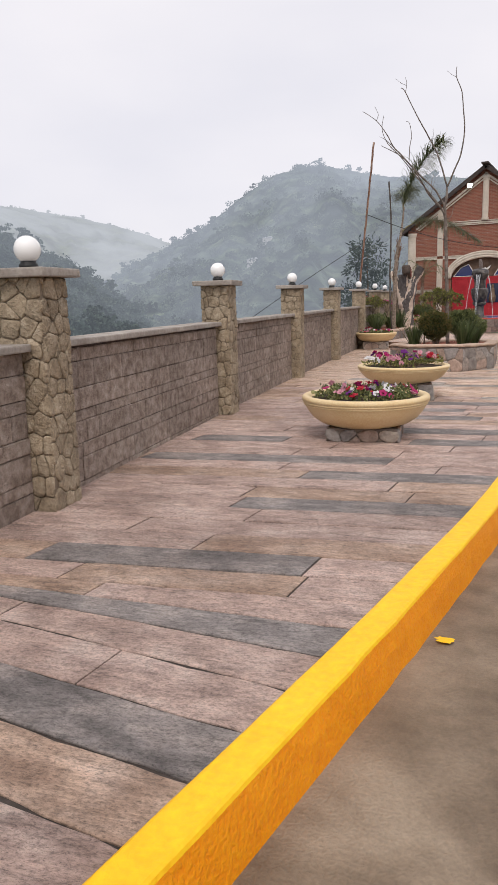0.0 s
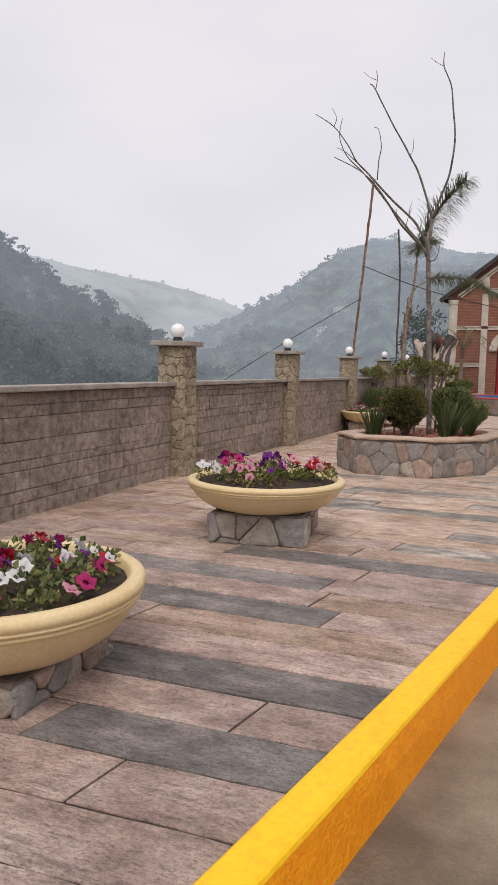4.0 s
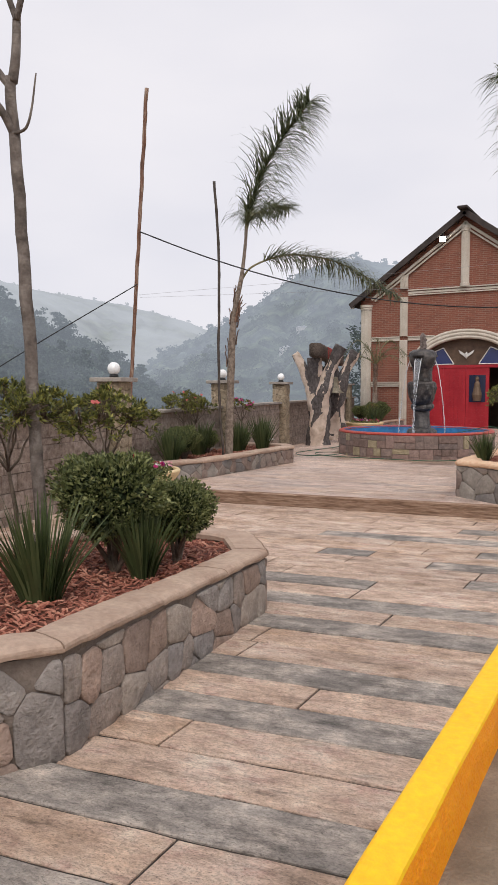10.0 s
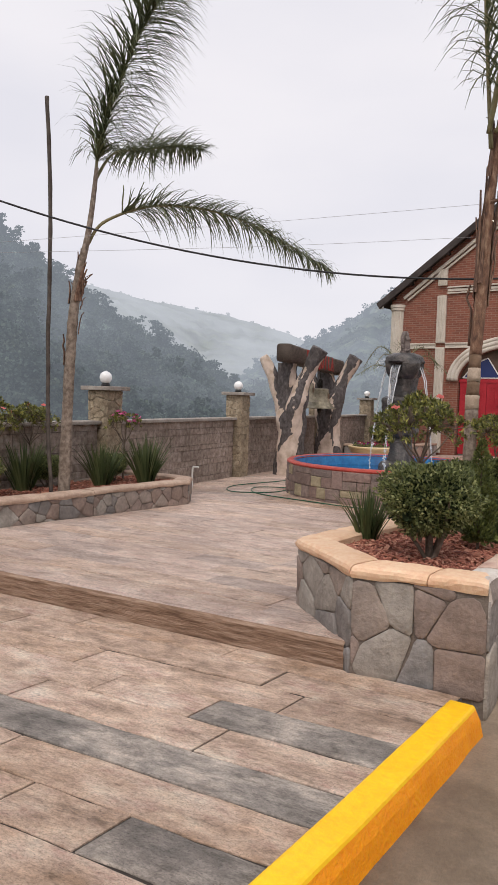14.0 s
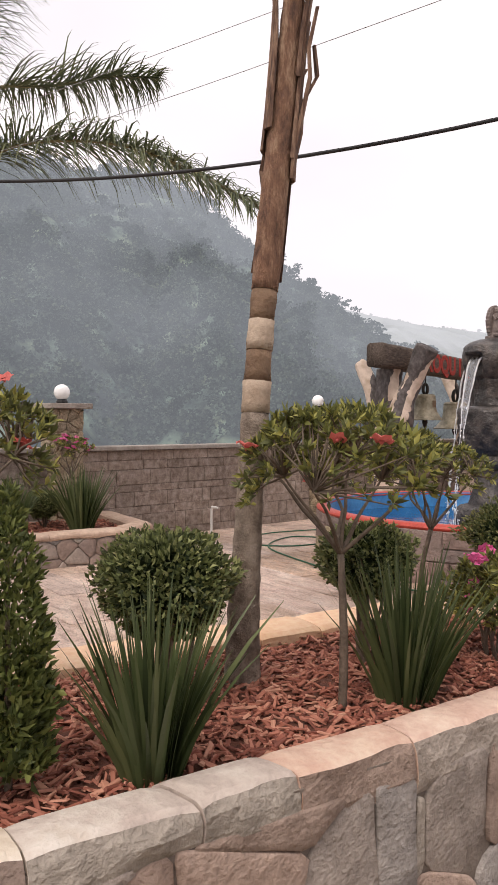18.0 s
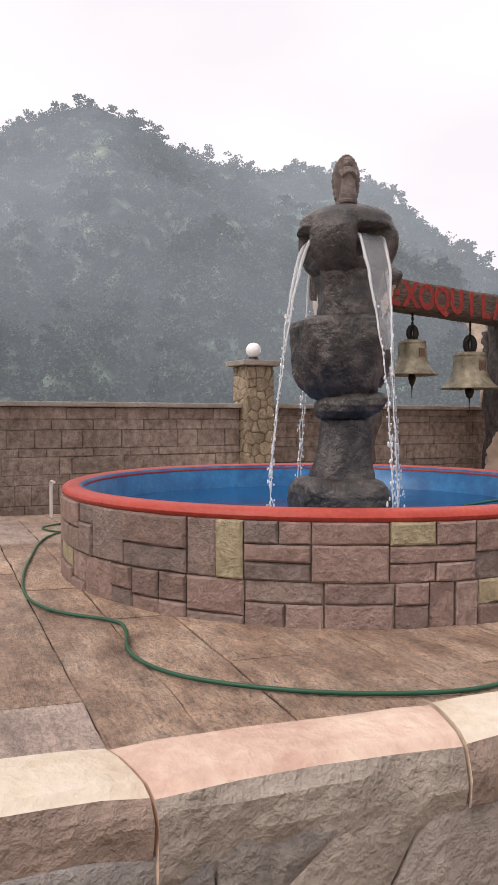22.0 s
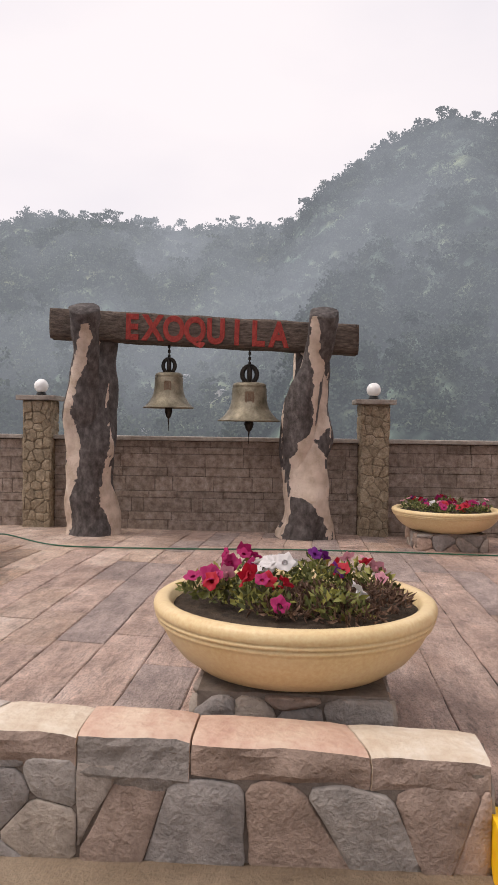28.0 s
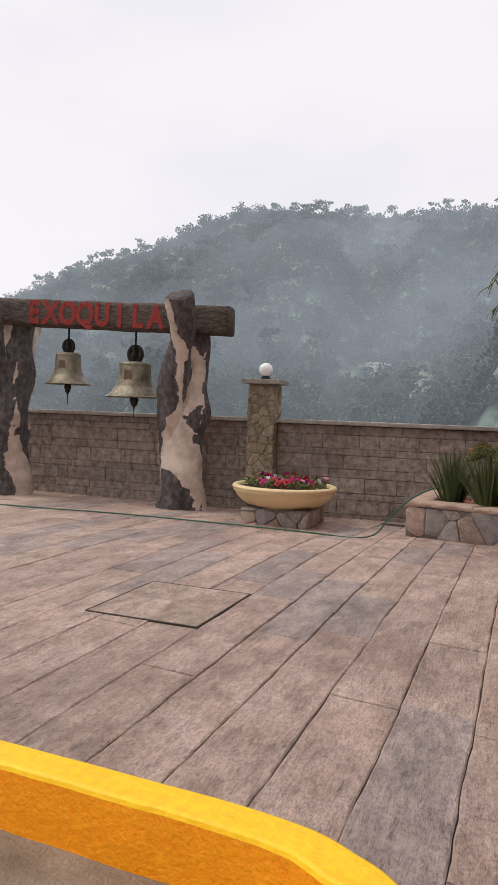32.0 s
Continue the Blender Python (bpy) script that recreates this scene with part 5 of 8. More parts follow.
def carved(name, parent, c, levels, seed, rough):
    """A carved boulder in level cuts (height, half width, shift), squarish in plan and chipped."""
    bm = bmesh.new()
    fine = []
    for p, q in zip(levels, levels[1:]):
        for k in range(6):
            t = k / 6
            fine.append([p[0] + (q[0] - p[0]) * t, p[1] + (q[1] - p[1]) * t, (p[2] if len(p) > 2 else 0) * (1 - t) + (q[2] if len(q) > 2 else 0) * t])
    e = levels[-1]
    fine.append([e[0], e[1], e[2] if len(e) > 2 else 0])
    rings = []
    for z, r, off in fine:
        ring = []
        for i in range(88):
            a = 2 * math.pi * i / 88
            x, y = math.cos(a), math.sin(a)
            x, y = math.copysign(abs(x) ** 0.62, x), math.copysign(abs(y) ** 0.62, y)
            q = 0.93 * (1 + rough * noise.noise((x * 1.2 + seed, y * 1.2, z * 2.5)) + 0.4 * rough * noise.noise((x * 4, y * 4 + seed, z * 8)) + 0.16 * rough * noise.noise((x * 13, y * 13, z * 30 + seed))) + 0.012 * noise.noise((x * 5, y * 5 + seed, z * 14)) + 0.007 * noise.noise((x * 11, y * 11, z * 34 + seed))
            zz = z + 0.25 * rough * 0.3 * noise.noise((x * 1.7, y * 1.7, seed))
            ring.append(bm.verts.new((c[0] + r * q * x, c[1] + off + r * q * y, zz)))
        rings.append(ring)
    for p, q in zip(rings, rings[1:]):
        for i in range(88):
            j = (i + 1) % 88
            bm.faces.new((p[i], p[j], q[j], q[i]))
    bm.faces.new(rings[0])
    bm.faces.new(rings[-1])
    return part(name, bm, M_volcanic, parent, "", True)


def ashlar(th, cx, cy, R, a, w, z, hh, rng):
    """One facing block on the round wall."""
    seg, g, d = 4, 0.0036, 0.024 * rng.uniform(0.6, 1.4)
    vs = []
    for e, dep in ((0, 0.0), (0, d * 0.6), (0.011, d)):
        for zz in (z + g + e, z + hh - g - e):
            for i in range(seg + 1):
                t = a + (g + e) / R + (w - 2 * (g + e) / R) * i / seg
                q = R - 0.002 + dep + rng.uniform(-0.005, 0.005) * (dep > 0)
                vs.append((cx + q * math.cos(t), cy + q * math.sin(t), zz + rng.uniform(-0.003, 0.003)))
    n1 = seg + 1
    fs = []
    for i in range(seg):
        fs.append((4 * n1 + i, 4 * n1 + i + 1, 5 * n1 + i + 1, 5 * n1 + i))
        for lo, hi in ((0, 2), (2, 4)):
            fs.append((lo * n1 + i, lo * n1 + i + 1, hi * n1 + i + 1, hi * n1 + i))
            fs.append(((lo + 1) * n1 + i + 1, (lo + 1) * n1 + i, (hi + 1) * n1 + i, (hi + 1) * n1 + i + 1))
    for lo, hi in ((0, 2), (2, 4)):
        fs.append((lo * n1, hi * n1, (hi + 1) * n1, (lo + 1) * n1))
        fs.append((lo * n1 + seg, (lo + 1) * n1 + seg, (hi + 1) * n1 + seg, hi * n1 + seg))
    put_mesh("stone", vs, fs, M_ashlar, th)


def fountain():
    cx, cy = FOUNTAIN
    th = thing("fountain", "round stone fountain with blue basin, red rim and running boulder stack", "fountain")
    R, z0, z1 = 1.93, 0.22, 0.865
    bm = bmesh.new()
    lathe(bm, [(R, z0 - 0.05), (R, z1), (R - 0.12, z1), (R - 0.12, 0.3), (0.0, 0.3)], 96, (cx, cy, 0), closed=False)
    part("basin_wall", bm, M_field_joint, th)
    bm = bmesh.new()
    lathe(bm, [(R - 0.126, 0.31), (R - 0.126, z1 + 0.034), (R - 0.1, z1 + 0.036)], 96, (cx, cy, 0), closed=False)
    part("basin_lining", bm, M_basin, th, "blue painted basin lining", True)
    bm = bmesh.new()
    prof = [(R - 0.055 + 0.075 * math.cos(a), z1 + 0.008 + 0.042 * math.sin(a)) for a in [2 * math.pi * k / 14 for k in range(15)]]
    lathe(bm, prof, 120, (cx, cy, 0), closed=False)
    part("rim", bm, M_rim, th, "rounded red painted rim", True)
    bm = bmesh.new()
    rings = []
    for r in [0.0001] + [0.12 * k for k in range(1, 15)] + [R - 0.127]:
        rings.append([bm.verts.new((cx + r * math.cos(2 * math.pi * i / 90), cy + r * math.sin(2 * math.pi * i / 90),
                                    0.685 + 0.006 * noise.noise((r * math.cos(2 * math.pi * i / 90) * 6, r * math.sin(2 * math.pi * i / 90) * 6, 0)))) for i in range(90)])
    for a, b in zip(rings, rings[1:]):
        for i in range(90):
            j = (i + 1) % 90
            bm.faces.new((a[i], a[j], b[j], b[i]))
    part("water", bm, M_water, th, "rippled blue water", True)
    rng = random.Random(77)
    # blocks of mixed height: each band is cut into columns, some of one block and some of two or three
    for z, h in ((0.2, 0.335), (0.535, 0.315)):
        a = rng.uniform(0, 0.2)
        end = a + 2 * math.pi
        while a < end - 0.02:
            w = min(rng.uniform(0.17, 0.50) / R, end - a)
            if end - a - w < 0.06:
                w = end - a
            form = rng.random()
            if form < 0.34 and w * R < 0.36:
                cuts = [0.0, 1.0]
            elif form < 0.86:
                cuts = [0.0, rng.uniform(0.33, 0.67), 1.0]
            else:
                cuts = [0.0, rng.uniform(0.24, 0.36), rng.uniform(0.6, 0.72), 1.0]
            for c0, c1 in zip(cuts, cuts[1:]):
                halves = [(a, w)] if w * R < 0.27 or rng.random() < 0.6 else [(a, w * 0.52), (a + w * 0.52, w * 0.48)]
                for a2, w2 in halves:
                    ashlar(th, cx, cy, R, a2, w2, z + h * c0, h * (c1 - c0), rng)
            a += w
    sx, sy = STACK
    carved("base_stone", th, (sx, sy), [(0.66, 0.37), (0.74, 0.385), (0.82, 0.38), (0.875, 0.36), (0.915, 0.32), (0.93, 0.27), (0.935, 0.16)], 3, 0.15)
    carved("pedestal", th, (sx, sy + 0.02), [(0.90, 0.245), (0.93, 0.25), (1.0, 0.23), (1.12, 0.205, 0.01), (1.24, 0.195, 0.025), (1.34, 0.195, 0.03), (1.37, 0.18, 0.03), (1.38, 0.1, 0.03)], 5, 0.10)
    carved("flat_stone", th, (sx, sy + 0.06), [(1.36, 0.12, -0.03), (1.385, 0.215, -0.03), (1.43, 0.27), (1.48, 0.285, 0.015), (1.53, 0.275, 0.03), (1.565, 0.24, 0.04), (1.58, 0.14, 0.04)], 8, 0.2)
    carved("belly_stone", th, (sx, sy - 0.01), [(1.50, 0.14, 0.02), (1.53, 0.22, 0.02), (1.60, 0.275, 0.01), (1.70, 0.315), (1.82, 0.345), (1.98, 0.36), (2.06, 0.36), (2.10, 0.345), (2.125, 0.30), (2.13, 0.18)], 11, 0.14)
    carved("side_stone", th, (sx - 0.06, sy + 0.30), [(1.62, 0.06), (1.68, 0.10), (1.84, 0.12), (1.98, 0.115), (2.05, 0.06)], 14, 0.15)
    carved("neck", th, (sx, sy + 0.06), [(2.11, 0.235), (2.13, 0.25), (2.22, 0.245), (2.34, 0.235), (2.42, 0.25), (2.47, 0.25), (2.50, 0.22)], 17, 0.14)
    # head: a round lip over four spout slots with bulging cheeks between them
    bm = bmesh.new()
    rings = []
    prof = [(2.40, 0.10), (2.42, 0.19), (2.46, 0.235), (2.52, 0.295), (2.58, 0.325), (2.64, 0.345), (2.69, 0.355), (2.73, 0.358), (2.745, 0.358), (2.752, 0.358), (2.765, 0.352), (2.79, 0.352), (2.82, 0.348), (2.85, 0.35), (2.885, 0.32), (2.915, 0.275), (2.94, 0.20), (2.952, 0.10), (2.955, 0.0001)]
    for z, r in prof:
        ring = []
        for i in range(96):
            t = 2 * math.pi * i / 96
            q = r
            near_slot = min(abs((t - g + math.pi) % (2 * math.pi) - math.pi) for g in SPOUTS)
            if z < 2.755:
                open_w = 0.40
                dent = 1 - between(near_slot, open_w - 0.10, open_w)
                q -= dent * (0.15 * between(z, 2.50, 2.66) + 0.02)
            elif z < 2.80:
                q += 0.012 * (1 - between(near_slot, 0.3, 0.6))
            q += 0.035 * between(near_slot, 0.42, 0.7) * (1 - between(z, 2.74, 2.88))
            q *= 1 + 0.07 * noise.noise((math.cos(t) * 1.6, math.sin(t) * 1.6, z * 2.5)) + 0.025 * noise.noise((math.cos(t) * 6, math.sin(t) * 6, z * 9))
            ring.append(bm.verts.new((sx + q * math.cos(t), sy + 0.04 + q * math.sin(t), z)))
        rings.append(ring)
    for p, q in zip(rings, rings[1:]):
        for i in range(96):
            j = (i + 1) % 96
            bm.faces.new((p[i], p[j], q[j], q[i]))
    bm.faces.new(rings[0])
    part("head_stone", bm, M_volcanic, th, "rounded head with overhanging lip and spout slots", True)
    bm = bmesh.new()
    bmesh.ops.create_uvsphere(bm, u_segments=14, v_segments=8, radius=0.035, matrix=Matrix.Translation((-5.42, 31.8, 0.72)))
    part("pool_lamp", bm, M_poollamp, th, "small lit lamp in the water", True)
    # falling water: a clear sheet that draws together into two beaded strings
    for k, (ang, w) in enumerate(zip(SPOUTS, (0.16, 0.22, 0.13, 0.13))):
        d, sd = Vector((math.cos(ang), math.sin(ang), 0)), Vector((-math.sin(ang), math.cos(ang), 0))

        def fall(t, side):
            z = 2.715 - (2.715 - 0.685) * t
            r = 0.26 + 0.32 * math.sqrt(min(1.0, t * 1.15))
            off = w / 2 * (1 - 0.80 * between(t, 0.0, 0.62)) + 0.010 * noise.noise((k + side, t * 15, 0)) * (0.3 + 2 * t)
            return Vector((sx, sy + 0.04, z)) + d * (r + 0.012 * noise.noise((k, t * 11, side))) + sd * side * off

        ob = None
        for side in (-1, 1):
            bm = bmesh.new()
            pts = [fall(i / 60, side) for i in range(61)]
            tube(bm, pts, [0.0042 + 0.007 * between(32 - i, 0, 30) + 0.007 * max(0.0, noise.noise((k * 3 + side, i * 0.55, 2))) for i in range(61)], 6)
            ob = part("water_stream", bm, M_stream, th, smooth=True)
        vs, fs = [], []
        for i in range(25):
            for j in range(7):
                u = -1 + j / 3
                p = fall(i / 24 * 0.42, 1) * (0.5 + 0.5 * u) + fall(i / 24 * 0.42, -1) * (0.5 - 0.5 * u)
                vs.append(p + d * 0.006 * noise.noise((u * 3, i * 0.3, k)))
        for i in range(24):
            for j in range(6):
                fs.append((7 * i + j, 7 * i + j + 1, 7 * i + j + 8, 7 * i + j + 7))
        put_mesh("water_sheet", vs, fs, M_sheet, th, True)
        rng2 = random.Random(k)
        bm = bmesh.new()
        for q in range(110):
            t = 0.22 + 0.78 * rng2.random() ** 0.7
            p = fall(t, rng2.choice((-1, 1))) + sd * rng2.gauss(0, 0.008 if t < 0.93 else 0.04) + d * rng2.gauss(0, 0.008)
            bmesh.ops.create_icosphere(bm, subdivisions=1, radius=rng2.uniform(0.004, 0.009), matrix=Matrix.Translation(p) @ Matrix.Diagonal((1, 1, rng2.uniform(1, 3.0), 1)))
        tagged(part("splash", bm, M_spray, ob), kind="stuff")
    # statue on top: one plain shape
    bm = bmesh.new()
    outline = []
    for i in range(56):
        a = math.pi * 2 * i / 56
        outline.append((0.105 * math.cos(a) * (1.0 if math.sin(a) > 0 else 0.94) * (1 + 0.07 * (i % 2)), 0.215 + 0.215 * math.sin(a) * (1 + 0.03 * (i % 2))))
    f, b = [bm.verts.new((0.02, x, z)) for x, z in outline], [bm.verts.new((-0.045, x, z)) for x, z in outline]
    bm.faces.new(f)
    bm.faces.new(b)
    for i in range(56):
        j = (i + 1) % 56
        bm.faces.new((f[i], f[j], b[j], b[i]))
    lathe(bm, [(0.066, 0.05), (0.07, 0.1), (0.058, 0.17), (0.056, 0.24), (0.06, 0.285), (0.05, 0.315), (0.03, 0.33), (0.037, 0.355), (0.034, 0.385), (0.018, 0.405), (0.0001, 0.41)], 16, (0.03, 0, 0), 0.16, 4)
    for side in (-1, 1):
        tube(bm, [(0.04, side * 0.058, 0.295), (0.075, side * 0.05, 0.245), (0.098, side * 0.012, 0.28)], [0.02, 0.018, 0.012], 8)
    lathe(bm, [(0.03, 0.03), (0.075, 0.04), (0.08, 0.06), (0.05, 0.08)], 14, (0.03, 0, 0), 0.2, 8)
    box(bm, (0.0, 0, 0.02), (0.12, 0.2, 0.05), 0, 0.01)
    st = part("statue", bm, M_statue, None, smooth=False)
    st.matrix_basis = pose(STACK[0], STACK[1] + 0.04, 2.945, 0, 0, -8)
    st.scale = (0.95, 0.95, 0.95)
    tagged(st, "small grey carved stone figure in a pointed halo", "statue")


M_statue = surface("grey_cast_stone", [(0.13, 0.105, 0.095), (0.25, 0.205, 0.185)], 0.7, 14.0, 0.6, 60.0)
fountain()


# ---- bell gate ----
def faux_log(name="faux_log_bark"):
    """Dark bark with pale bare wood where it has come away."""
    m = surface(name, [(0.05, 0.042, 0.04), (0.095, 0.082, 0.078), (0.16, 0.14, 0.135)], 0.8, 7.0, 1.0, 22.0, spec=0.3, stretch=(2.0, 2.0, 1.3))
    n, l = m.node_tree.nodes, m.node_tree.links
    b = n["Principled BSDF"]
    dark = b.inputs["Base Color"].links[0].from_socket
    tc = n.new("ShaderNodeTexCoord")
    bare = n.new("ShaderNodeAttribute")
    bare.attribute_name = "bare_wood"
    no = n.new("ShaderNodeTexNoise")
    no.inputs["Scale"].default_value, no.inputs["Detail"].default_value = 9.0, 5.0
    spread = n.new("ShaderNodeMath")
    spread.operation, spread.inputs[1].default_value, spread.inputs[2].default_value = "MULTIPLY_ADD", 0.7, -0.35
    total = n.new("ShaderNodeMath")
    total.operation = "ADD"
    rp = n.new("ShaderNodeValToRGB")
    rp.color_ramp.elements[0].position, rp.color_ramp.elements[1].position = 0.485, 0.515
    pale = n.new("ShaderNodeTexNoise")
    pale.inputs["Scale"].default_value, pale.inputs["Detail"].default_value = 5.0, 6.0
    pr = n.new("ShaderNodeValToRGB")
    pr.color_ramp.elements[0].position, pr.color_ramp.elements[1].position = 0.3, 0.6
    pr.color_ramp.elements[0].color, pr.color_ramp.elements[1].color = (0.42, 0.32, 0.24, 1), (0.68, 0.56, 0.47, 1)
    mx = n.new("ShaderNodeMix")
    mx.data_type = "RGBA"
    l.new(tc.outputs["Object"], no.inputs["Vector"])
    l.new(no.outputs["Fac"], spread.inputs[0])
    l.new(spread.outputs[0], total.inputs[0])
    l.new(bare.outputs["Fac"], total.inputs[1])
    l.new(tc.outputs["Object"], pale.inputs["Vector"])
    l.new(pale.outputs["Fac"], pr.inputs["Fac"])
    l.new(total.outputs[0], rp.inputs["Fac"])
    l.new(rp.outputs["Color"], mx.inputs[0])
    l.new(dark, mx.inputs[6])
    l.new(pr.outputs["Color"], mx.inputs[7])
    l.new(mx.outputs[2], b.inputs["Base Color"])
    return m


M_faux = faux_log()
GU = Vector((-0.226, 0.974, 0.0))
GN = Vector((0.974, 0.226, 0.0))
GATE = Vector((-9.19, 34.53, 0.0))
gate = thing("bell_gate", "gate of two forked faux tree trunks carrying a charred sign beam", "gate")


def strip_depth(strip, s, z):
    """How deep a point lies inside a strip of (height, one edge, other edge) rows."""
    if z <= strip[0][0] or z >= strip[-1][0]:
        return -0.1
    for (z0, a0, b0), (z1, a1, b1) in zip(strip, strip[1:]):
        if z <= z1:
            f = (z - z0) / (z1 - z0)
            return min(s - a0 - (a1 - a0) * f, b0 + (b1 - b0) * f - s)
    return -0.1


# bare strips on each trunk: height, then the two edges across it
BARE_A = [[(-0.1, -0.5, -0.25), (0.6, -0.5, -0.23), (1.05, -0.5, -0.1), (1.35, -0.5, -0.12), (1.65, -0.5, -0.21), (2.0, -0.5, -0.15), (2.3, -0.18, 0.0), (2.6, -0.08, 0.09), (2.8, 0.0, 0.12)],
          [(0.0, 0.34, 0.5), (0.2, 0.23, 0.5), (0.6, 0.14, 0.5), (1.0, 0.21, 0.5), (1.3, 0.3, 0.5), (1.75, 0.41, 0.5)]]
BARE_B = [[(0.0, 0.32, 0.36), (0.2, 0.27, 0.37), (0.38, 0.16, 0.36), (0.56, 0.02, 0.35), (0.6, -0.2, 0.29), (0.85, -0.25, 0.29), (1.1, -0.22, 0.29), (1.35, -0.1, 0.1), (1.5, 0.05, 0.29), (1.75, 0.05, 0.37), (2.0, 0.04, 0.36), (2.2, 0.04, 0.28), (2.4, -0.03, 0.14), (2.65, -0.09, 0.09), (2.85, -0.06, 0.06), (2.95, -0.02, 0.03)],
          [(1.2, 0.31, 0.5), (1.7, 0.32, 0.5), (2.2, 0.29, 0.42), (2.7, 0.36, 0.5)]]


# bare strips on the flanks of a trunk: height, then the two edges from back to front
FLANK = [[(-0.1, -0.18, 0.3), (0.35, -0.2, 0.34), (0.7, -0.1, 0.36), (0.98, 0.1, 0.3)], [(1.05, -0.34, -0.16), (1.5, -0.4, -0.2), (2.0, -0.55, -0.34), (2.9, -0.85, -0.52)],
         [(1.1, 0.14, 0.22), (1.5, 0.2, 0.28), (1.9, 0.1, 0.2), (2.3, 0.22, 0.3), (2.6, 0.36, 0.42)]]


def log_post(s, top, seed, strips):
    """A forked trunk: one limb bends forward and ends in a saw cut over the beam, one leans away behind it."""
    F = GATE + GU * s + Vector((0, 0, 0.2))
    Z = Vector((0, 0, 1))
    bm = bmesh.new()
    trunk = glide([F + Z * -0.03, F + Z * 0.25 + GU * 0.02, F + Z * 0.8 - GU * 0.02, F + Z * 1.35, F + Z * 1.9 + GU * 0.05 - GN * 0.08, F + Z * 2.35 + GU * 0.07 - GN * 0.12, F + Z * 2.68 + GU * 0.07 - GN * 0.14], 10)
    k = len(trunk)
    tube(bm, trunk, [0.38 - 0.07 * between(i / k, 0, 0.3) + 0.02 * between(i / k, 0.3, 0.5) - 0.11 * between(i / k, 0.5, 0.9) for i in range(k)], 44, 0.34, seed)
    front = glide([F + Z * 0.45 - GU * 0.03, F + Z * 0.95 + GN * 0.03 - GU * 0.09, F + Z * 1.5 + GN * 0.13 - GU * 0.12, F + Z * 2.05 + GN * 0.27 + GU * (top * 0.4 - 0.08), F + Z * 2.5 + GN * 0.42 + GU * top * 0.8, F + Z * 2.82 + GN * 0.58 + GU * top, F + Z * 3.0 + GN * 0.68 + GU * top], 8)
    k = len(front)
    tube(bm, front, [0.16 + 0.08 * between(i / k, 0.0, 0.3) - 0.07 * between(i / k, 0.35, 0.62) + 0.03 * between(i / k, 0.68, 0.9) for i in range(k)], 34, 0.24, seed + 3)
    rear = glide([F + Z * 1.2 - GN * 0.1, F + Z * 1.75 - GN * 0.26, F + Z * 2.3 - GN * 0.46, F + Z * 2.72 - GN * 0.68, F + Z * 2.82 - GN * 0.74], 8)
    k = len(rear)
    tube(bm, rear, [0.19 - 0.09 * i / k for i in range(k)], 20, 0.18, seed + 5)
    for v in bm.verts:
        v.co += (v.co - F).normalized() * (0.018 * noise.noise(v.co * 6.0) + 0.01 * noise.noise(v.co * 15.0))
    bm.normal_update()
    lay = bm.verts.layers.float.new("bare_wood")
    for v in bm.verts:
        q = v.co - F
        depth = max(strip_depth(w, q.dot(GU), q.z) for w in strips)
        if abs(v.normal.dot(GU)) > 0.86 or q.dot(GN) < -0.24:
            depth = max(strip_depth(w, q.dot(GN), q.z) for w in FLANK) + 0.03 * noise.noise((q.x * 4, q.y * 4, q.z * 2 + seed))
        v[lay] = 0.5 + 4.0 * max(-0.12, min(0.12, depth))
    return part("trunk_post", bm, M_faux, gate, "dark bark with bare pale wood patches", True)


log_post(-1.45, 0.0, 2.0, BARE_A)
log_post(1.46, 0.14, 11.0, BARE_B)
B0 = GATE + GU * -2.0 + Vector((0, 0, 3.085))
bm = bmesh.new()
rings = []
for i in range(60):
    s = 4.14 * i / 59
    c = B0 + GU * s - Vector((0, 0, 0.038 * s))
    ring = []
    for k in range(24):
        a = 2 * math.pi * k / 24
        x, z = math.cos(a), math.sin(a)
        x, z = math.copysign(abs(x) ** 0.35, x) * 0.19, math.copysign(abs(z) ** 0.35, z) * 0.205
        q = 1 + 0.05 * noise.noise((s * 2.2, x * 9, z * 9)) + 0.03 * noise.noise((s * 9, x * 20, z * 20))
        ring.append(bm.verts.new(c + GN * x * q + Vector((0, 0, z * q))))
    rings.append(ring)
for a, b in zip(rings, rings[1:]):
    for k in range(24):
        j = (k + 1) % 24
        bm.faces.new((a[k], a[j], b[j], b[k]))
bm.faces.new(rings[0])
bm.faces.new(rings[-1])
beam = part("beam", bm, M_beam, gate, "charred wood beam with carved red letters", True)
for k, ch in enumerate("EXOQUILA"):
    cu = bpy.data.curves.new("letter", "FONT")
    cu.body, cu.size, cu.extrude, cu.bevel_depth, cu.align_x = ch, 0.455, 0.006, 0.005, "CENTER"
    cu.offset = 0.014
    tmp = bpy.data.objects.new("letter", cu)
    scene.collection.objects.link(tmp)
    me = bpy.data.meshes.new_from_object(tmp.evaluated_get(bpy.context.evaluated_depsgraph_get()))
    bpy.data.objects.remove(tmp)
    me.materials.clear()
    me.materials.append(M_letter)
    ob = new("letter", me)
    ob.parent = beam
    w = 1.09 + 0.281 * k
    c = B0 + GU * w + GN * 0.190 + Vector((0, 0, -0.155 - 0.038 * w))
    ob.matrix_basis = Matrix(((GU.x * 0.78, 0, GN.x, c.x), (GU.y * 0.78, 0, GN.y, c.y), (-0.03, 1, 0, c.z), (0, 0, 0, 1)))


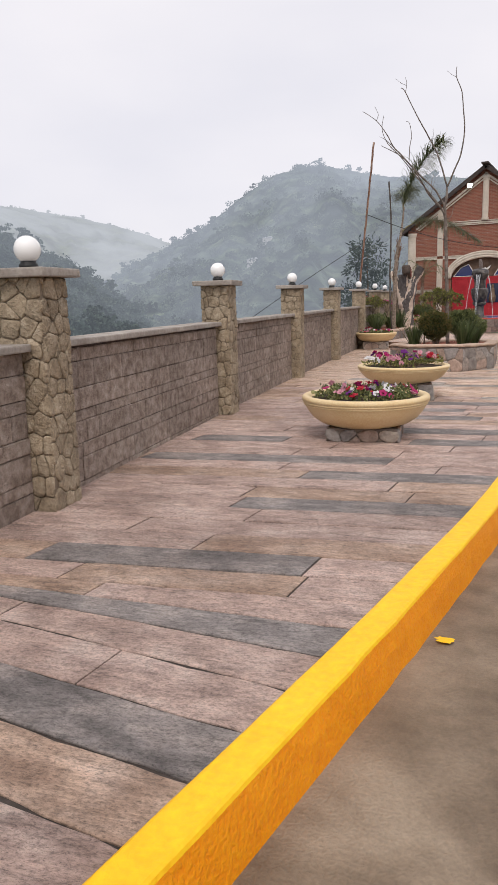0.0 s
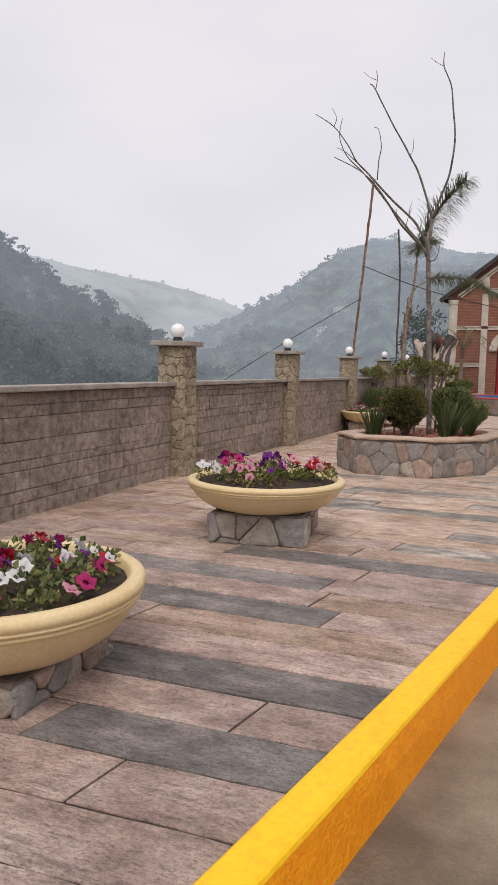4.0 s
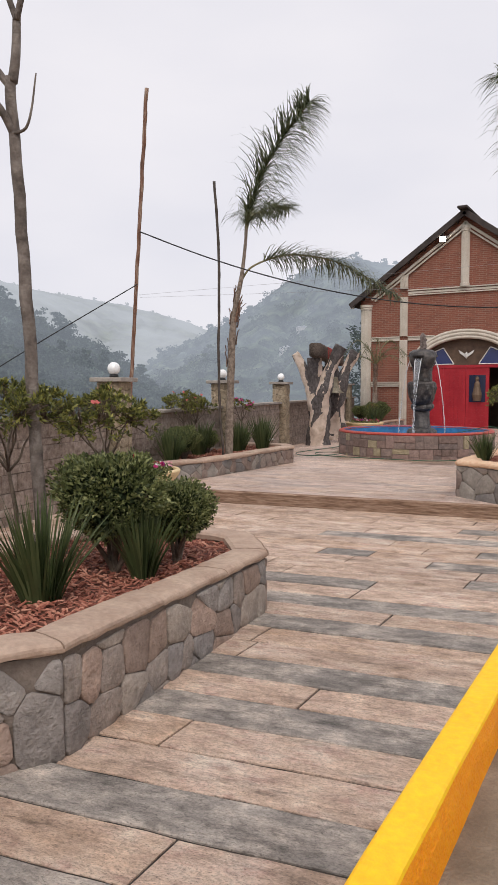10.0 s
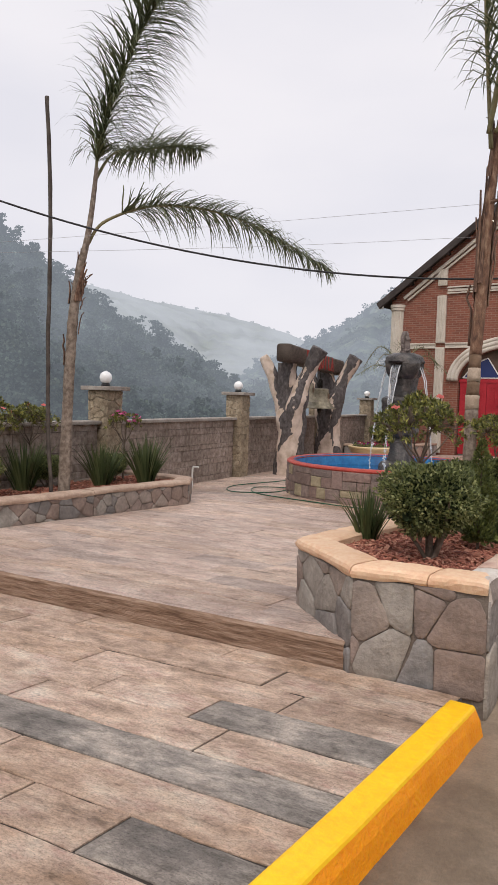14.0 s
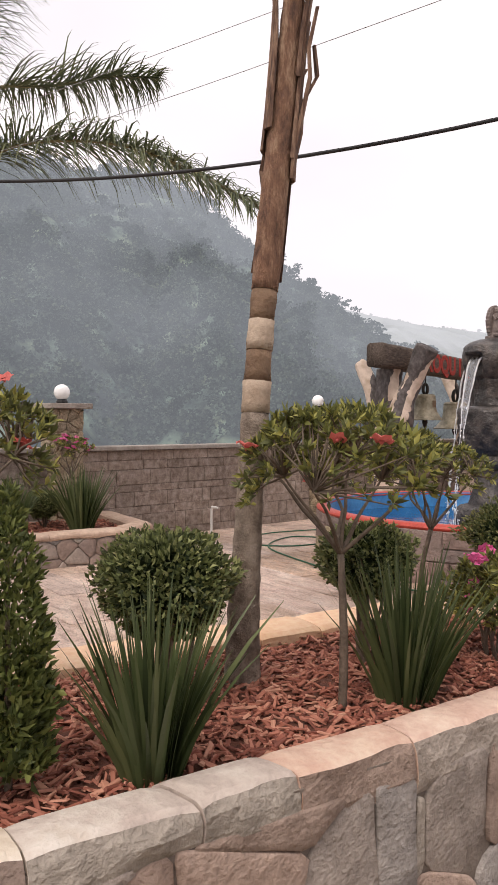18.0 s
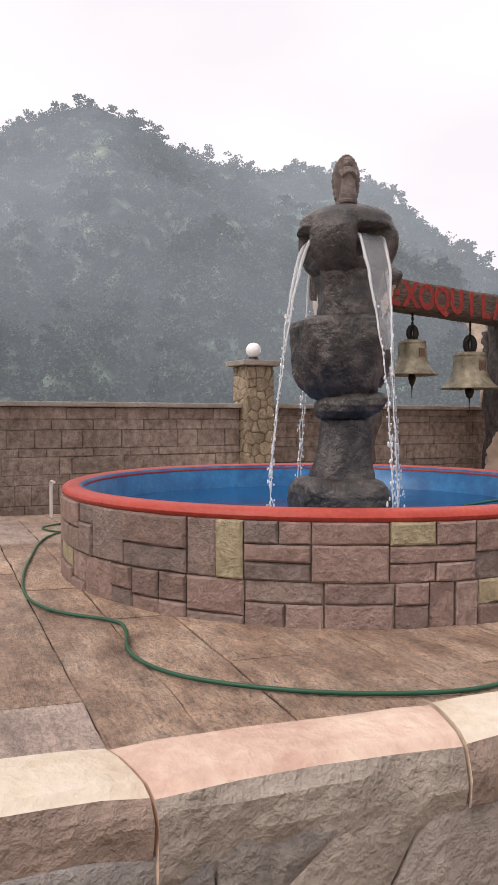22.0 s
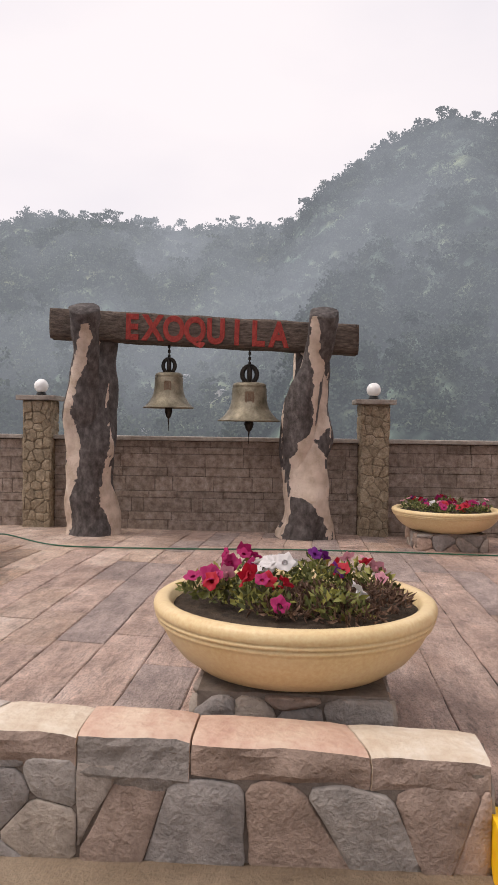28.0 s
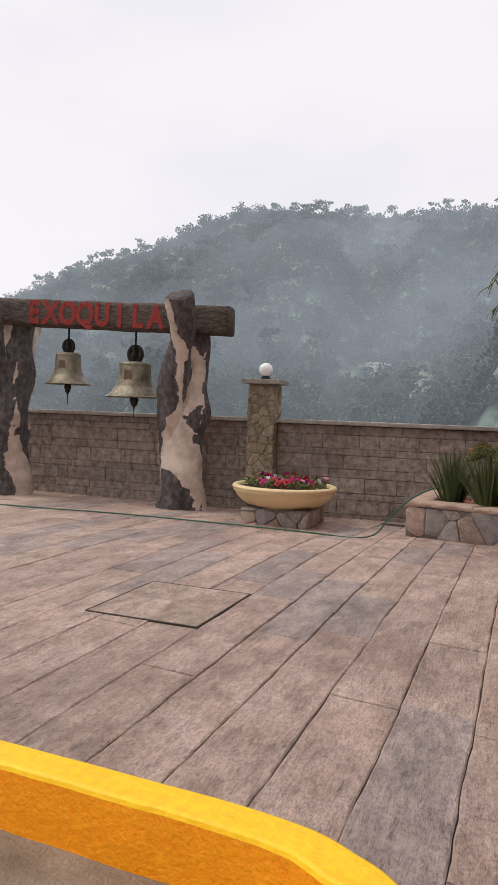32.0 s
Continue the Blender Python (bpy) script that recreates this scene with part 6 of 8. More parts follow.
def bell(c, r, h, label, crown, seed):
    """A bronze bell with crown loops, chain and clapper."""
    th = thing("bell", label, "bell", "bells under the beam")
    k = r / 0.41
    prof = [(0.0001, 1.0), (0.42, 1.0), (0.50, 0.975), (0.53, 0.93), (0.535, 0.9), (0.52, 0.88), (0.545, 0.84), (0.545, 0.7), (0.56, 0.52), (0.595, 0.40), (0.635, 0.32), (0.645, 0.29), (0.68, 0.26), (0.79, 0.13), (0.86, 0.085), (0.87, 0.065), (0.96, 0.02), (1.0, 0.0), (0.96, -0.02), (0.84, 0.03), (0.62, 0.3), (0.48, 0.7), (0.0001, 0.92)]
    bm = bmesh.new()
    lathe(bm, [(a * r, b * h) for a, b in prof], 44, c, closed=False)
    part("bell_body", bm, M_bronze, th, "weathered bronze bell body", True)
    bm = bmesh.new()
    for a, w in ((1.8, 1.0), (0.23, 0.55)):
        d = Vector((math.cos(a), math.sin(a), 0)) * w
        pts = [Vector(c) + Vector((0, 0, h)) + d * (0.095 * k * math.sin(t)) * 1.0 + Vector((0, 0, crown * (1 - math.cos(t)) / 2 * 0.95)) for t in [math.pi * i / 8 for i in range(9)]]
        tube(bm, pts, 0.032 * k, 8)
        tube(bm, [Vector(c) + Vector((0, 0, h)) - d * (0.095 * k * math.sin(t)) + Vector((0, 0, crown * (1 - math.cos(t)) / 2 * 0.95)) for t in [math.pi * i / 8 for i in range(9)]], 0.032 * k, 8)
    part("crown", bm, M_iron, th, "dark forged crown loops", True)
    bm = bmesh.new()
    top = 2.84
    z = c[2] + h + crown - 0.03
    n = max(1, int((top - z) / 0.035) + 1)
    for i in range(n):
        bmesh.ops.create_cone(bm, segments=8, radius1=0.02, radius2=0.02, depth=0.045, matrix=Matrix.Translation((c[0], c[1], z + 0.034 * i + 0.02)) @ Matrix.Rotation(math.pi / 2 * (i % 2), 4, "Z") @ Matrix.Diagonal((1, 0.4, 1, 1)))
    part("chain", bm, M_iron, th)
    bm = bmesh.new()
    lathe(bm, [(0.012, 0.5 * h), (0.016, 0.1 * h), (0.055 * k, 0.0), (0.062 * k, -0.05), (0.04 * k, -0.12), (0.012, -0.15), (0.006, -0.24), (0.004, -0.32)], 12, c)
    part("clapper", bm, M_iron, th, smooth=True)
    bm = bmesh.new()
    for dy, dz, w, hh in ((0, 0.72, 0.1, 0.03), (0, 0.63, 0.05, 0.09), (-0.045, 0.6, 0.025, 0.13), (0.045, 0.6, 0.025, 0.13), (0, 0.52, 0.1, 0.025)):
        rr = 0.552 * r
        m = Matrix.Translation((c[0], c[1], c[2] + dz * h)) @ Matrix.Rotation(math.atan2(GN.y, GN.x), 4, "Z")
        box(bm, (rr, dy * k, 0), (0.014, w * k, hh * k), m=m)
    part("relief", bm, M_relief, th, "reddish cast relief")


M_relief = surface("reddish_bronze_relief", [(0.15, 0.10, 0.065), (0.21, 0.145, 0.10)], 0.6, 20.0, 0.3, 80.0, metal=0.4)
bell((*(GATE + GU * -0.42).xy, 1.975), 0.352, 0.475, "smaller weathered bronze bell hanging from the beam", 0.2, 1)
bell((*(GATE + GU * 0.68).xy, 1.81), 0.435, 0.52, "larger weathered bronze bell hanging from the beam", 0.24, 2)


# ---- bowl planters ----
def petunia(col_name, cols):
    me = bpy.data.meshes.new("flower")
    vs, fs = [(0, 0, -0.02)], []
    for ring, (r, z) in enumerate(((0.012, 0.0), (0.03, 0.012), (0.042, 0.008))):
        for i in range(15):
            a = 2 * math.pi * i / 15
            wave = 1 + (0.14 * math.cos(5 * a) if ring == 2 else 0)
            vs.append((r * wave * math.cos(a), r * wave * math.sin(a), z + 0.004 * math.cos(5 * a + 1) * ring))
    for i in range(15):
        j = (i + 1) % 15
        fs.append((0, 1 + i, 1 + j))
        for k in (0, 1):
            fs.append((1 + 15 * k + i, 1 + 15 * k + j, 16 + 15 * k + j, 16 + 15 * k + i))
    me.from_pydata(vs, [], fs)
    me.polygons.foreach_set("use_smooth", [True] * len(me.polygons))
    me.materials.append(leafy("petals_" + col_name, cols, 0.55, 0.3))
    return me


PETALS = [petunia("magenta", [(0.42, 0.015, 0.11), (0.50, 0.03, 0.17)]), petunia("red", [(0.48, 0.012, 0.025), (0.55, 0.02, 0.05)]), petunia("white", [(0.78, 0.75, 0.74), (0.85, 0.82, 0.82)]),
          petunia("purple", [(0.12, 0.012, 0.17), (0.2, 0.02, 0.24)]), petunia("pink", [(0.68, 0.22, 0.32), (0.75, 0.4, 0.46)])]
CORAL = petunia("coral", [(0.62, 0.10, 0.09), (0.70, 0.2, 0.17)])


def bowl_planter(x, y, zf, r, ped_w, ped_h, turn, rim_h, seed, weights, full=1.0, clumps=None):
    """A cream bowl on a stone block, with petunias growing in it."""
    rng = random.Random(seed)
    ped = thing("stone_pedestal", "low square pedestal of dark field stones", "pedestal", "bowl planters", pose(x, y, zf, 0, 0, turn))
    bm = bmesh.new()
    box(bm, (0, 0, ped_h / 2 - 0.01), (ped_w - 0.04, ped_w - 0.04, ped_h + 0.02))
    part("core", bm, M_field_joint, ped)
    for k in range(4):
        a = math.pi / 2 * k
        o, d = Vector((math.cos(a), math.sin(a), 0)), Vector((-math.sin(a), math.cos(a), 0))
        stone_face("stone", cells(ped_w, ped_h, 0.24, seed * 7 + k), lambda u, v, o=o, d=d: (o * (ped_w / 2 - 0.02) + d * (u - ped_w / 2) + Vector((0, 0, v - 0.01)), o), 0.03, 0.005, M_field, ped, seed + k, 0.016)
    th = thing("bowl_planter", "wide shallow cream concrete bowl with a ridged rim", "planter", "bowl planters", pose(x, y, zf, 0, 0, rng.uniform(0, 90)))
    H = rim_h - ped_h
    b = ped_h - 0.015
    prof = [(0.0001, 0), (0.42, 0.0), (0.55, 0.03), (0.70, 0.13), (0.82, 0.30), (0.90, 0.50), (0.945, 0.66), (0.955, 0.70), (0.972, 0.715), (0.972, 0.75), (0.962, 0.765), (0.985, 0.78), (0.99, 0.815), (0.978, 0.83), (0.995, 0.85), (1.0, 0.91), (0.99, 0.965), (0.965, 1.0), (0.91, 1.0), (0.885, 0.97), (0.87, 0.86), (0.85, 0.8), (0.8, 0.78)]
    bm = bmesh.new()
    lathe(bm, [(p * r, b + q * H) for p, q in prof], 72, closed=False)
    part("bowl", bm, M_bowl, th, smooth=True)
    bm = bmesh.new()
    rings = []
    for rr in (0.0001, 0.25, 0.5, 0.7, 0.87):
        rings.append([bm.verts.new((rr * r * math.cos(a), rr * r * math.sin(a), b + H * 0.84 + 0.05 * (1 - rr) + 0.02 * noise.noise((rr * 5 * math.cos(a), rr * 5 * math.sin(a), seed)))) for a in [2 * math.pi * i / 36 for i in range(36)]])
    for p, q in zip(rings, rings[1:]):
        for i in range(36):
            j = (i + 1) % 36
            bm.faces.new((p[i], p[j], q[j], q[i]))
    part("soil", bm, M_soil, th, "dark potting soil", True)
    fl = thing("petunias", "petunias in magenta, red, white and purple growing in a bowl", "flowers", "bowl planters", pose(x, y, zf + b + H * 0.86, 0, 0, 0 if clumps else seed * 37 % 360))
    g = np.random.default_rng(seed)
    if clumps:
        for cx, cy, cr, ch, leaves, kinds in clumps:
            c = np.array((cx, cy)) * r
            q, a = cr * r * np.sqrt(g.random(leaves)), g.random(leaves) * 2 * math.pi
            P = np.stack([c[0] + q * np.cos(a), c[1] + q * np.sin(a), 0.03 + ch * g.random(leaves) ** 0.7 * (1 - 0.6 * (q / (cr * r)) ** 2)], axis=1)
            W = np.stack([np.cos(a) * 0.6, np.sin(a) * 0.6, np.full(leaves, 0.6)], axis=1) + g.normal(size=(leaves, 3)) * 0.4
            leaf_mesh("foliage", P, W, 0.046, M_leaf_azalea if kinds else M_palm_husk, fl, 0.5 if kinds else 0.22, seed)
            for kind in kinds:
                a, q = rng.uniform(0, 6.283), cr * r * math.sqrt(rng.random())
                ob = new("flower", PETALS[kind])
                ob.parent = fl
                turn_to = Euler((radians(rng.uniform(20, 75)), 0, a + math.pi / 2 + rng.uniform(-0.6, 0.6))).to_matrix().to_4x4()
                ob.matrix_basis = Matrix.Translation((c[0] + q * math.cos(a), c[1] + q * math.sin(a), 0.055 + ch * rng.uniform(0.55, 1.05))) @ turn_to @ Matrix.Scale(rng.uniform(0.8, 1.2), 4)
        return
    n = int(1500 * full)
    rad = r * 0.80 * np.sqrt(g.random(n))
    ang = g.random(n) * 2 * math.pi
    lump = np.array([0.5 + 0.8 * noise.noise((q * math.cos(a) * 4.5, q * math.sin(a) * 4.5, seed)) for q, a in zip(rad, ang)])
    keep = lump > 0.25
    rad, ang, lump = rad[keep], ang[keep], lump[keep]
    hz = 0.015 + 0.14 * np.clip(lump, 0, 1.2) * g.random(len(rad)) ** 0.6
    P = np.stack([rad * np.cos(ang), rad * np.sin(ang), hz], axis=1)
    W = np.stack([np.cos(ang) * 0.4, np.sin(ang) * 0.4, np.full(len(rad), 0.5)], axis=1) + g.normal(size=(len(rad), 3)) * 0.4
    leaf_mesh("foliage", P, W, 0.048, M_leaf, fl, 0.6, seed)
    for k in range(int(46 * full)):
        i = int(g.integers(0, len(rad)))
        me = PETALS[rng.choices(range(5), weights)[0]]
        ob = new("flower", me)
        ob.parent = fl
        s = rng.uniform(0.75, 1.25)
        z = 0.05 + 0.13 * min(1.1, float(lump[i])) * rng.uniform(0.7, 1.05)
        tilt = rng.uniform(15, 75)
        ob.matrix_basis = Matrix.Translation((P[i][0], P[i][1], z)) @ Euler((radians(tilt), 0, float(ang[i]) + math.pi / 2 + rng.uniform(-0.8, 0.8))).to_matrix().to_4x4() @ Matrix.Scale(s, 4)


bowl_planter(-2.50, 6.30, low_z(-2.4, 6.3), 0.75, 0.84, 0.15, 12, 0.52, 21, (5, 6, 5, 2, 3))
bowl_planter(-2.93, 9.72, low_z(-2.8, 9.7), 0.735, 0.86, 0.27, 19, 0.56, 22, (6, 3, 4, 5, 5), 1.0, [
    (-0.58, -0.42, 0.20, 0.13, 90, [2] * 7), (-0.50, -0.02, 0.22, 0.16, 130, [0] * 6 + [3, 3, 0]), (-0.16, -0.32, 0.22, 0.13, 130, [4] * 6 + [0, 4]),
    (-0.08, 0.22, 0.22, 0.19, 150, [3] * 8), (0.18, -0.14, 0.18, 0.13, 130, [3, 3, 3, 4]), (0.22, 0.20, 0.18, 0.17, 130, [0, 1, 4, 4, 4]), (0.42, 0.12, 0.16, 0.11, 100, [1, 0]),
    (0.58, 0.34, 0.22, 0.15, 190, [1, 1, 1, 4, 4, 4, 1]), (0.1, -0.45, 0.35, 0.05, 160, []), (0.05, -0.4, 0.3, 0.06, 160, [4]), (-0.3, 0.45, 0.25, 0.1, 110, [0, 3, 4])])
bowl_planter(-3.12, 36.73, high_z(-3.1, 36.2), 0.69, 0.88, 0.265, 8, 0.625, 23, (6, 4, 4, 1, 4), 0.85, [
    (0.10, -0.62, 0.19, 0.12, 120, [0] * 7), (-0.32, -0.46, 0.22, 0.15, 150, [0] * 8), (0.26, -0.42, 0.16, 0.12, 110, [0, 1, 0, 4, 4]), (-0.12, -0.16, 0.22, 0.15, 170, [2] * 13),
    (0.42, -0.14, 0.18, 0.13, 150, [1] * 5 + [0]), (-0.52, 0.06, 0.16, 0.17, 90, [3, 3]), (-0.22, 0.16, 0.22, 0.14, 210, [3]), (-0.46, 0.42, 0.2, 0.14, 140, [4, 1, 4, 1]),
    (-0.26, 0.56, 0.16, 0.12, 90, [4, 4, 1]), (0.42, 0.34, 0.2, 0.12, 190, [2]), (0.14, 0.2, 0.3, 0.08, 420, []), (0.08, 0.56, 0.26, 0.09, 420, []), (0.42, 0.02, 0.24, 0.05, 220, []), (0.42, 0.4, 0.25, 0.06, 260, []), (0.52, -0.02, 0.08, 0.05, 20, [0])])
bowl_planter(-9.13, 37.81, high_z(-8.9, 37.7), 0.68, 0.86, 0.22, 8, 0.51, 24, (6, 5, 2, 1, 3))
bowl_planter(-6.98, 21.85, low_z(-7, 21.8), 0.68, 0.8, 0.26, 15, 0.56, 25, (2, 3, 6, 1, 5))


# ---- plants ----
# near-black inner leaves: the shade inside a shrub put into the colour
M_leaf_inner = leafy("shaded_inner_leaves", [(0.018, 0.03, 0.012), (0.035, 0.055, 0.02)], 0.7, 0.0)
def shell(n, seed, squash=(1, 1, 1), inner=0.75, lumps=0.0):
    g = np.random.default_rng(seed)
    d = g.normal(size=(n, 3))
    d /= np.linalg.norm(d, axis=1, keepdims=True)
    r = inner + (1 - inner) * g.random((n, 1)) ** 0.5
    if lumps:
        r *= 1 + lumps * np.array([[noise.noise((q[0] * 2.3 + seed, q[1] * 2.3, q[2] * 2.3)) + 0.4 * noise.noise((q[0] * 6, q[1] * 6 + seed, q[2] * 6))] for q in d])
    return d * r * np.array(squash), d


def stems(bm, base, tops, r0, seed, kinks=3):
    rng = random.Random(seed)
    for t in tops:
        a, b = Vector(base), Vector(t)
        pts = [a + (b - a) * (i / kinks) + Vector((rng.uniform(-1, 1), rng.uniform(-1, 1), 0)) * 0.05 * (b - a).length * (0 < i < kinks) for i in range(kinks + 1)]
        pts = glide(pts, 3)
        tube(bm, pts, [r0 * (1 - 0.65 * i / len(pts)) for i in range(len(pts))], 6)


def ball_shrub(name, label, r, h, stem, mat, seed, count=3600, leaf=0.036, squash=0.95, lumps=0.14, group="shrubs in the planters"):
    """A clipped round shrub on short stems; the base lies at the origin."""
    th = thing(name, label, "shrub", group)
    rng = random.Random(seed)
    for k in range(7):
        bm = bmesh.new()
        stems(bm, (0.02 * math.cos(k), 0.02 * math.sin(k), -0.05), [(rng.uniform(-0.6, 0.6) * r, rng.uniform(-0.6, 0.6) * r, h - r * rng.uniform(-0.2, 0.5))], stem, seed + k)
        part("stem", bm, M_twig, th, smooth=True)
    P, W = shell(count, seed, (r, r, r * squash), 0.66, lumps)
    low_part = np.clip(-P[:, 2] / (r * squash), 0, 1)
    P[:, :2] *= (1 - 0.3 * low_part)[:, None]
    P[:, 2] += h
    W[:, 2] += 0.25
    leaf_mesh("foliage", P, W, leaf, mat, th, 0.55, seed)
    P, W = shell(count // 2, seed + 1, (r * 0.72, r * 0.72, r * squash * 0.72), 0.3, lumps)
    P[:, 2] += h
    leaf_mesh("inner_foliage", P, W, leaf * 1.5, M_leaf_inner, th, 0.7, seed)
    return th


def rosettes(name, centres, out, size, mat, parent, seed, each=9):
    """Whorls of narrow leaves at twig ends."""
    g = np.random.default_rng(seed)
    n = len(centres)
    a = (np.tile(np.arange(each), n) + np.repeat(g.random(n), each)) * (2.4 + 0.2 * g.random(n * each))
    W = np.repeat(np.asarray(out, float), each, axis=0)
    W /= np.linalg.norm(W, axis=1, keepdims=True) + 1e-9
    side = np.cross(W, np.array((0.3, 0.5, 0.81)))
    side /= np.linalg.norm(side, axis=1, keepdims=True) + 1e-9
    other = np.cross(W, side)
    tilt = g.uniform(0.25, 1.25, (n * each, 1))
    D = W * np.cos(tilt) + (side * np.cos(a)[:, None] + other * np.sin(a)[:, None]) * np.sin(tilt)
    P = np.repeat(np.asarray(centres, float), each, axis=0) - W * g.uniform(0, 0.03, (n * each, 1))
    return leaf_mesh(name, P, D * 2.2, size, mat, parent, 0.36, seed, fold=0.1)


def flat_azalea(name, label, stem_h, r, thick, seed, mat, count=2600, flowers=None, group="clipped azaleas", n_flowers=0):
    """A flat-topped azalea: one stem, a fan of bare limbs, and whorls of leaves in a broken crown."""
    th = thing(name, label, "shrub", group)
    rng = random.Random(seed)
    bm = bmesh.new()
    fork = Vector((rng.uniform(-0.04, 0.04), rng.uniform(-0.04, 0.04), stem_h * 0.6))
    tube(bm, glide([(0, 0, -0.05), (0.02, -0.01, stem_h * 0.3), fork], 4), [0.019, 0.018, 0.0175, 0.017, 0.0165, 0.016, 0.016, 0.015, 0.015], 8, 0.2, seed)
    part("stem", bm, M_twig, th, smooth=True)
    limbs = []
    for k in range(7):
        a = 2 * math.pi * (k + rng.uniform(-0.3, 0.3)) / 7
        q = r * rng.uniform(0.5, 0.8) if k else 0.05
        limbs.append(Vector((q * math.cos(a), q * math.sin(a), stem_h + thick * rng.uniform(-0.42, -0.2) * (1 if k else 0.3))))
        bm = bmesh.new()
        stems(bm, fork, [limbs[-1]], 0.0105, seed + k, 4)
        part("limb", bm, M_twig, th, smooth=True)
    tips, ways = [], []
    bm = bmesh.new()
    whorls = max(40, count // 24)
    while len(tips) < whorls:
        a, q = rng.uniform(0, 6.283), math.sqrt(rng.random())
        edge = r * (1 + 0.2 * noise.noise((math.cos(a) * 1.6, math.sin(a) * 1.6, seed)))
        x, y = q * edge * math.cos(a), q * edge * math.sin(a)
        lump = noise.noise((x * 5 + seed, y * 5, 0.5))
        if lump < -0.32:
            continue
        top = stem_h + thick * (0.5 - 0.55 * q ** 2.2 + 0.28 * lump)
        under = rng.random() < 0.38
        z = top - thick * (rng.uniform(0.2, 0.6) if under else rng.uniform(0, 0.12))
        p = Vector((x, y, z))
        tips.append(p)
        ways.append(Vector((math.cos(a) * q * 0.7, math.sin(a) * q * 0.7, 0.75)) if not under else Vector((math.cos(a) * 0.9, math.sin(a) * 0.9, 0.25)))
        if rng.random() < 0.6:
            near_limb = min(limbs, key=lambda b: (b - p).length)
            mid = near_limb.lerp(p, 0.5) + Vector((rng.uniform(-1, 1), rng.uniform(-1, 1), 0)) * 0.02
            tube(bm, [near_limb, mid, p - Vector((0, 0, 0.01))], [0.005, 0.004, 0.002], 5)
    tagged(part("twigs", bm, M_twig, th, smooth=True), kind="stuff")
    rosettes("foliage", tips, ways, 0.044, mat, th, seed, 11)
    for k in range(n_flowers):
        i = rng.randrange(len(tips))
        ob = new("flower", flowers)
        ob.parent = th
        ob.matrix_basis = Matrix.Translation(tips[i] + ways[i] * 0.035) @ Euler((rng.uniform(-0.7, 0.7), rng.uniform(-0.7, 0.7), 0)).to_matrix().to_4x4() @ Matrix.Scale(rng.uniform(0.7, 1.0), 4)
    return th


def bushy_azalea(name, label, r, h, seed, mat, flowers, n_flowers):
    """A loose azalea bush: many thin stems from the ground, whorls of leaves over a half dome, flowers on top."""
    th = thing(name, label, "shrub", "clipped azaleas")
    rng = random.Random(seed)
    for k in range(14):
        a = 2 * math.pi * k / 14 + rng.uniform(-0.2, 0.2)
        q = r * rng.uniform(0.25, 0.85)
        bm = bmesh.new()
        stems(bm, (0.035 * math.cos(a), 0.035 * math.sin(a), -0.05), [(q * math.cos(a), q * math.sin(a), h * rng.uniform(0.5, 0.85))], 0.009, seed + k, 4)
        part("stem", bm, M_twig, th, smooth=True)
    tips, ways = [], []
    for k in range(330):
        u, a = rng.uniform(0.02, 1.0), rng.uniform(0, 6.283)
        q = math.sqrt(1 - u * u)
        f = rng.uniform(0.62, 1.0) * (1 + 0.22 * noise.noise((q * math.cos(a) * 2.4, q * math.sin(a) * 2.4, u * 2.4 + seed)))
        tips.append(Vector((r * q * f * math.cos(a), r * q * f * math.sin(a), h * (0.36 + 0.62 * u * f))))
        ways.append(Vector((q * math.cos(a), q * math.sin(a), u + 0.35)))
    rosettes("foliage", tips, ways, 0.042, mat, th, seed, 12)
    high = [i for i in range(len(tips)) if tips[i].z > h * 0.78 and tips[i].length > 0.1]
    for k in range(n_flowers):
        i = rng.choice(high[:7]) if k < n_flowers * 0.75 else rng.randrange(len(tips))
        ob = new("flower", flowers)
        ob.parent = th
        ob.matrix_basis = Matrix.Translation(tips[i] + ways[i] * 0.03 + Vector((rng.uniform(-1, 1), rng.uniform(-1, 1), rng.uniform(0, 0.5))) * 0.05) @ Euler((rng.uniform(-0.9, 0.9), rng.uniform(-0.9, 0.9), 0)).to_matrix().to_4x4() @ Matrix.Scale(rng.uniform(0.5, 0.75), 4)
    return th


def iris_clump(h, spread, n, seed):
    """A clump of stiff sword leaves."""
    th = thing("iris_clump", "clump of stiff dark green sword-shaped leaves", "plant", "iris clumps")
    rng = random.Random(seed)
    vs, fs = [], []
    for k in range(n):
        a, q = rng.uniform(0, 6.283), spread * rng.random() ** 0.7
        lean = q / spread * rng.uniform(0.15, 0.62)
        H, w = h * rng.uniform(0.55, 1.08), rng.uniform(0.008, 0.0155)
        d, s = Vector((math.cos(a), math.sin(a), 0)), Vector((-math.sin(a + 0.6), math.cos(a + 0.6), 0))
        o = len(vs)
        root = d * q * 0.45
        for i in range(5):
            t = i / 4
            p = root + d * (lean * H * (0.7 * t + 0.5 * t * t)) + Vector((0, 0, H * t * (1 - 0.2 * lean * t) - 0.02))
            ww = w * (0.75 + 0.5 * t - 1.2 * t * t) + 0.0006
            vs += [p - s * ww, p + s * ww]
        for i in range(4):
            fs.append((o + 2 * i, o + 2 * i + 1, o + 2 * i + 3, o + 2 * i + 2))
        if k % 4 == 0:
            put_mesh("blade", vs[o:], [tuple(q - o for q in f) for f in fs[-4:]], M_blade, th)
            del vs[o:], fs[-4:]
    tagged(put_mesh("foliage", vs, fs, M_blade, th), kind="stuff")
    return th


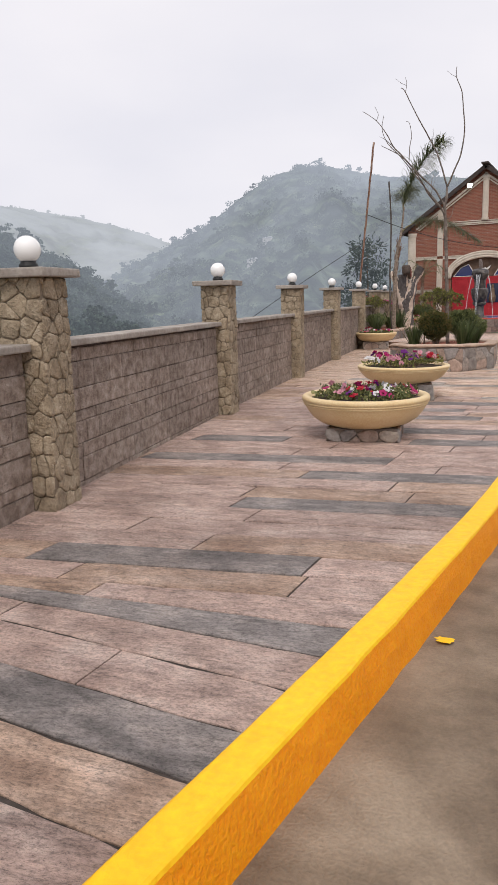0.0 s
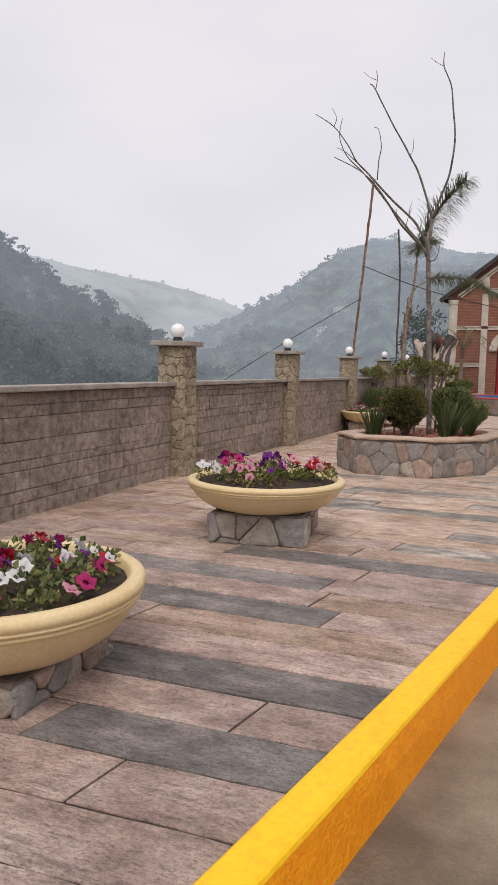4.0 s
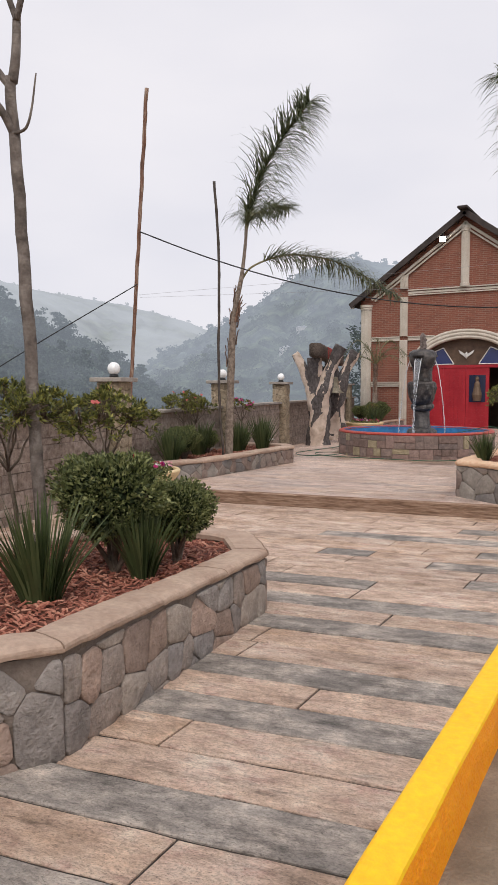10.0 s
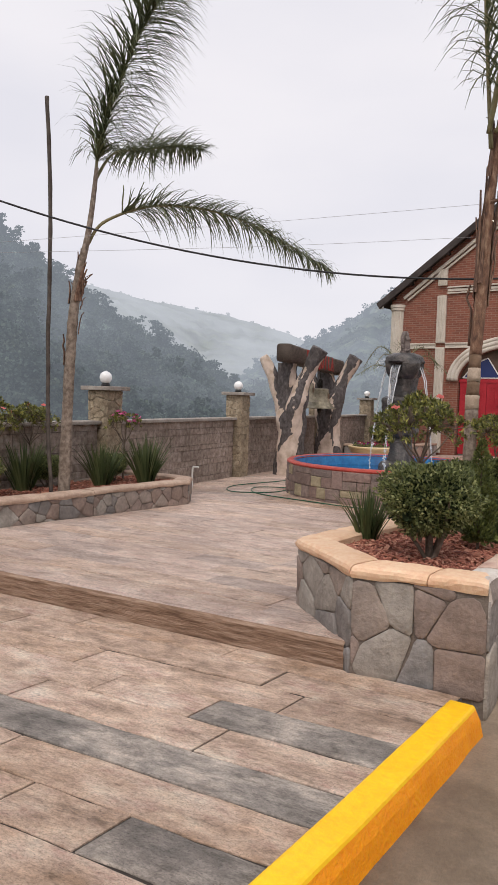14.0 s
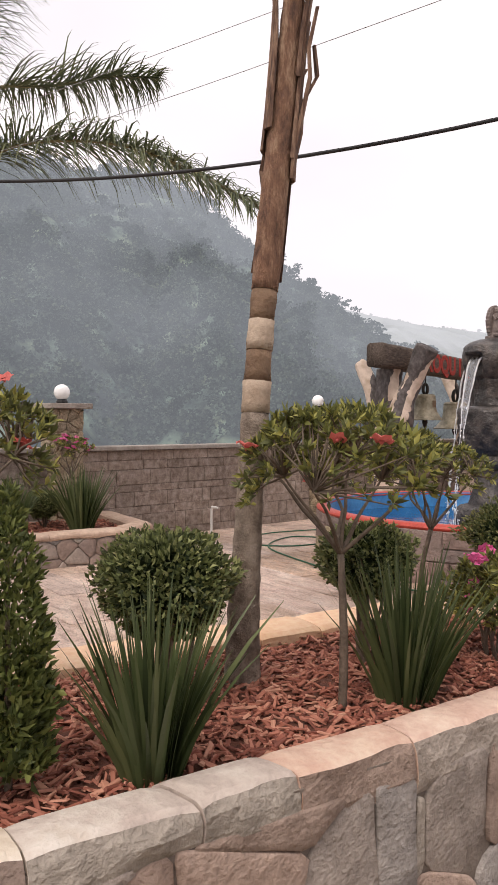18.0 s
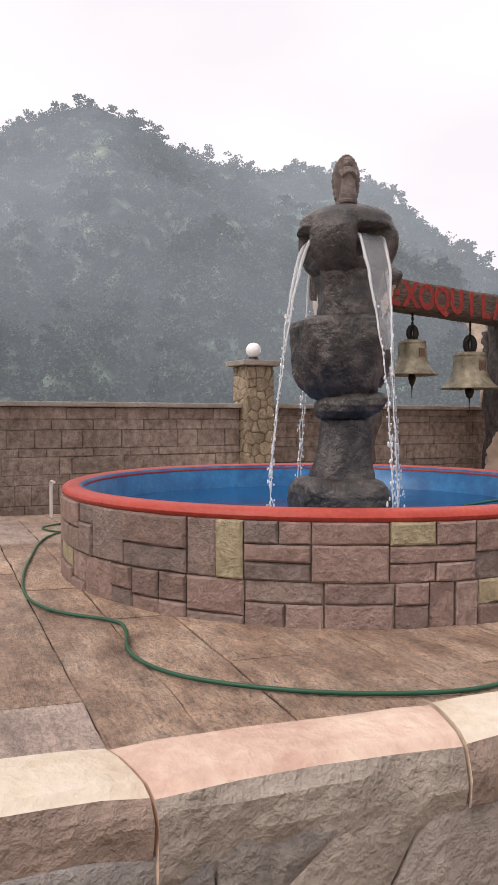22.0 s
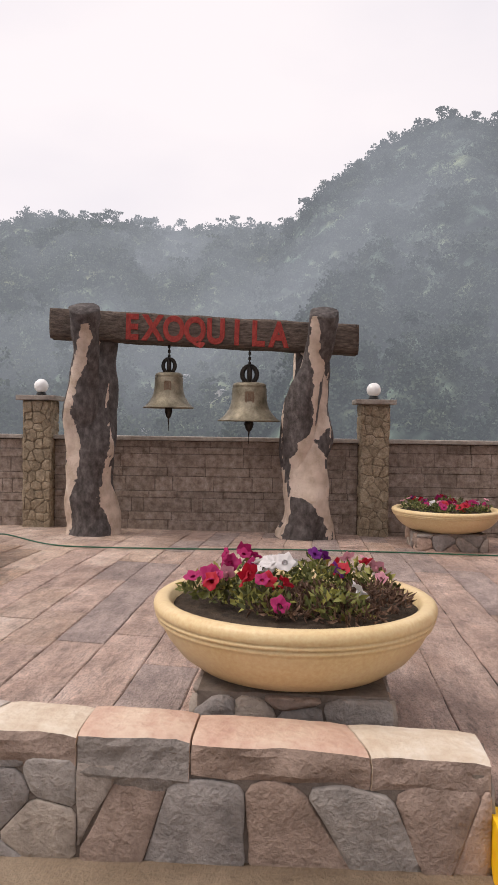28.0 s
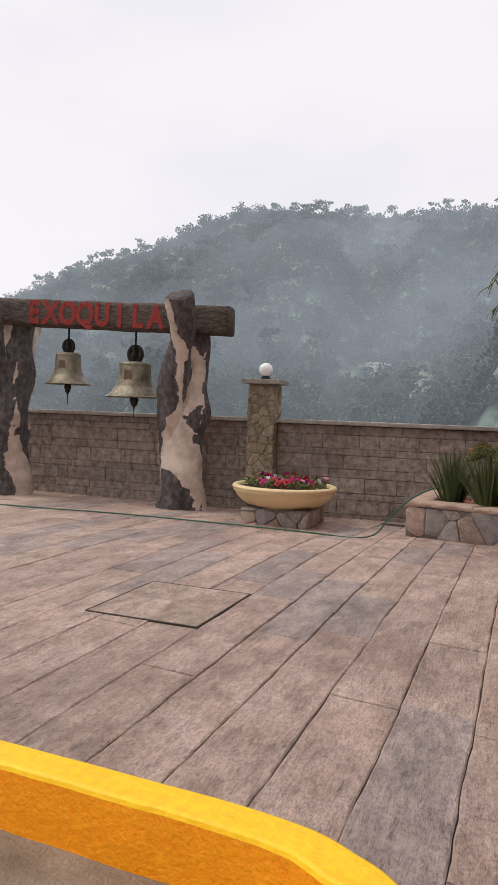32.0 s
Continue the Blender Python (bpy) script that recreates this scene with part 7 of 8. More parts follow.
def cone_shrub(h, r, seed):
    th = thing("cone_conifer", "small bright green cone-shaped conifer", "shrub")
    g = np.random.default_rng(seed)
    n = 3600
    t = 1 - g.random(n) ** 0.75 * 0.98
    ang = g.random(n) * 6.283
    rr = r * (0.62 + 0.75 * t - 1.3 * t ** 2.2) * (0.45 + 0.6 * g.random(n) ** 0.4) * (1 + 0.28 * np.sin(ang * 3 + t * 17) * np.cos(ang * 2 - t * 9))
    P = np.stack([rr * np.cos(ang), rr * np.sin(ang), 0.05 + t * h], axis=1)
    W = np.stack([np.cos(ang) * 0.6, np.sin(ang) * 0.6, np.full(n, 0.9)], axis=1)
    bm = bmesh.new()
    tube(bm, [(0, 0, -0.05), (0, 0, h * 0.8)], [0.014, 0.005], 6)
    part("stem", bm, M_twig, th)
    leaf_mesh("foliage", P, W, 0.045, M_leaf_conifer, th, 0.4, seed)
    return th


def at(ob, x, y, z, turn=0.0, s=1.0):
    ob.matrix_basis = pose(x, y, z, 0, 0, turn)
    ob.scale = (s, s, s)
    return ob


def again(ob, x, y, z, turn, s=1.0, label=""):
    m = copy_thing(ob, pose(x, y, z, 0, 0, turn))
    m.scale = (s, s, s)
    if label:
        m["label"] = label
    return m


ZI, ZS, ZC = 0.67, T3 - 0.08, T4 - 0.08


def zg(y):
    return cope_z(y) - 0.07


M_leaf_rust = leafy("rust_tipped_leaves", [(0.03, 0.045, 0.014), (0.06, 0.085, 0.025), (0.10, 0.11, 0.03), (0.19, 0.12, 0.04), (0.22, 0.18, 0.055)])
# roadside planter
box_a = at(ball_shrub("boxwood_ball", "clipped dark green boxwood ball on a short stem", 0.375, 0.47, 0.02, M_leaf_box, 31, 9000, 0.03, 0.76, 0.3), -1.45, 23.93, zg(24.0))
at(ball_shrub("boxwood_ball", "small clipped boxwood ball raised on thin stems", 0.285, 0.49, 0.016, M_leaf_box, 36, 6000, 0.028, 0.78, 0.24), -1.80, 25.45, zg(25.5))
at(ball_shrub("boxwood_ball", "smallest clipped boxwood ball, high on its stems", 0.235, 0.5, 0.014, M_leaf_box, 37, 4200, 0.027, 0.78, 0.22), -1.82, 26.52, zg(26.5))
at(cone_shrub(0.88, 0.15, 5), -1.35, 24.72, zg(24.7))
red_azalea = at(flat_azalea("flat_azalea", "flat-topped azalea on bare stems with a few red flowers", 1.10, 0.40, 0.36, 41, M_leaf_azalea, 6600, CORAL, n_flowers=5), -1.81, 24.58, zg(24.6))
at(flat_azalea("flat_azalea", "broad flat-topped azalea on a forked stem with coral flowers", 1.05, 0.46, 0.34, 47, M_leaf_azalea, 7600, CORAL, n_flowers=6), -1.40, 26.04, zg(26))
olive_azalea = at(flat_azalea("flat_azalea", "flat-topped azalea on bare stems with yellow-green shoots", 1.16, 0.39, 0.34, 43, M_leaf_azalea, 7000), -2.05, 27.13, zg(27.1), 250, 0.84)
M_pink_petal = petunia("azalea_pink", [(0.72, 0.10, 0.32), (0.80, 0.2, 0.42)])
pink = at(bushy_azalea("pink_azalea", "bushy azalea with clusters of pink flowers", 0.30, 0.56, 33, M_leaf_azalea, M_pink_petal, 30), -1.54, 27.14, zg(27.1))
at(ball_shrub("open_shrub", "open twiggy shrub with small olive leaves and bare stems", 0.31, 0.53, 0.013, M_leaf, 34, 5600, 0.025, 0.62, 0.34), -1.88, 27.70, zg(27.7))
iris = at(iris_clump(0.62, 0.2, 200, 51), -1.24, 25.14, zg(25.1))
iris_b = at(iris_clump(0.66, 0.22, 200, 52), -1.34, 26.32, zg(26.3))
again(iris_b, -1.64, 28.1, zg(28.1), 80, 0.88)
again(iris, -2.22, 24.42, zg(24.4), 140, 0.8)

# island planter
at(ball_shrub("rusty_shrub", "dense round shrub with rust-tinted leaf tips", 0.37, 0.50, 0.018, M_leaf_rust, 35, 7500, 0.031, 0.95, 0.26), -3.66, 15.42, ZI)
again(box_a, -3.30, 16.86, ZI, 40, 1.12)
again(box_a, -3.06, 17.32, ZI, 110, 0.8)
again(iris, -4.08, 15.20, ZI, 20, 1.0)
again(iris_b, -3.10, 15.95, ZI, 200, 1.02)
again(iris, -2.97, 16.78, ZI, 60, 0.85)
again(olive_azalea, -3.85, 16.45, ZI, 30, 1.02)
again(red_azalea, -3.75, 17.35, ZI, 45, 1.02)
at(flat_azalea("low_azalea", "low side-spreading azalea with red-tinted leaves", 0.62, 0.26, 0.2, 44, M_leaf_azalea, 1300, CORAL, n_flowers=3), -4.05, 16.0, ZI)

# wall planter
again(iris, -7.85, 24.95, ZS, 10, 1.22)
again(iris_b, -7.65, 26.2, ZS, 50, 1.05)
again(iris_b, -7.52, 27.0, ZS, 90, 1.18)
again(box_a, -7.9, 26.65, ZS, 10, 0.62)
again(box_a, -7.95, 25.4, ZS, 10, 0.66)
again(red_azalea, -7.92, 24.5, ZS, 95, 1.0)
again(red_azalea, -8.1, 25.25, ZS, 15, 0.95)
at(flat_azalea("pink_flat_azalea", "small flat azalea topped with pink flowers", 0.98, 0.3, 0.24, 46, M_leaf_azalea, 2000, M_pink_petal, n_flowers=18), -8.1, 27.05, ZS)
again(box_a, -7.62, 24.05, ZS, 75, 0.86)
again(iris, -7.5, 23.5, ZS, 75, 1.12)

# corner planter
again(iris_b, -9.65, 39.85, ZC, 0, 1.1)
again(iris_b, -9.5, 40.3, ZC, 130, 1.05)
again(red_azalea, -9.7, 40.25, ZC, 30, 0.62)
again(box_a, -9.8, 41.4, ZC, 60, 1.05)
again(box_a, -10.4, 40.8, ZC, 30, 0.9)
again(box_a, -10.2, 42.1, ZC, 10, 1.1)


# ---- palms, bare tree, stakes ----
def frond(bm_r, pts, n, leaflet, droop, seed, r0=0.022, start=0.15, wind=0.0, reach=0.75, bushy=0.3):
    """A feather leaf: the rachis goes into bm_r, the leaflets come back as vertices and faces."""
    rng = random.Random(seed)
    line = glide(pts, 10)
    tube(bm_r, line, [r0 * (1 - 0.8 * i / len(line)) + 0.002 for i in range(len(line))], 6)
    vs, fs = [], []
    for k in range(n):
        t = start + (1 - start) * (k + rng.random()) / n
        f = t * (len(line) - 1)
        i = min(int(f), len(line) - 2)
        p = line[i].lerp(line[i + 1], f - i)
        d = (line[i + 1] - line[i]).normalized()
        side = d.cross(Vector((0, 0, 1)))
        if side.length < 0.2:
            side = d.cross(Vector((0.6, 0.8, 0)))
        side.normalize()
        up = side.cross(d).normalized()
        s = 1 if k % 2 else -1
        L = leaflet * (0.55 + 0.6 * math.sin(math.pi * min(1, t * 0.9 + 0.1))) * rng.uniform(0.7, 1.15)
        blow = Vector((0.88, 0.47, 0)) * wind
        way = (blow + side * s * reach * rng.uniform(0.65, 1.3) + d * rng.uniform(0.25, 0.8) + up * rng.uniform(-bushy, bushy + 0.15)).normalized()
        w = 0.0095 * rng.uniform(0.7, 1.2)
        o = len(vs)
        acc = Vector(p)
        cur = way.copy()
        wide = cur.cross(Vector((0, 0, 1)))
        if wide.length < 0.1:
            wide = side.copy()
        wide.normalize()
        for j in range(5):
            ww = w * (1 - (j / 4) ** 2) + 0.0008
            vs += [acc - wide * ww, acc + wide * ww]
            acc = acc + cur * (L / 4)
            cur = (cur + blow * 0.3 + Vector((rng.uniform(-0.1, 0.1), rng.uniform(-0.1, 0.1), -droop * (0.35 + 0.4 * j) * rng.uniform(0.6, 1.4)))).normalized()
        for j in range(4):
            fs.append((o + 2 * j, o + 2 * j + 1, o + 2 * j + 3, o + 2 * j + 2))
    return vs, fs


def palm(name, label, trunk, radii, husk, leaves, seed, bands=((0.0, 1.0, None),)):
    th = thing(name, label, "palm tree", "palms")
    bm = bmesh.new()
    line = glide(trunk, 20)
    n = len(line)
    rr = []
    for i in range(n):
        t = i / (n - 1) * (len(radii) - 1)
        k = min(int(t), len(radii) - 2)
        rr.append((radii[k] + (radii[k + 1] - radii[k]) * (t - k)) * (1 + 0.06 * (i % 4 == 0)))
    bm.free()
    for k, (f0, f1, mat) in enumerate(bands):
        i0, i1 = int(f0 * (n - 1)), int(f1 * (n - 1))
        bm = bmesh.new()
        swell = 1.0 + (0.05 * (k % 2) if len(bands) > 1 else 0.0)
        tube(bm, line[i0:i1 + 1], [q * swell for q in rr[i0:i1 + 1]], 16, 0.14, seed)
        part("trunk" if mat is None or i1 - i0 > 6 else "trunk_ring", bm, mat or M_palm_bark, th, smooth=True)
    rng = random.Random(seed)
    for k in range(husk[0]):
        f = rng.uniform(husk[1], husk[2])
        i = int(f * (n - 1))
        a = rng.uniform(0, 6.283)
        o = Vector((math.cos(a), math.sin(a), 0))
        s = Vector((-math.sin(a), math.cos(a), 0))
        L = rng.uniform(0.18, 0.5)
        w = rng.uniform(0.018, 0.042)
        vs, fs = [], []
        for j in range(6):
            t = j / 5
            q = min(n - 1, i + int(t * L / max(0.01, (line[1] - line[0]).length)))
            p = line[q] + o * (rr[q] + 0.012 + (0.05 * t ** 3 if rng.random() < 0.8 else 0.12 * t * t))
            ww = w * (1 - 0.75 * t)
            vs += [p - s * ww, p + s * ww, p + s * ww * 0.6 + o * 0.014, p - s * ww * 0.6 + o * 0.014]
        for j in range(5):
            for q in range(4):
                r = (q + 1) % 4
                fs.append((4 * j + q, 4 * j + r, 4 * j + 4 + r, 4 * j + 4 + q))
        fs += [(3, 2, 1, 0), (20, 21, 22, 23)]
        put_mesh("husk", vs, fs, M_palm_husk, th)
    for k, (pts, cnt, leaflet, droop) in enumerate(leaves):
        bmr = bmesh.new()
        vs, fs = frond(bmr, pts, cnt, leaflet, droop, seed * 10 + k, wind=0.2 if name == "wall_palm" and k == 0 else 0.0, start=(0.1, 0.3, 0.27)[k] if name == "wall_palm" else 0.15, bushy=(0.75, 0.6, 0.35)[k] if name == "wall_palm" else 0.3)
        r = part("rachis", bmr, M_rachis, th, smooth=True)
        tagged(put_mesh("leaf_blade", vs, fs, M_palm_leaf, r), kind="stuff")
    return th


# palm in the wall planter: one tall leaf, one short, one long and hanging
palm("wall_palm", "slender young palm with a leaning trunk and three ragged leaves",
     [(-7.31, 25.2, 0.6), (-7.28, 25.22, 1.86), (-7.25, 25.26, 2.96), (-7.19, 25.31, 3.63), (-7.1, 25.39, 4.22), (-7.03, 25.45, 5.06)], [0.088, 0.072, 0.068, 0.055, 0.04, 0.026], (16, 0.2, 0.62),
     [([(-7.06, 25.45, 4.95), (-7.01, 25.48, 5.38), (-6.8, 25.52, 5.93), (-6.42, 25.52, 6.55), (-5.98, 25.5, 6.98), (-5.62, 25.3, 7.18)], 760, 0.78, 0.62),
      ([(-7.06, 25.45, 4.9), (-7.2, 25.9, 5.4), (-7.37, 26.61, 5.68), (-7.33, 27.3, 5.93), (-7.24, 27.82, 6.0)], 420, 0.55, 0.42),
      ([(-7.15, 25.42, 4.05), (-6.95, 25.55, 4.36), (-6.43, 26.0, 4.6), (-5.87, 26.66, 4.58), (-5.32, 27.14, 4.32), (-4.7, 27.62, 3.88)], 520, 0.66, 0.5)], 3)
# palm in the roadside planter
roadside = palm("roadside_palm", "palm with shaggy brown husk on a ringed grey trunk",
     [(-1.87, 25.85, 0.74), (-1.88, 25.88, 1.4), (-1.9, 25.95, 2.3), (-1.9, 26.05, 3.2), (-1.89, 26.14, 4.1), (-1.85, 26.22, 4.9)], [0.082, 0.066, 0.06, 0.056, 0.046, 0.03], (15, 0.46, 0.9),
     [([(-1.88, 25.97, 4.7), (-1.75, 26.0, 5.6), (-1.5, 26.1, 6.5), (-1.1, 26.2, 7.2)], 150, 0.6, 0.3),
      ([(-1.9, 26.12, 4.6), (-1.95, 26.0, 5.6), (-2.0, 25.92, 6.4), (-2.15, 25.8, 7.0), (-2.35, 25.65, 7.1)], 200, 0.75, 0.5),
      ([(-1.88, 25.97, 4.7), (-1.6, 25.7, 5.5), (-1.2, 25.3, 6.1), (-0.7, 24.8, 6.2)], 130, 0.7, 0.4),
      ([(-1.86, 26.1, 4.75), (-1.5, 26.35, 5.3), (-0.95, 26.8, 5.6), (-0.4, 27.2, 5.2)], 130, 0.6, 0.4)], 4,
     ((0.0, 0.33, None), (0.33, 0.36, M_palm_ring), (0.36, 0.39, M_palm_brown), (0.39, 0.42, M_palm_ring), (0.42, 0.45, M_palm_brown), (0.45, 1.0, M_palm_red)))
bm = bmesh.new()
tube(bm, glide([(-1.88, 26.1, 4.06), (-1.74, 26.2, 4.1), (-1.55, 26.32, 4.02), (-1.36, 26.45, 3.86)], 6), [0.012 + 0.008 * between(abs(i - 10), 2, 9) for i in range(19)], 7, 0.2, 3.0)
stalk = part("dead_leaf_stalk", bm, M_palm_husk, roadside, "broken dry brown leaf stalk", True)
# small palm by the church
small = []
for k in range(9):
    a = 6.283 * k / 9 + 0.3
    d = Vector((math.cos(a), math.sin(a), 0))
    o = Vector((-10.05, 41.5, 2.9))
    lift = 0.9 + 0.5 * math.sin(k * 2.1)
    small.append(([o, o + d * 0.35 + Vector((0, 0, 0.55 * lift)), o + d * 0.9 + Vector((0, 0, 0.75 * lift)), o + d * 1.45 + Vector((0, 0, 0.35 * lift - 0.15))], 60, 0.42, 0.3))
palm("church_palm", "small feathery palm beside the church wall", [(-10.05, 41.5, 0.55), (-10.06, 41.5, 1.7), (-10.05, 41.5, 2.95)], [0.12, 0.1, 0.08], (10, 0.4, 0.95), small, 6)


def branch(bm, pts, r0, r1, segs=8, seed=0.0):
    line = glide(pts, 5)
    n = len(line)
    line = [p + Vector((noise.noise((p.z * 2.4, seed, 0)), noise.noise((p.z * 2.4, seed, 5)), 0)) * 0.025 * min(1, i / 4) for i, p in enumerate(line)]
    tube(bm, line, [r0 + (r1 - r0) * i / (n - 1) for i in range(n)], segs, 0.12, seed)


tree = thing("bare_tree", "young leafless tree with a thin pale trunk and long upswept branches", "tree")
TX, TY = -3.63, 16.4
TU, TN = Vector((0.901, 0.434, 0)), Vector((0.434, -0.901, 0))


def crown_point(a, b, z):
    """A place in the tree: across its crown, out of it, and up."""
    return Vector((TX, TY, 1.9 + (z - 1.9) * 0.975)) + TU * a + TN * b


bm = bmesh.new()
branch(bm, [crown_point(*p) for p in ((0.08, 0, ZI - 0.05), (0.04, 0, 1.7), (0.0, 0, 2.6), (-0.03, 0, 3.3), (-0.06, 0, 3.75), (-0.06, 0, 4.08))], 0.047, 0.034, 12, 1)
part("trunk", bm, M_bark, tree, smooth=True)
BOUGHS = [
    ([(-0.06, 0, 4.04), (-0.03, 0, 4.25), (-0.02, 0, 4.49)], 0.034, 0.027),
    ([(-0.02, 0, 4.45), (-0.09, 0, 4.66), (-0.27, 0, 5.2), (-0.43, 0, 5.5), (-0.78, 0, 6.11), (-1.05, 0, 6.62), (-1.15, 0, 6.72)], 0.022, 0.008),
    ([(-0.02, 0, 4.45), (0.1, 0.1, 4.79), (0.22, 0.3, 5.22), (0.23, 0.4, 5.74), (0.15, 0.45, 6.42), (0.01, 0.45, 6.8), (0.0, 0.45, 7.02)], 0.022, 0.006),
    ([(-0.08, 0, 4.02), (-0.2, 0.02, 4.2), (-0.36, 0.05, 4.41), (-0.77, 0.1, 4.79), (-1.12, 0.1, 5.17), (-1.34, 0.1, 5.39), (-1.47, 0.1, 5.66), (-1.73, 0.1, 5.98), (-2.05, 0.1, 6.2)], 0.025, 0.006),
    ([(-0.06, 0, 3.7), (-0.14, 0.1, 3.88), (-0.38, 0.25, 4.1), (-0.58, 0.45, 4.25), (-0.78, 0.65, 4.48), (-1.0, 0.75, 4.78), (-1.3, 0.7, 5.08), (-1.7, 0.7, 5.3)], 0.028, 0.006),
    ([(-0.19, 0.14, 3.95), (-0.42, 0.2, 4.2), (-0.62, 0.25, 4.45), (-0.9, 0.3, 4.75), (-1.2, 0.3, 5.12), (-1.5, 0.3, 5.42), (-1.62, 0.3, 5.75), (-1.6, 0.3, 6.05)], 0.02, 0.005),
    ([(-0.98, 0.2, 5.05), (-0.97, 0.2, 5.35), (-0.93, 0.2, 5.6), (-0.98, 0.2, 5.88), (-1.06, 0.2, 5.93)], 0.011, 0.004),
    ([(-1.3, 0.1, 5.35), (-1.5, 0.15, 5.52), (-1.68, 0.2, 5.6)], 0.009, 0.004),
    ([(-0.42, 0.05, 4.47), (-0.4, 0.05, 4.6), (-0.37, 0.05, 4.72)], 0.008, 0.003),
    ([(-0.5, 0.4, 4.2), (-0.47, 0.4, 4.36), (-0.4, 0.35, 4.55)], 0.008, 0.003),
    ([(-0.66, 0.5, 4.34), (-0.67, 0.5, 4.5)], 0.006, 0.003),
    ([(-0.06, 0.02, 3.7), (0.04, 0.05, 3.72), (0.1, 0.08, 3.85), (0.14, 0.1, 4.06)], 0.012, 0.005),
    ([(-1.05, 0, 6.6), (-1.02, 0, 6.8), (-1.06, 0, 6.96)], 0.008, 0.004), ([(-1.04, 0, 6.78), (-1.15, 0, 6.83), (-1.27, 0, 6.93)], 0.006, 0.003),
    ([(0.01, 0.45, 6.8), (-0.1, 0.45, 6.86), (-0.2, 0.45, 6.94)], 0.006, 0.003),
    ([(-0.43, 0, 5.5), (-0.38, 0, 5.62), (-0.38, 0, 5.78)], 0.007, 0.003),
    ([(-1.73, 0.1, 5.98), (-1.7, 0.1, 6.12), (-1.78, 0.1, 6.3)], 0.007, 0.003),
]
for k, (pts, r0, r1) in enumerate(BOUGHS):
    bm = bmesh.new()
    branch(bm, [crown_point(*p) for p in pts], r0, r1, 7, 3.0 + k)
    part("branch", bm, M_bark, tree, smooth=True)


def stake(name, label, a, b, r, mat, joints, bow=0.0):
    A, B = Vector(a), Vector(b)
    bm = bmesh.new()
    n = joints * 4
    tube(bm, [A + (B - A) * (i / n) + Vector((noise.noise((i * 0.3, r, 0)), 0, 0)) * 0.02 + Vector((bow * math.sin(6.283 * i / n), 0, 0)) for i in range(n + 1)], [r * (1.12 if i % 4 == 0 else 1.0) for i in range(n + 1)], 10)
    tagged(part(name, bm, mat, None, smooth=True), label, "pole")


stake("bamboo_pole", "tall leaning weathered bamboo pole", (-8.07, 22.95, 0.60), (-7.36, 22.72, 6.86), 0.032, M_bamboo, 16)
stake("stake", "thin dark wooden stake tied beside the palm", (-7.3, 24.98, 0.6), (-7.46, 24.95, 5.92), 0.026, M_stick, 9, -0.045)


# ---- cables, hose, pipe ----
def cable(name, label, pts, r, mat, cat="cable", steps=10):
    bm = bmesh.new()
    tube(bm, glide(pts, steps), r, 8)
    return tagged(part(name, bm, mat, None, smooth=True), label, cat)


A, B = Vector((-7.58, 22.78, 4.59)), Vector((0.93, 29.13, 4.07))
span = []
for k in range(17):
    t = k / 10
    p = A + (B - A) * t
    p.z -= 4 * 0.9 * t * (1 - t)
    span.append(p)
cable("power_cable", "black cable hung from the bamboo pole", span, 0.011, M_cable, steps=4)
cable("guy_wire", "black wire from the bamboo pole over the wall", [(-7.66, 22.8, 3.73), (-9.9, 21.3, 2.1), (-12.5, 19.6, 0.0), (-14.0, 18.6, -1.6)], 0.009, M_cable)
cable("overhead_wire", "thin wire from the bamboo pole across the road", [(-7.7, 22.87, 3.56), (-4.0, 25.41, 3.98), (0.0, 27.97, 4.44), (5.0, 31.17, 5.01), (12.4, 35.9, 5.85)], 0.0018, M_wire)
cable("overhead_wire", "thin wire from the bamboo pole across the road", [(-7.7, 22.9, 3.52), (-4.0, 25.4, 3.71), (0.0, 27.35, 3.88), (5.0, 29.78, 4.08), (12.4, 33.4, 4.38)], 0.0018, M_wire)


def on_floor(x, y, r=0.016):
    return (x, y, (high_z(x, y) if y > step_y(x) else low_z(x, y)) + r)


cable("garden_hose", "green garden hose lying round the fountain and over its rim",
      [(-4.6, 32.05, 0.76), (-4.05, 32.1, 0.88), (-3.75, 32.14, 0.955), (-3.52, 32.18, 0.95), (-3.36, 32.21, 0.82), (-3.27, 32.22, 0.55), on_floor(-3.22, 32.15), on_floor(-2.89, 31.81), on_floor(-2.66, 31.33), on_floor(-2.58, 30.99), on_floor(-2.55, 30.65), on_floor(-2.69, 30.16), on_floor(-2.99, 29.71), on_floor(-3.34, 29.53), on_floor(-3.72, 29.55), on_floor(-3.92, 29.5), on_floor(-4.22, 29.2),
       on_floor(-4.72, 29.05), on_floor(-5.72, 29.08), on_floor(-7.0, 29.3), on_floor(-7.6, 30.1), on_floor(-7.0, 30.4), on_floor(-6.9, 29.6), on_floor(-7.5, 29.2), on_floor(-8.1, 30.0), on_floor(-7.95, 31.3), on_floor(-7.85, 32.2),
       (-7.75, 32.45, 0.36), on_floor(-7.58, 33.1), on_floor(-7.5, 33.7), on_floor(-7.75, 34.9), on_floor(-8.06, 35.9), on_floor(-8.3, 37.3), on_floor(-8.42, 38.36), on_floor(-8.62, 39.12), (-8.95, 39.3, 0.5), (-9.3, 39.5, 0.72), (-9.65, 39.85, 0.9)], 0.0095, M_hose, "hose", 6)
cable("stand_pipe", "short white water pipe at the foot of the wall", [(-8.55, 29.3, 0.2), (-8.55, 29.3, 0.62), (-8.5, 29.31, 0.66), (-8.42, 29.33, 0.66)], 0.018, M_pvc, "pipe", 4)


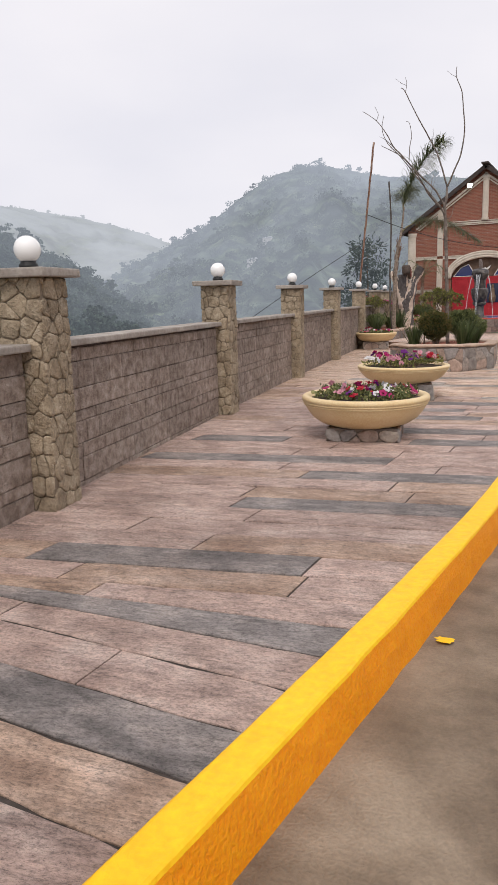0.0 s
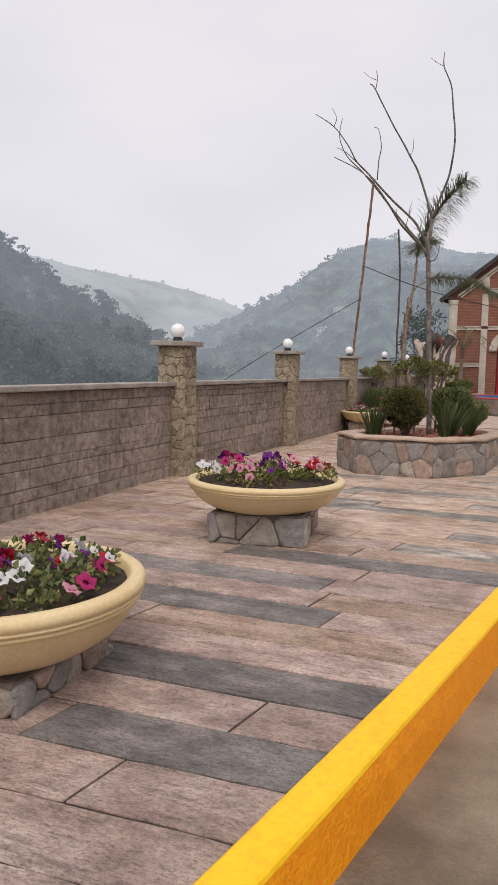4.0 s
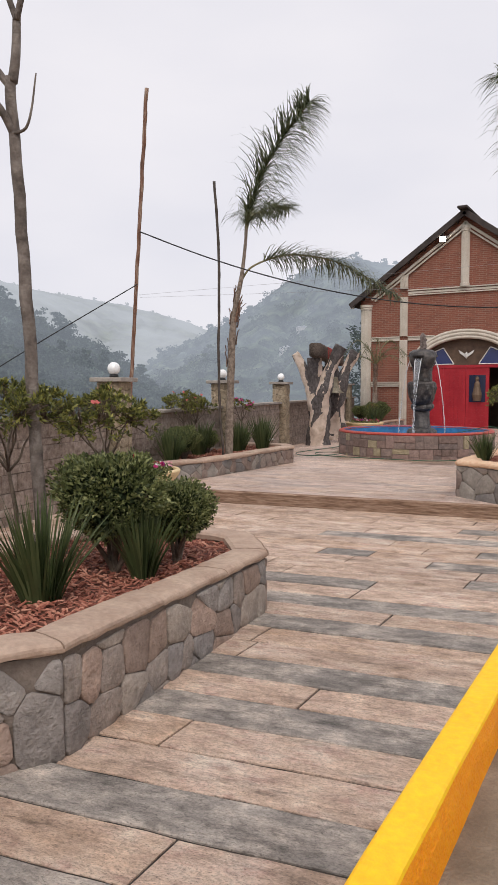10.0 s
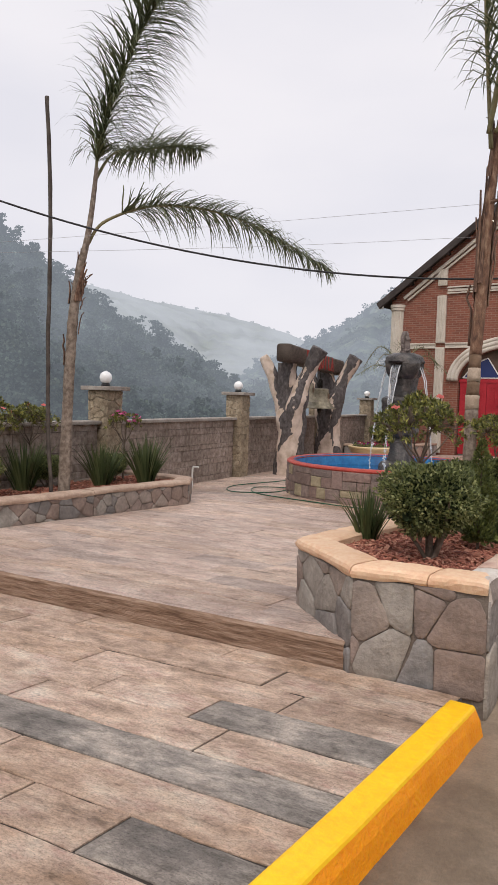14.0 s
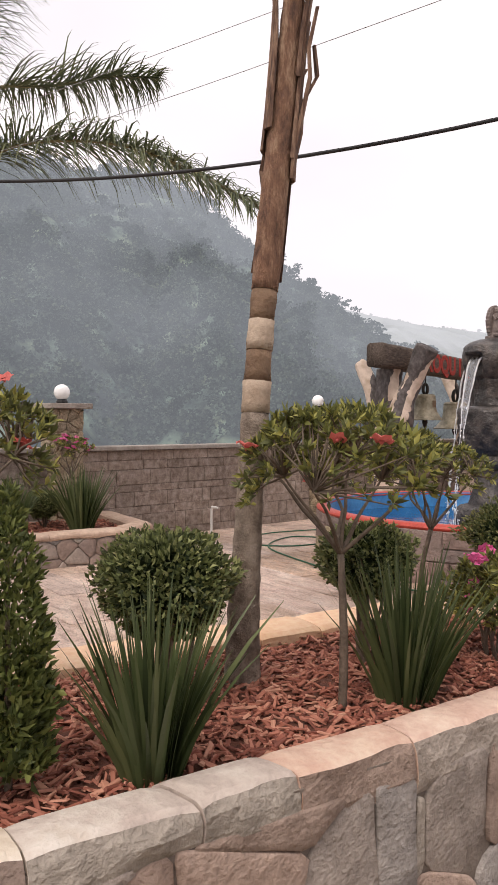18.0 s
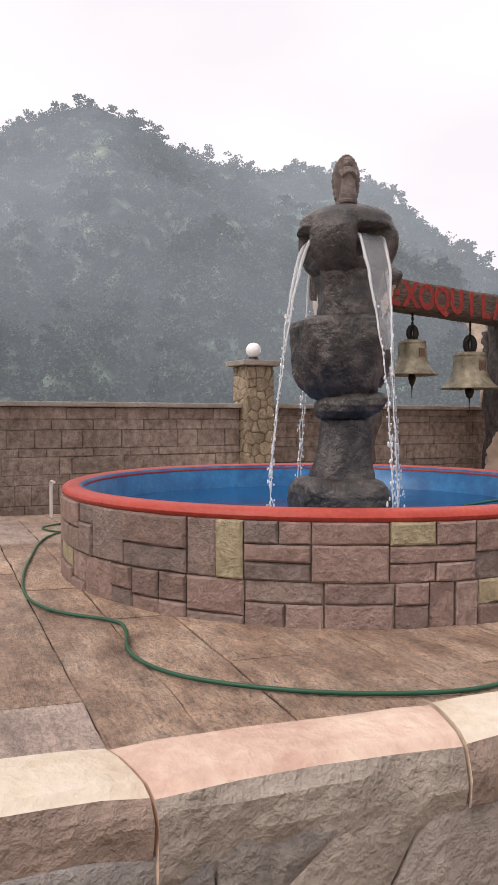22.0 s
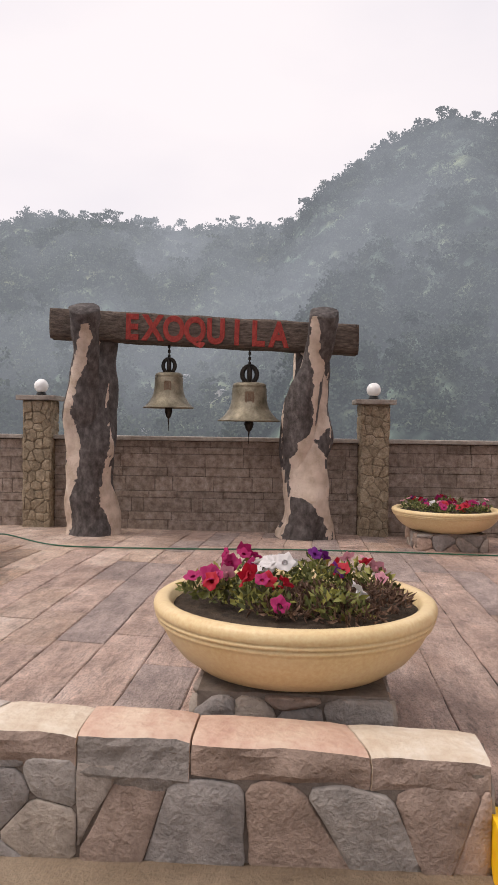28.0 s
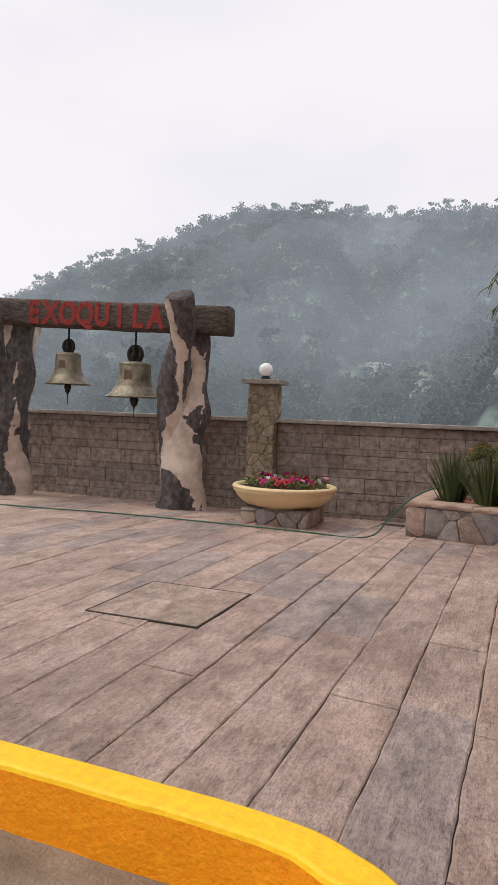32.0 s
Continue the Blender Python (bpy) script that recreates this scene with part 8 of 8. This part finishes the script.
def splash(x, y, z, r, seed):
    """Spilt yellow paint dried on the road."""
    bm = bmesh.new()
    ring, low = [], []
    for i in range(26):
        a = 2 * math.pi * i / 26
        q = r * (1 + 0.6 * noise.noise((math.cos(a) * 2, math.sin(a) * 2, seed)))
        ring.append(bm.verts.new((x + q * math.cos(a), y + q * 0.7 * math.sin(a), z)))
    bm.faces.new(ring)
    tagged(part("paint_splash", bm, M_kerb, None), "small dried splash of yellow paint on the road", "paint")


splash(-0.63, 1.75, 0.018, 0.05, 1.0)
splash(-2.19, 38.36, 0.102, 0.045, 4.0)


# ---- far pine beyond the wall ----
def pine(x, y, z0, h, seed):
    th = thing("pine_tree", "dark pine standing beyond the boundary wall", "tree")
    bm = bmesh.new()
    tube(bm, [(x, y, z0), (x + 0.3, y, z0 + h * 0.5), (x, y, z0 + h * 0.95)], [0.35, 0.25, 0.06], 8)
    part("trunk", bm, M_twig, th)
    g = np.random.default_rng(seed)
    P, W = [], []
    for k in range(26):
        t = g.uniform(0.55, 1.0)
        a = g.uniform(0, 6.283)
        R = (1.15 - t) * h * 0.30 * g.uniform(0.5, 1.2)
        o = np.array((x + R * math.cos(a), y + R * math.sin(a), z0 + t * h))
        d = g.normal(size=(110, 3)) * np.array((1, 1, 0.45))
        d /= np.linalg.norm(d, axis=1, keepdims=True)
        P.append(o + d * h * 0.07 * g.uniform(0.3, 1, (110, 1)))
        W.append(d)
    leaf_mesh("crown", np.concatenate(P), np.concatenate(W), 0.6, M_crowns, th, 0.3, seed)


pine(-31.5, 100, -16.0, 25.0, 8)


# ---- church ----
def brick_wall_material():
    m = surface("red_brick_wall", [(0.20, 0.075, 0.05), (0.29, 0.115, 0.075)], 0.85, 3.0, 0.3, 30.0)
    n, l = m.node_tree.nodes, m.node_tree.links
    b = n["Principled BSDF"]
    tc = n.new("ShaderNodeTexCoord")
    sp = n.new("ShaderNodeSeparateXYZ")
    cb = n.new("ShaderNodeCombineXYZ")
    ad = n.new("ShaderNodeMath")
    ad.operation = "ADD"
    br = n.new("ShaderNodeTexBrick")
    br.inputs["Color1"].default_value, br.inputs["Color2"].default_value = (0.28, 0.095, 0.06, 1), (0.19, 0.065, 0.045, 1)
    br.inputs["Mortar"].default_value = (0.30, 0.20, 0.15, 1)
    br.inputs["Scale"].default_value, br.inputs["Mortar Size"].default_value = 1.0, 0.010
    br.inputs["Brick Width"].default_value, br.inputs["Row Height"].default_value = 0.27, 0.078
    l.new(tc.outputs["Object"], sp.inputs["Vector"])
    l.new(sp.outputs["X"], ad.inputs[0])
    l.new(sp.outputs["Y"], ad.inputs[1])
    l.new(ad.outputs["Value"], cb.inputs["X"])
    l.new(sp.outputs["Z"], cb.inputs["Y"])
    l.new(cb.outputs["Vector"], br.inputs["Vector"])
    old = b.inputs["Base Color"].links[0].from_socket
    mx = n.new("ShaderNodeMix")
    mx.data_type = "RGBA"
    mx.inputs[0].default_value = 0.75
    l.new(old, mx.inputs[6])
    l.new(br.outputs["Color"], mx.inputs[7])
    l.new(mx.outputs[2], b.inputs["Base Color"])
    return m


M_brick = brick_wall_material()
CX, FY, HW, EAVE, PEAK, DEPTH = -6.93, 43.35, 4.45, 5.75, 8.95, 15.0
church = thing("church", "red brick church with cream columns and arched red doors", "church")


def gable_z(x):
    return PEAK - (PEAK - EAVE) * abs(x - CX) / HW


# walls: front with an arched opening, sides, back
AX, AW, AH, SPRING = -6.85, 1.92, 1.14, 2.84
bm = bmesh.new()


def arch_z(x):
    k = (x - AX) / AW
    return SPRING + AH * math.sqrt(max(0.0, 1 - k * k))


xs = sorted({CX - HW + HW * 2 * k / 44 for k in range(45)} | {AX - AW, AX + AW} | {AX + AW * math.cos(math.pi * k / 28) for k in range(29)} | {CX})
for yy in (FY, FY + 0.35):
    for a, b in zip(xs, xs[1:]):
        mid = (a + b) / 2
        inside = abs(mid - AX) < AW
        za, zb = (arch_z(a), arch_z(b)) if inside else (0.0, 0.0)
        bm.faces.new([bm.verts.new(v) for v in ((a, yy, za), (b, yy, zb), (b, yy, gable_z(b)), (a, yy, gable_z(a)))])
for a, b in zip(xs, xs[1:]):
    if abs((a + b) / 2 - AX) < AW:
        bm.faces.new([bm.verts.new(v) for v in ((a, FY, arch_z(a)), (b, FY, arch_z(b)), (b, FY + 0.35, arch_z(b)), (a, FY + 0.35, arch_z(a)))])
for x in (AX - AW, AX + AW):
    bm.faces.new([bm.verts.new(v) for v in ((x, FY, 0), (x, FY + 0.35, 0), (x, FY + 0.35, SPRING), (x, FY, SPRING))])
part("front_wall", bm, M_brick, church)
for s in (-1, 1):
    bm = bmesh.new()
    box(bm, (CX + s * (HW - 0.175), FY + 0.352 + DEPTH / 2, EAVE / 2 - 0.05), (0.35, DEPTH, EAVE - 0.1))
    part("side_wall", bm, M_brick, church)
bm = bmesh.new()
box(bm, (CX, FY + DEPTH + 0.53, EAVE / 2), (2 * HW, 0.35, EAVE))
part("rear_wall", bm, M_brick, church)
for s in (-1, 1):
    slope = math.atan2(PEAK - EAVE, HW)
    L = math.hypot(HW + 0.42, (PEAK - EAVE) * (HW + 0.42) / HW)
    bm = bmesh.new()
    m = Matrix.Translation((CX, FY - 0.38, PEAK + 0.10)) @ Matrix.Rotation(s * slope, 4, "Y")
    box(bm, (s * L / 2, (DEPTH + 1.3) / 2, 0.0), (L, DEPTH + 1.3, 0.14), 0, 0.02, m)
    box(bm, (s * L / 2, 0.03, -0.06), (L, 0.08, 0.2), 0, 0.01, m)
    for k in range(7):
        box(bm, (s * (0.5 + k * 0.82), 0.24, -0.11), (0.09, 0.36, 0.09), 0, 0, m)
    part("roof_slope", bm, M_roof, church, "dark roof slope with overhanging rafters")
    # rake trim below the roof
    bm = bmesh.new()
    box(bm, (s * (L / 2 - 0.35), 0.30, -0.36), (L - 1.05, 0.09, 0.11), 0, 0.012, m)
    box(bm, (s * (L / 2 - 0.35), 0.32, -0.50), (L - 1.2, 0.07, 0.07), 0, 0.01, m)
    part("rake_trim", bm, M_trim, church, "cream moulding under the roof edge")
bm = bmesh.new()
box(bm, (CX, FY - 0.1 + DEPTH / 2, PEAK + 0.17), (0.4, DEPTH + 1.3, 0.1), 0, 0.03)
part("ridge_cap", bm, M_roof, church)


def column(x, w, z0, z1, name="column", label="cream fluted column"):
    bm = bmesh.new()
    n = 40
    r = w / 2
    prof = []
    rings = []
    for z, k in ((z0, 1.18), (z0 + 0.12, 1.18), (z0 + 0.14, 1.0), (z1 - 0.22, 1.0), (z1 - 0.2, 1.12), (z1 - 0.12, 1.12), (z1 - 0.1, 1.22), (z1, 1.22)):
        rings.append([bm.verts.new((x + r * k * (1 - (0.09 if i % 2 and k == 1.0 else 0)) * math.cos(2 * math.pi * i / n), FY - 0.02 + r * 0.85 * k * (1 - (0.09 if i % 2 and k == 1.0 else 0)) * math.sin(2 * math.pi * i / n), z)) for i in range(n)])
    for a, b in zip(rings, rings[1:]):
        for i in range(n):
            j = (i + 1) % n
            bm.faces.new((a[i], a[j], b[j], b[i]))
    bm.faces.new(rings[-1])
    part(name, bm, M_trim, church, label)


for s in (-1, 1):
    column(CX + s * 4.2, 0.46, 0.3, 5.55)
column(CX, 0.34, 6.08, 8.5, "short_column", "short cream column in the gable")
for s in (-1, 1):
    x = CX + s * 2.52
    for z0, z1 in ((0.3, 4.0), (4.16, 5.8), (6.14, gable_z(x) - 0.42)):
        bm = bmesh.new()
        box(bm, (x, FY - 0.045, (z0 + z1) / 2), (0.33, 0.09, z1 - z0), 0, 0.01)
        for o in (-0.1, 0.0, 0.1):
            box(bm, (x + o, FY - 0.1, (z0 + z1) / 2), (0.045, 0.03, z1 - z0 - 0.1), 0, 0.008)
        part("pilaster", bm, M_trim, church, "cream fluted pilaster")


def moulding(x0, x1, z, hgt=0.22):
    bm = bmesh.new()
    for dz, h, d in ((-hgt / 2 + 0.03, 0.05, 0.07), (0.0, 0.09, 0.05), (hgt / 2 - 0.03, 0.05, 0.09)):
        box(bm, ((x0 + x1) / 2, FY - d / 2, z + dz), (x1 - x0, d, h), 0, 0.008)
    part("moulding", bm, M_trim, church, "cream horizontal moulding")


moulding(CX - 2.34, CX + 2.34, 5.97, 0.26)
for s in (-1, 1):
    a, b = sorted((CX + s * 2.36, CX + s * 1.85))
    a2, b2 = sorted((CX + s * 3.96, CX + s * 2.70))
    moulding(a2, b2, 4.06, 0.2)
    moulding(a2, b2, 2.12, 0.22)
    a3, b3 = sorted((CX + s * 2.34, CX + s * 1.2))
    moulding(a3, b3, 4.06, 0.2)
# arch band of three rolls
for k, (g, r) in enumerate(((0.06, 0.075), (0.19, 0.085), (0.32, 0.07))):
    bm = bmesh.new()
    tube(bm, [(AX + (AW + g) * math.cos(t), FY - 0.05, SPRING + (AH + g) * math.sin(t)) for t in [math.pi * i / 40 for i in range(41)]], r, 10)
    part("arch_roll", bm, M_trim, church, "cream rounded arch moulding", True)
# red doors with raised panels
for k in range(4):
    x0, x1 = AX - AW + 0.04 + k * (2 * AW - 0.08) / 4, AX - AW + 0.04 + (k + 1) * (2 * AW - 0.08) / 4
    bm = bmesh.new()
    if k == 3:
        m = Matrix.Translation((x1 - 0.02, FY + 0.16, 0)) @ Matrix.Rotation(radians(-68), 4, "Z")
        box(bm, (-(x1 - x0) / 2, 0, 1.55), ((x1 - x0) - 0.04, 0.06, 2.5), 0, 0.008, m)
        leaf = part("door_leaf", bm, M_door, church, "red panelled door standing open")
        continue
    box(bm, ((x0 + x1) / 2, FY + 0.16, 1.55), (x1 - x0 - 0.012, 0.07, 2.5), 0, 0.008)
    leaf = part("door_leaf", bm, M_door, church, "red panelled door leaf")
    for j in range(19):
        for i in range(4):
            if k == 2 and 8 <= j <= 16:
                continue
            bm = bmesh.new()
            box(bm, (x0 + 0.12 + (x1 - x0 - 0.24) * (i + 0.5) / 4, FY + 0.118, 0.42 + j * 0.124), ((x1 - x0 - 0.24) / 4 - 0.02, 0.016, 0.08))
            part("door_panel", bm, M_door, leaf)
    if k == 2:
        bm = bmesh.new()
        box(bm, ((x0 + x1) / 2, FY + 0.115, 1.93), (0.66, 0.02, 1.1), 0, 0.006)
        part("door_window", bm, M_glass_dark, leaf, "dark arched window in the door")
        bm = bmesh.new()
        lathe(bm, [(0.16, 0.0), (0.2, 0.25), (0.13, 0.55), (0.12, 0.7), (0.06, 0.8), (0.09, 0.88), (0.06, 0.97), (0.0001, 1.0)], 14, ((x0 + x1) / 2, FY + 0.10, 1.43))
        part("door_relief", bm, M_relief, leaf, "bronze-coloured relief figure")
bm = bmesh.new()
box(bm, (AX, FY + 0.16, 2.84), (2 * AW - 0.03, 0.12, 0.12), 0, 0.01)
part("transom", bm, M_door, church, "red transom bar")
bm = bmesh.new()
pts = [(AX + (AW - 0.02) * math.cos(t), SPRING + 0.06 + (AH - 0.08) * math.sin(t)) for t in [math.pi * i / 24 for i in range(25)]]
f = [bm.verts.new((x, FY + 0.2, z)) for x, z in pts]
bm.faces.new(f)
part("fanlight_board", bm, M_timber, church, "brown boarded fanlight")
for s in (-1, 1):
    bm = bmesh.new()
    tri = [(AX + s * (AW - 0.12), SPRING + 0.10), (AX + s * 0.5, SPRING + 0.10), (AX + s * 0.95, SPRING + 0.78), (AX + s * 1.4, SPRING + 0.60)]
    a, b = [bm.verts.new((x, FY + 0.165, z)) for x, z in tri], [bm.verts.new((x, FY + 0.19, z)) for x, z in tri]
    bm.faces.new(a)
    bm.faces.new(b)
    for i in range(4):
        bm.faces.new((a[i], a[(i + 1) % 4], b[(i + 1) % 4], b[i]))
    pane = part("fanlight_pane", bm, M_fan_glass, church, "dark blue stained glass pane")
    bm = bmesh.new()
    loop = [Vector((x, FY + 0.155, z)) for x, z in tri] + [Vector((tri[0][0], FY + 0.155, tri[0][1]))]
    for p, q in zip(loop, loop[1:]):
        tube(bm, [p, q], 0.022, 6)
    part("pane_frame", bm, M_pvc, pane, "white pane frame")
bm = bmesh.new()
for s in (-1, 1):
    vs = [bm.verts.new((AX + s * x, FY + 0.15, SPRING + z)) for x, z in ((0.02, 0.5), (0.32, 0.68), (0.26, 0.54), (0.04, 0.38))]
    bm.faces.new(vs)
lathe(bm, [(0.0001, 0.3), (0.05, 0.38), (0.05, 0.52), (0.02, 0.58), (0.0001, 0.6)], 10, (AX, FY + 0.15, SPRING))
part("dove_relief", bm, M_pvc, church, "white dove relief over the doors")
bm = bmesh.new()
box(bm, (AX, FY + 3.0, 1.6), (2 * AW + 1.0, 0.1, 3.4))
part("inner_wall", bm, M_timber, church)
lamp = thing("floodlight", "small lit white floodlight under the gable", "lamp")
bm = bmesh.new()
box(bm, (-7.78, FY - 0.36, 8.0), (0.26, 0.08, 0.2), 0, 0.02)
part("lens", bm, M_flood, lamp, "lit white lens")
bm = bmesh.new()
box(bm, (-7.78, FY - 0.29, 8.02), (0.3, 0.06, 0.24), 0, 0.02)
tube(bm, [(-7.78, FY - 0.3, 8.1), (-7.78, FY - 0.3, 8.32)], 0.02, 6)
part("housing", bm, M_black, lamp)
spot = thing("eave_lamp", "small white lamp box at the eave", "lamp")
bm = bmesh.new()
box(bm, (-11.72, FY - 0.2, 5.5), (0.16, 0.14, 0.16), 0, 0.02)
part("housing", bm, M_pvc, spot)


# ---- stamped boards of the two floors ----
def lay_boards(floor, zf, rows, seam, west, east, bounds, hidden, picks, dry, change, seed, near, length, gap, wet=None, laid={}):
    """Boards in staggered rows between seams. Those near the road are objects; the rest are one mesh. dry maps each
    tone to its paler or darker version, used past change.
    """
    rng = random.Random(seed)
    rest = {m: ([], []) for m in [m for m, w in picks] + list(dry.values()) + [M_wet_brown]}
    kinds, shares = [m for m, w in picks], [w for m, w in picks]
    for j in rows:
        def mid(x):
            return (seam(j, x) + seam(j + 1, x)) / 2

        a, b = west(mid(-7.0)), east(mid(-1.5))
        for k in range(3):
            a, b = west(mid(a)), east(mid(b))
        runs = []
        fixed = sorted((max(a, p), min(b, q) if q < -0.95 else b) for p, q in laid.get(j, ()))
        stops = [(p, p) for p in (a - rng.uniform(0, length * 0.8),)] + fixed + [(b, b)]
        for n, ((p0, p1), (q0, q1)) in enumerate(zip(stops, stops[1:])):
            x = p1
            while x < q0 - 0.02:
                L = length * rng.uniform(0.6, 1.4)
                if q0 - x - L < 0.45:
                    L = q0 - x
                share = [w * (0.0 if laid and i == 2 else 1.0) for i, w in enumerate(shares)]
                runs.append((x, x + L, rng.choices(kinds, share)[0]))
                x += L
            if (q0, q1) in fixed:
                runs.append((q0, q1, kinds[2]))
        for x0, x1, mat in runs:
            x0, x1 = max(x0, a - 0.05), min(x1, b)
            if x1 - x0 < 0.1:
                continue
            g, lip = gap * rng.uniform(0.7, 1.4), 0.007
            ym = mid((x0 + x1) / 2)
            if rng.random() < between(ym + 0.1 * (x0 + 3.0), *change):
                mat = dry.get(mat, mat)
            if wet and wet((x0 + x1) / 2, ym):
                mat = M_wet_brown if rng.random() < 0.97 else mat
            own = near((x0 + x1) / 2, ym)
            n = max(2, int((x1 - x0) / (0.13 if own else 0.3)) + 1)
            vs, fs = [], []
            warp = rng.uniform(-0.003, 0.003)
            for i in range(n + 1):
                t = x0 + g + (x1 - x0 - 2 * g) * i / n

                def ragged(q):
                    return 0.010 * noise.noise((t * 2.6, q * 3.1, 1)) + 0.006 * noise.noise((t * 9.0, q * 3.1, 4)), g * max(0.3, 1.0 + 1.4 * noise.noise((t * 5.0, q * 2.7, 9)))

                (e0, g0), (e1, g1) = ragged(j), ragged(j + 1)
                s0, s1 = seam(j, t) + e0 + g0, seam(j + 1, t) + e1 - g1
                cut = lip if i in (0, n) else 0.0
                lo, hi = bounds(t)
                ys = [min(hi, max(lo, v)) for v in (s0, s0, s0 + lip, s1 - lip, s1, s1)]
                for py, dz in zip(ys, (-0.02, -0.006, -cut * 0.6, -cut * 0.6, -0.006, -0.02)):
                    vs.append((t, py, zf(t, py) + dz + warp))
            if vs[-1][1] - vs[-6][1] < 0.02 and vs[5][1] - vs[0][1] < 0.02:
                continue
            if all(hidden(px, py) for px, py, pz in (vs[0], vs[5], vs[-1], vs[-6])):
                continue
            for i in range(n):
                for k in range(5):
                    c = 6 * i + k
                    fs.append((c, c + 1, c + 7, c + 6))
            fs += [tuple(range(6)), tuple(range(6 * n, 6 * n + 6))]
            if own:
                put_mesh("board", vs, fs, mat, floor)
            else:
                V, F = rest[mat]
                o = len(V)
                V += vs
                F += [tuple(q + o for q in f) for f in fs]
    for m, (V, F) in rest.items():
        if V:
            tagged(put_mesh("far_board", V, F, m, floor), kind="stuff")


def low_seam(j, x):
    """The lower square is stamped in two fields; the second is turned against the first."""
    v = 9.28 + 0.348 * j - 0.021 * max(0, j - 15)
    return v + (x + 0.8) * math.tan(radians(-1.8 + 14.3 * between(v, 0.5, 1.9) - 3.5 * between(v, 5.5, 8.5)))


def high_seam(j, x):
    return 21.68 + 0.345 * j + (x + 3.0) * math.tan(radians(7.0))


# slate-coloured boards of the lower square: row, and where each begins and ends
SLATE = {}
for j, x0, x1 in ((-27, -2.7, -0.8), (-24, -3.7, -0.8), (-21, -3.3, -1.5), (-17, -2.6, -0.8), (-14, -2.45, -0.8), (-12, -4.4, -1.84), (-9, -4.4, -3.3), (-9, -1.9, -0.8), (-7, -2.7, -0.8), (-4, -3.0, -1.42),
                  (-2, -3.7, -1.75), (0, -2.9, -0.8), (2, -1.75, -0.8), (4, -1.48, -0.8), (7, -3.5, -1.14), (8, -3.4, -2.7), (9, -1.76, -0.8), (10, -4.7, -3.2), (11, -3.4, -0.8), (13, -1.48, -0.8),
                  (14, -4.6, -3.4), (15, -2.3, -0.8), (17, -2.5, -0.8), (20, -2.4, -0.8), (22, -2.6, -0.8), (25, -2.6, -0.8), (27, -3.3, -0.8), (29, -3.4, -2.1), (30, -1.35, -0.8), (32, -1.86, -0.8), (33, -3.1, -2.55),
                  (34, -1.52, -0.8), (36, -3.5, -0.8), (38, -2.0, -0.8)):
    SLATE.setdefault(j, []).append((x0, x1))
lay_boards(floor_low, low_z, range(-51, 48), low_seam, lambda y: wall_x(max(-8.4, y)) + 0.02, lambda y: along(KERB, max(-9.0, min(23.0, y))) + 0.02,
           lambda x: (-8.4, step_y(x) - 0.004), lambda x, y: False, [(M_plank_pink, 5), (M_plank_tan, 1.9), (M_plank_dark, 2.6)],
           {M_plank_pink: M_pale_pink, M_plank_tan: M_pale_tan, M_plank_dark: M_pale_dark}, (8.0, 12.5), 5,
           lambda x, y: x > -5.0 and y > -2.0, 1.6, 0.0068,
           lambda x, y: math.hypot(x + 2.65, (y - 9.4) * 1.8) < 0.75, SLATE)
lay_boards(floor_high, high_z, range(0, 65), high_seam, lambda y: wall_x(min(43.9, max(22.0, y))) + 0.02, high_east, lambda x: (step_y(x) + 0.26, 43.6),
           lambda x, y: math.hypot(x - FOUNTAIN[0], y - FOUNTAIN[1]) < 1.8, [(M_board_pink, 5), (M_board_tan, 2.2), (M_board_dark, 1.8)],
           {M_board_pink: M_deep_pink, M_board_tan: M_deep_tan, M_board_dark: M_deep_dark}, (32.0, 35.0), 8, lambda x, y: x < -1.6, 1.35, 0.0032,
           lambda x, y: math.hypot(x - FOUNTAIN[0] - 0.5, y - FOUNTAIN[1]) < 2.75)
cover_z = high_z(-4.84, 38.98)
hatch = thing("manhole_cover", "square stamped concrete inspection cover flush in the floor", "cover", m=pose(-4.84, 38.98, cover_z, 0, 0, 7))
bm = bmesh.new()
box(bm, (0, 0, -0.002), (0.92, 0.80, 0.02), 0, 0.004)
part("lid", bm, M_deep_tan, hatch)
bm = bmesh.new()
for dx, dy, sx, sy in ((0, 0.408, 0.944, 0.014), (0, -0.408, 0.944, 0.014), (0.468, 0, 0.014, 0.80), (-0.468, 0, 0.014, 0.80)):
    box(bm, (dx, dy, 0.001), (sx, sy, 0.012))
part("joint_frame", bm, M_grout, hatch)
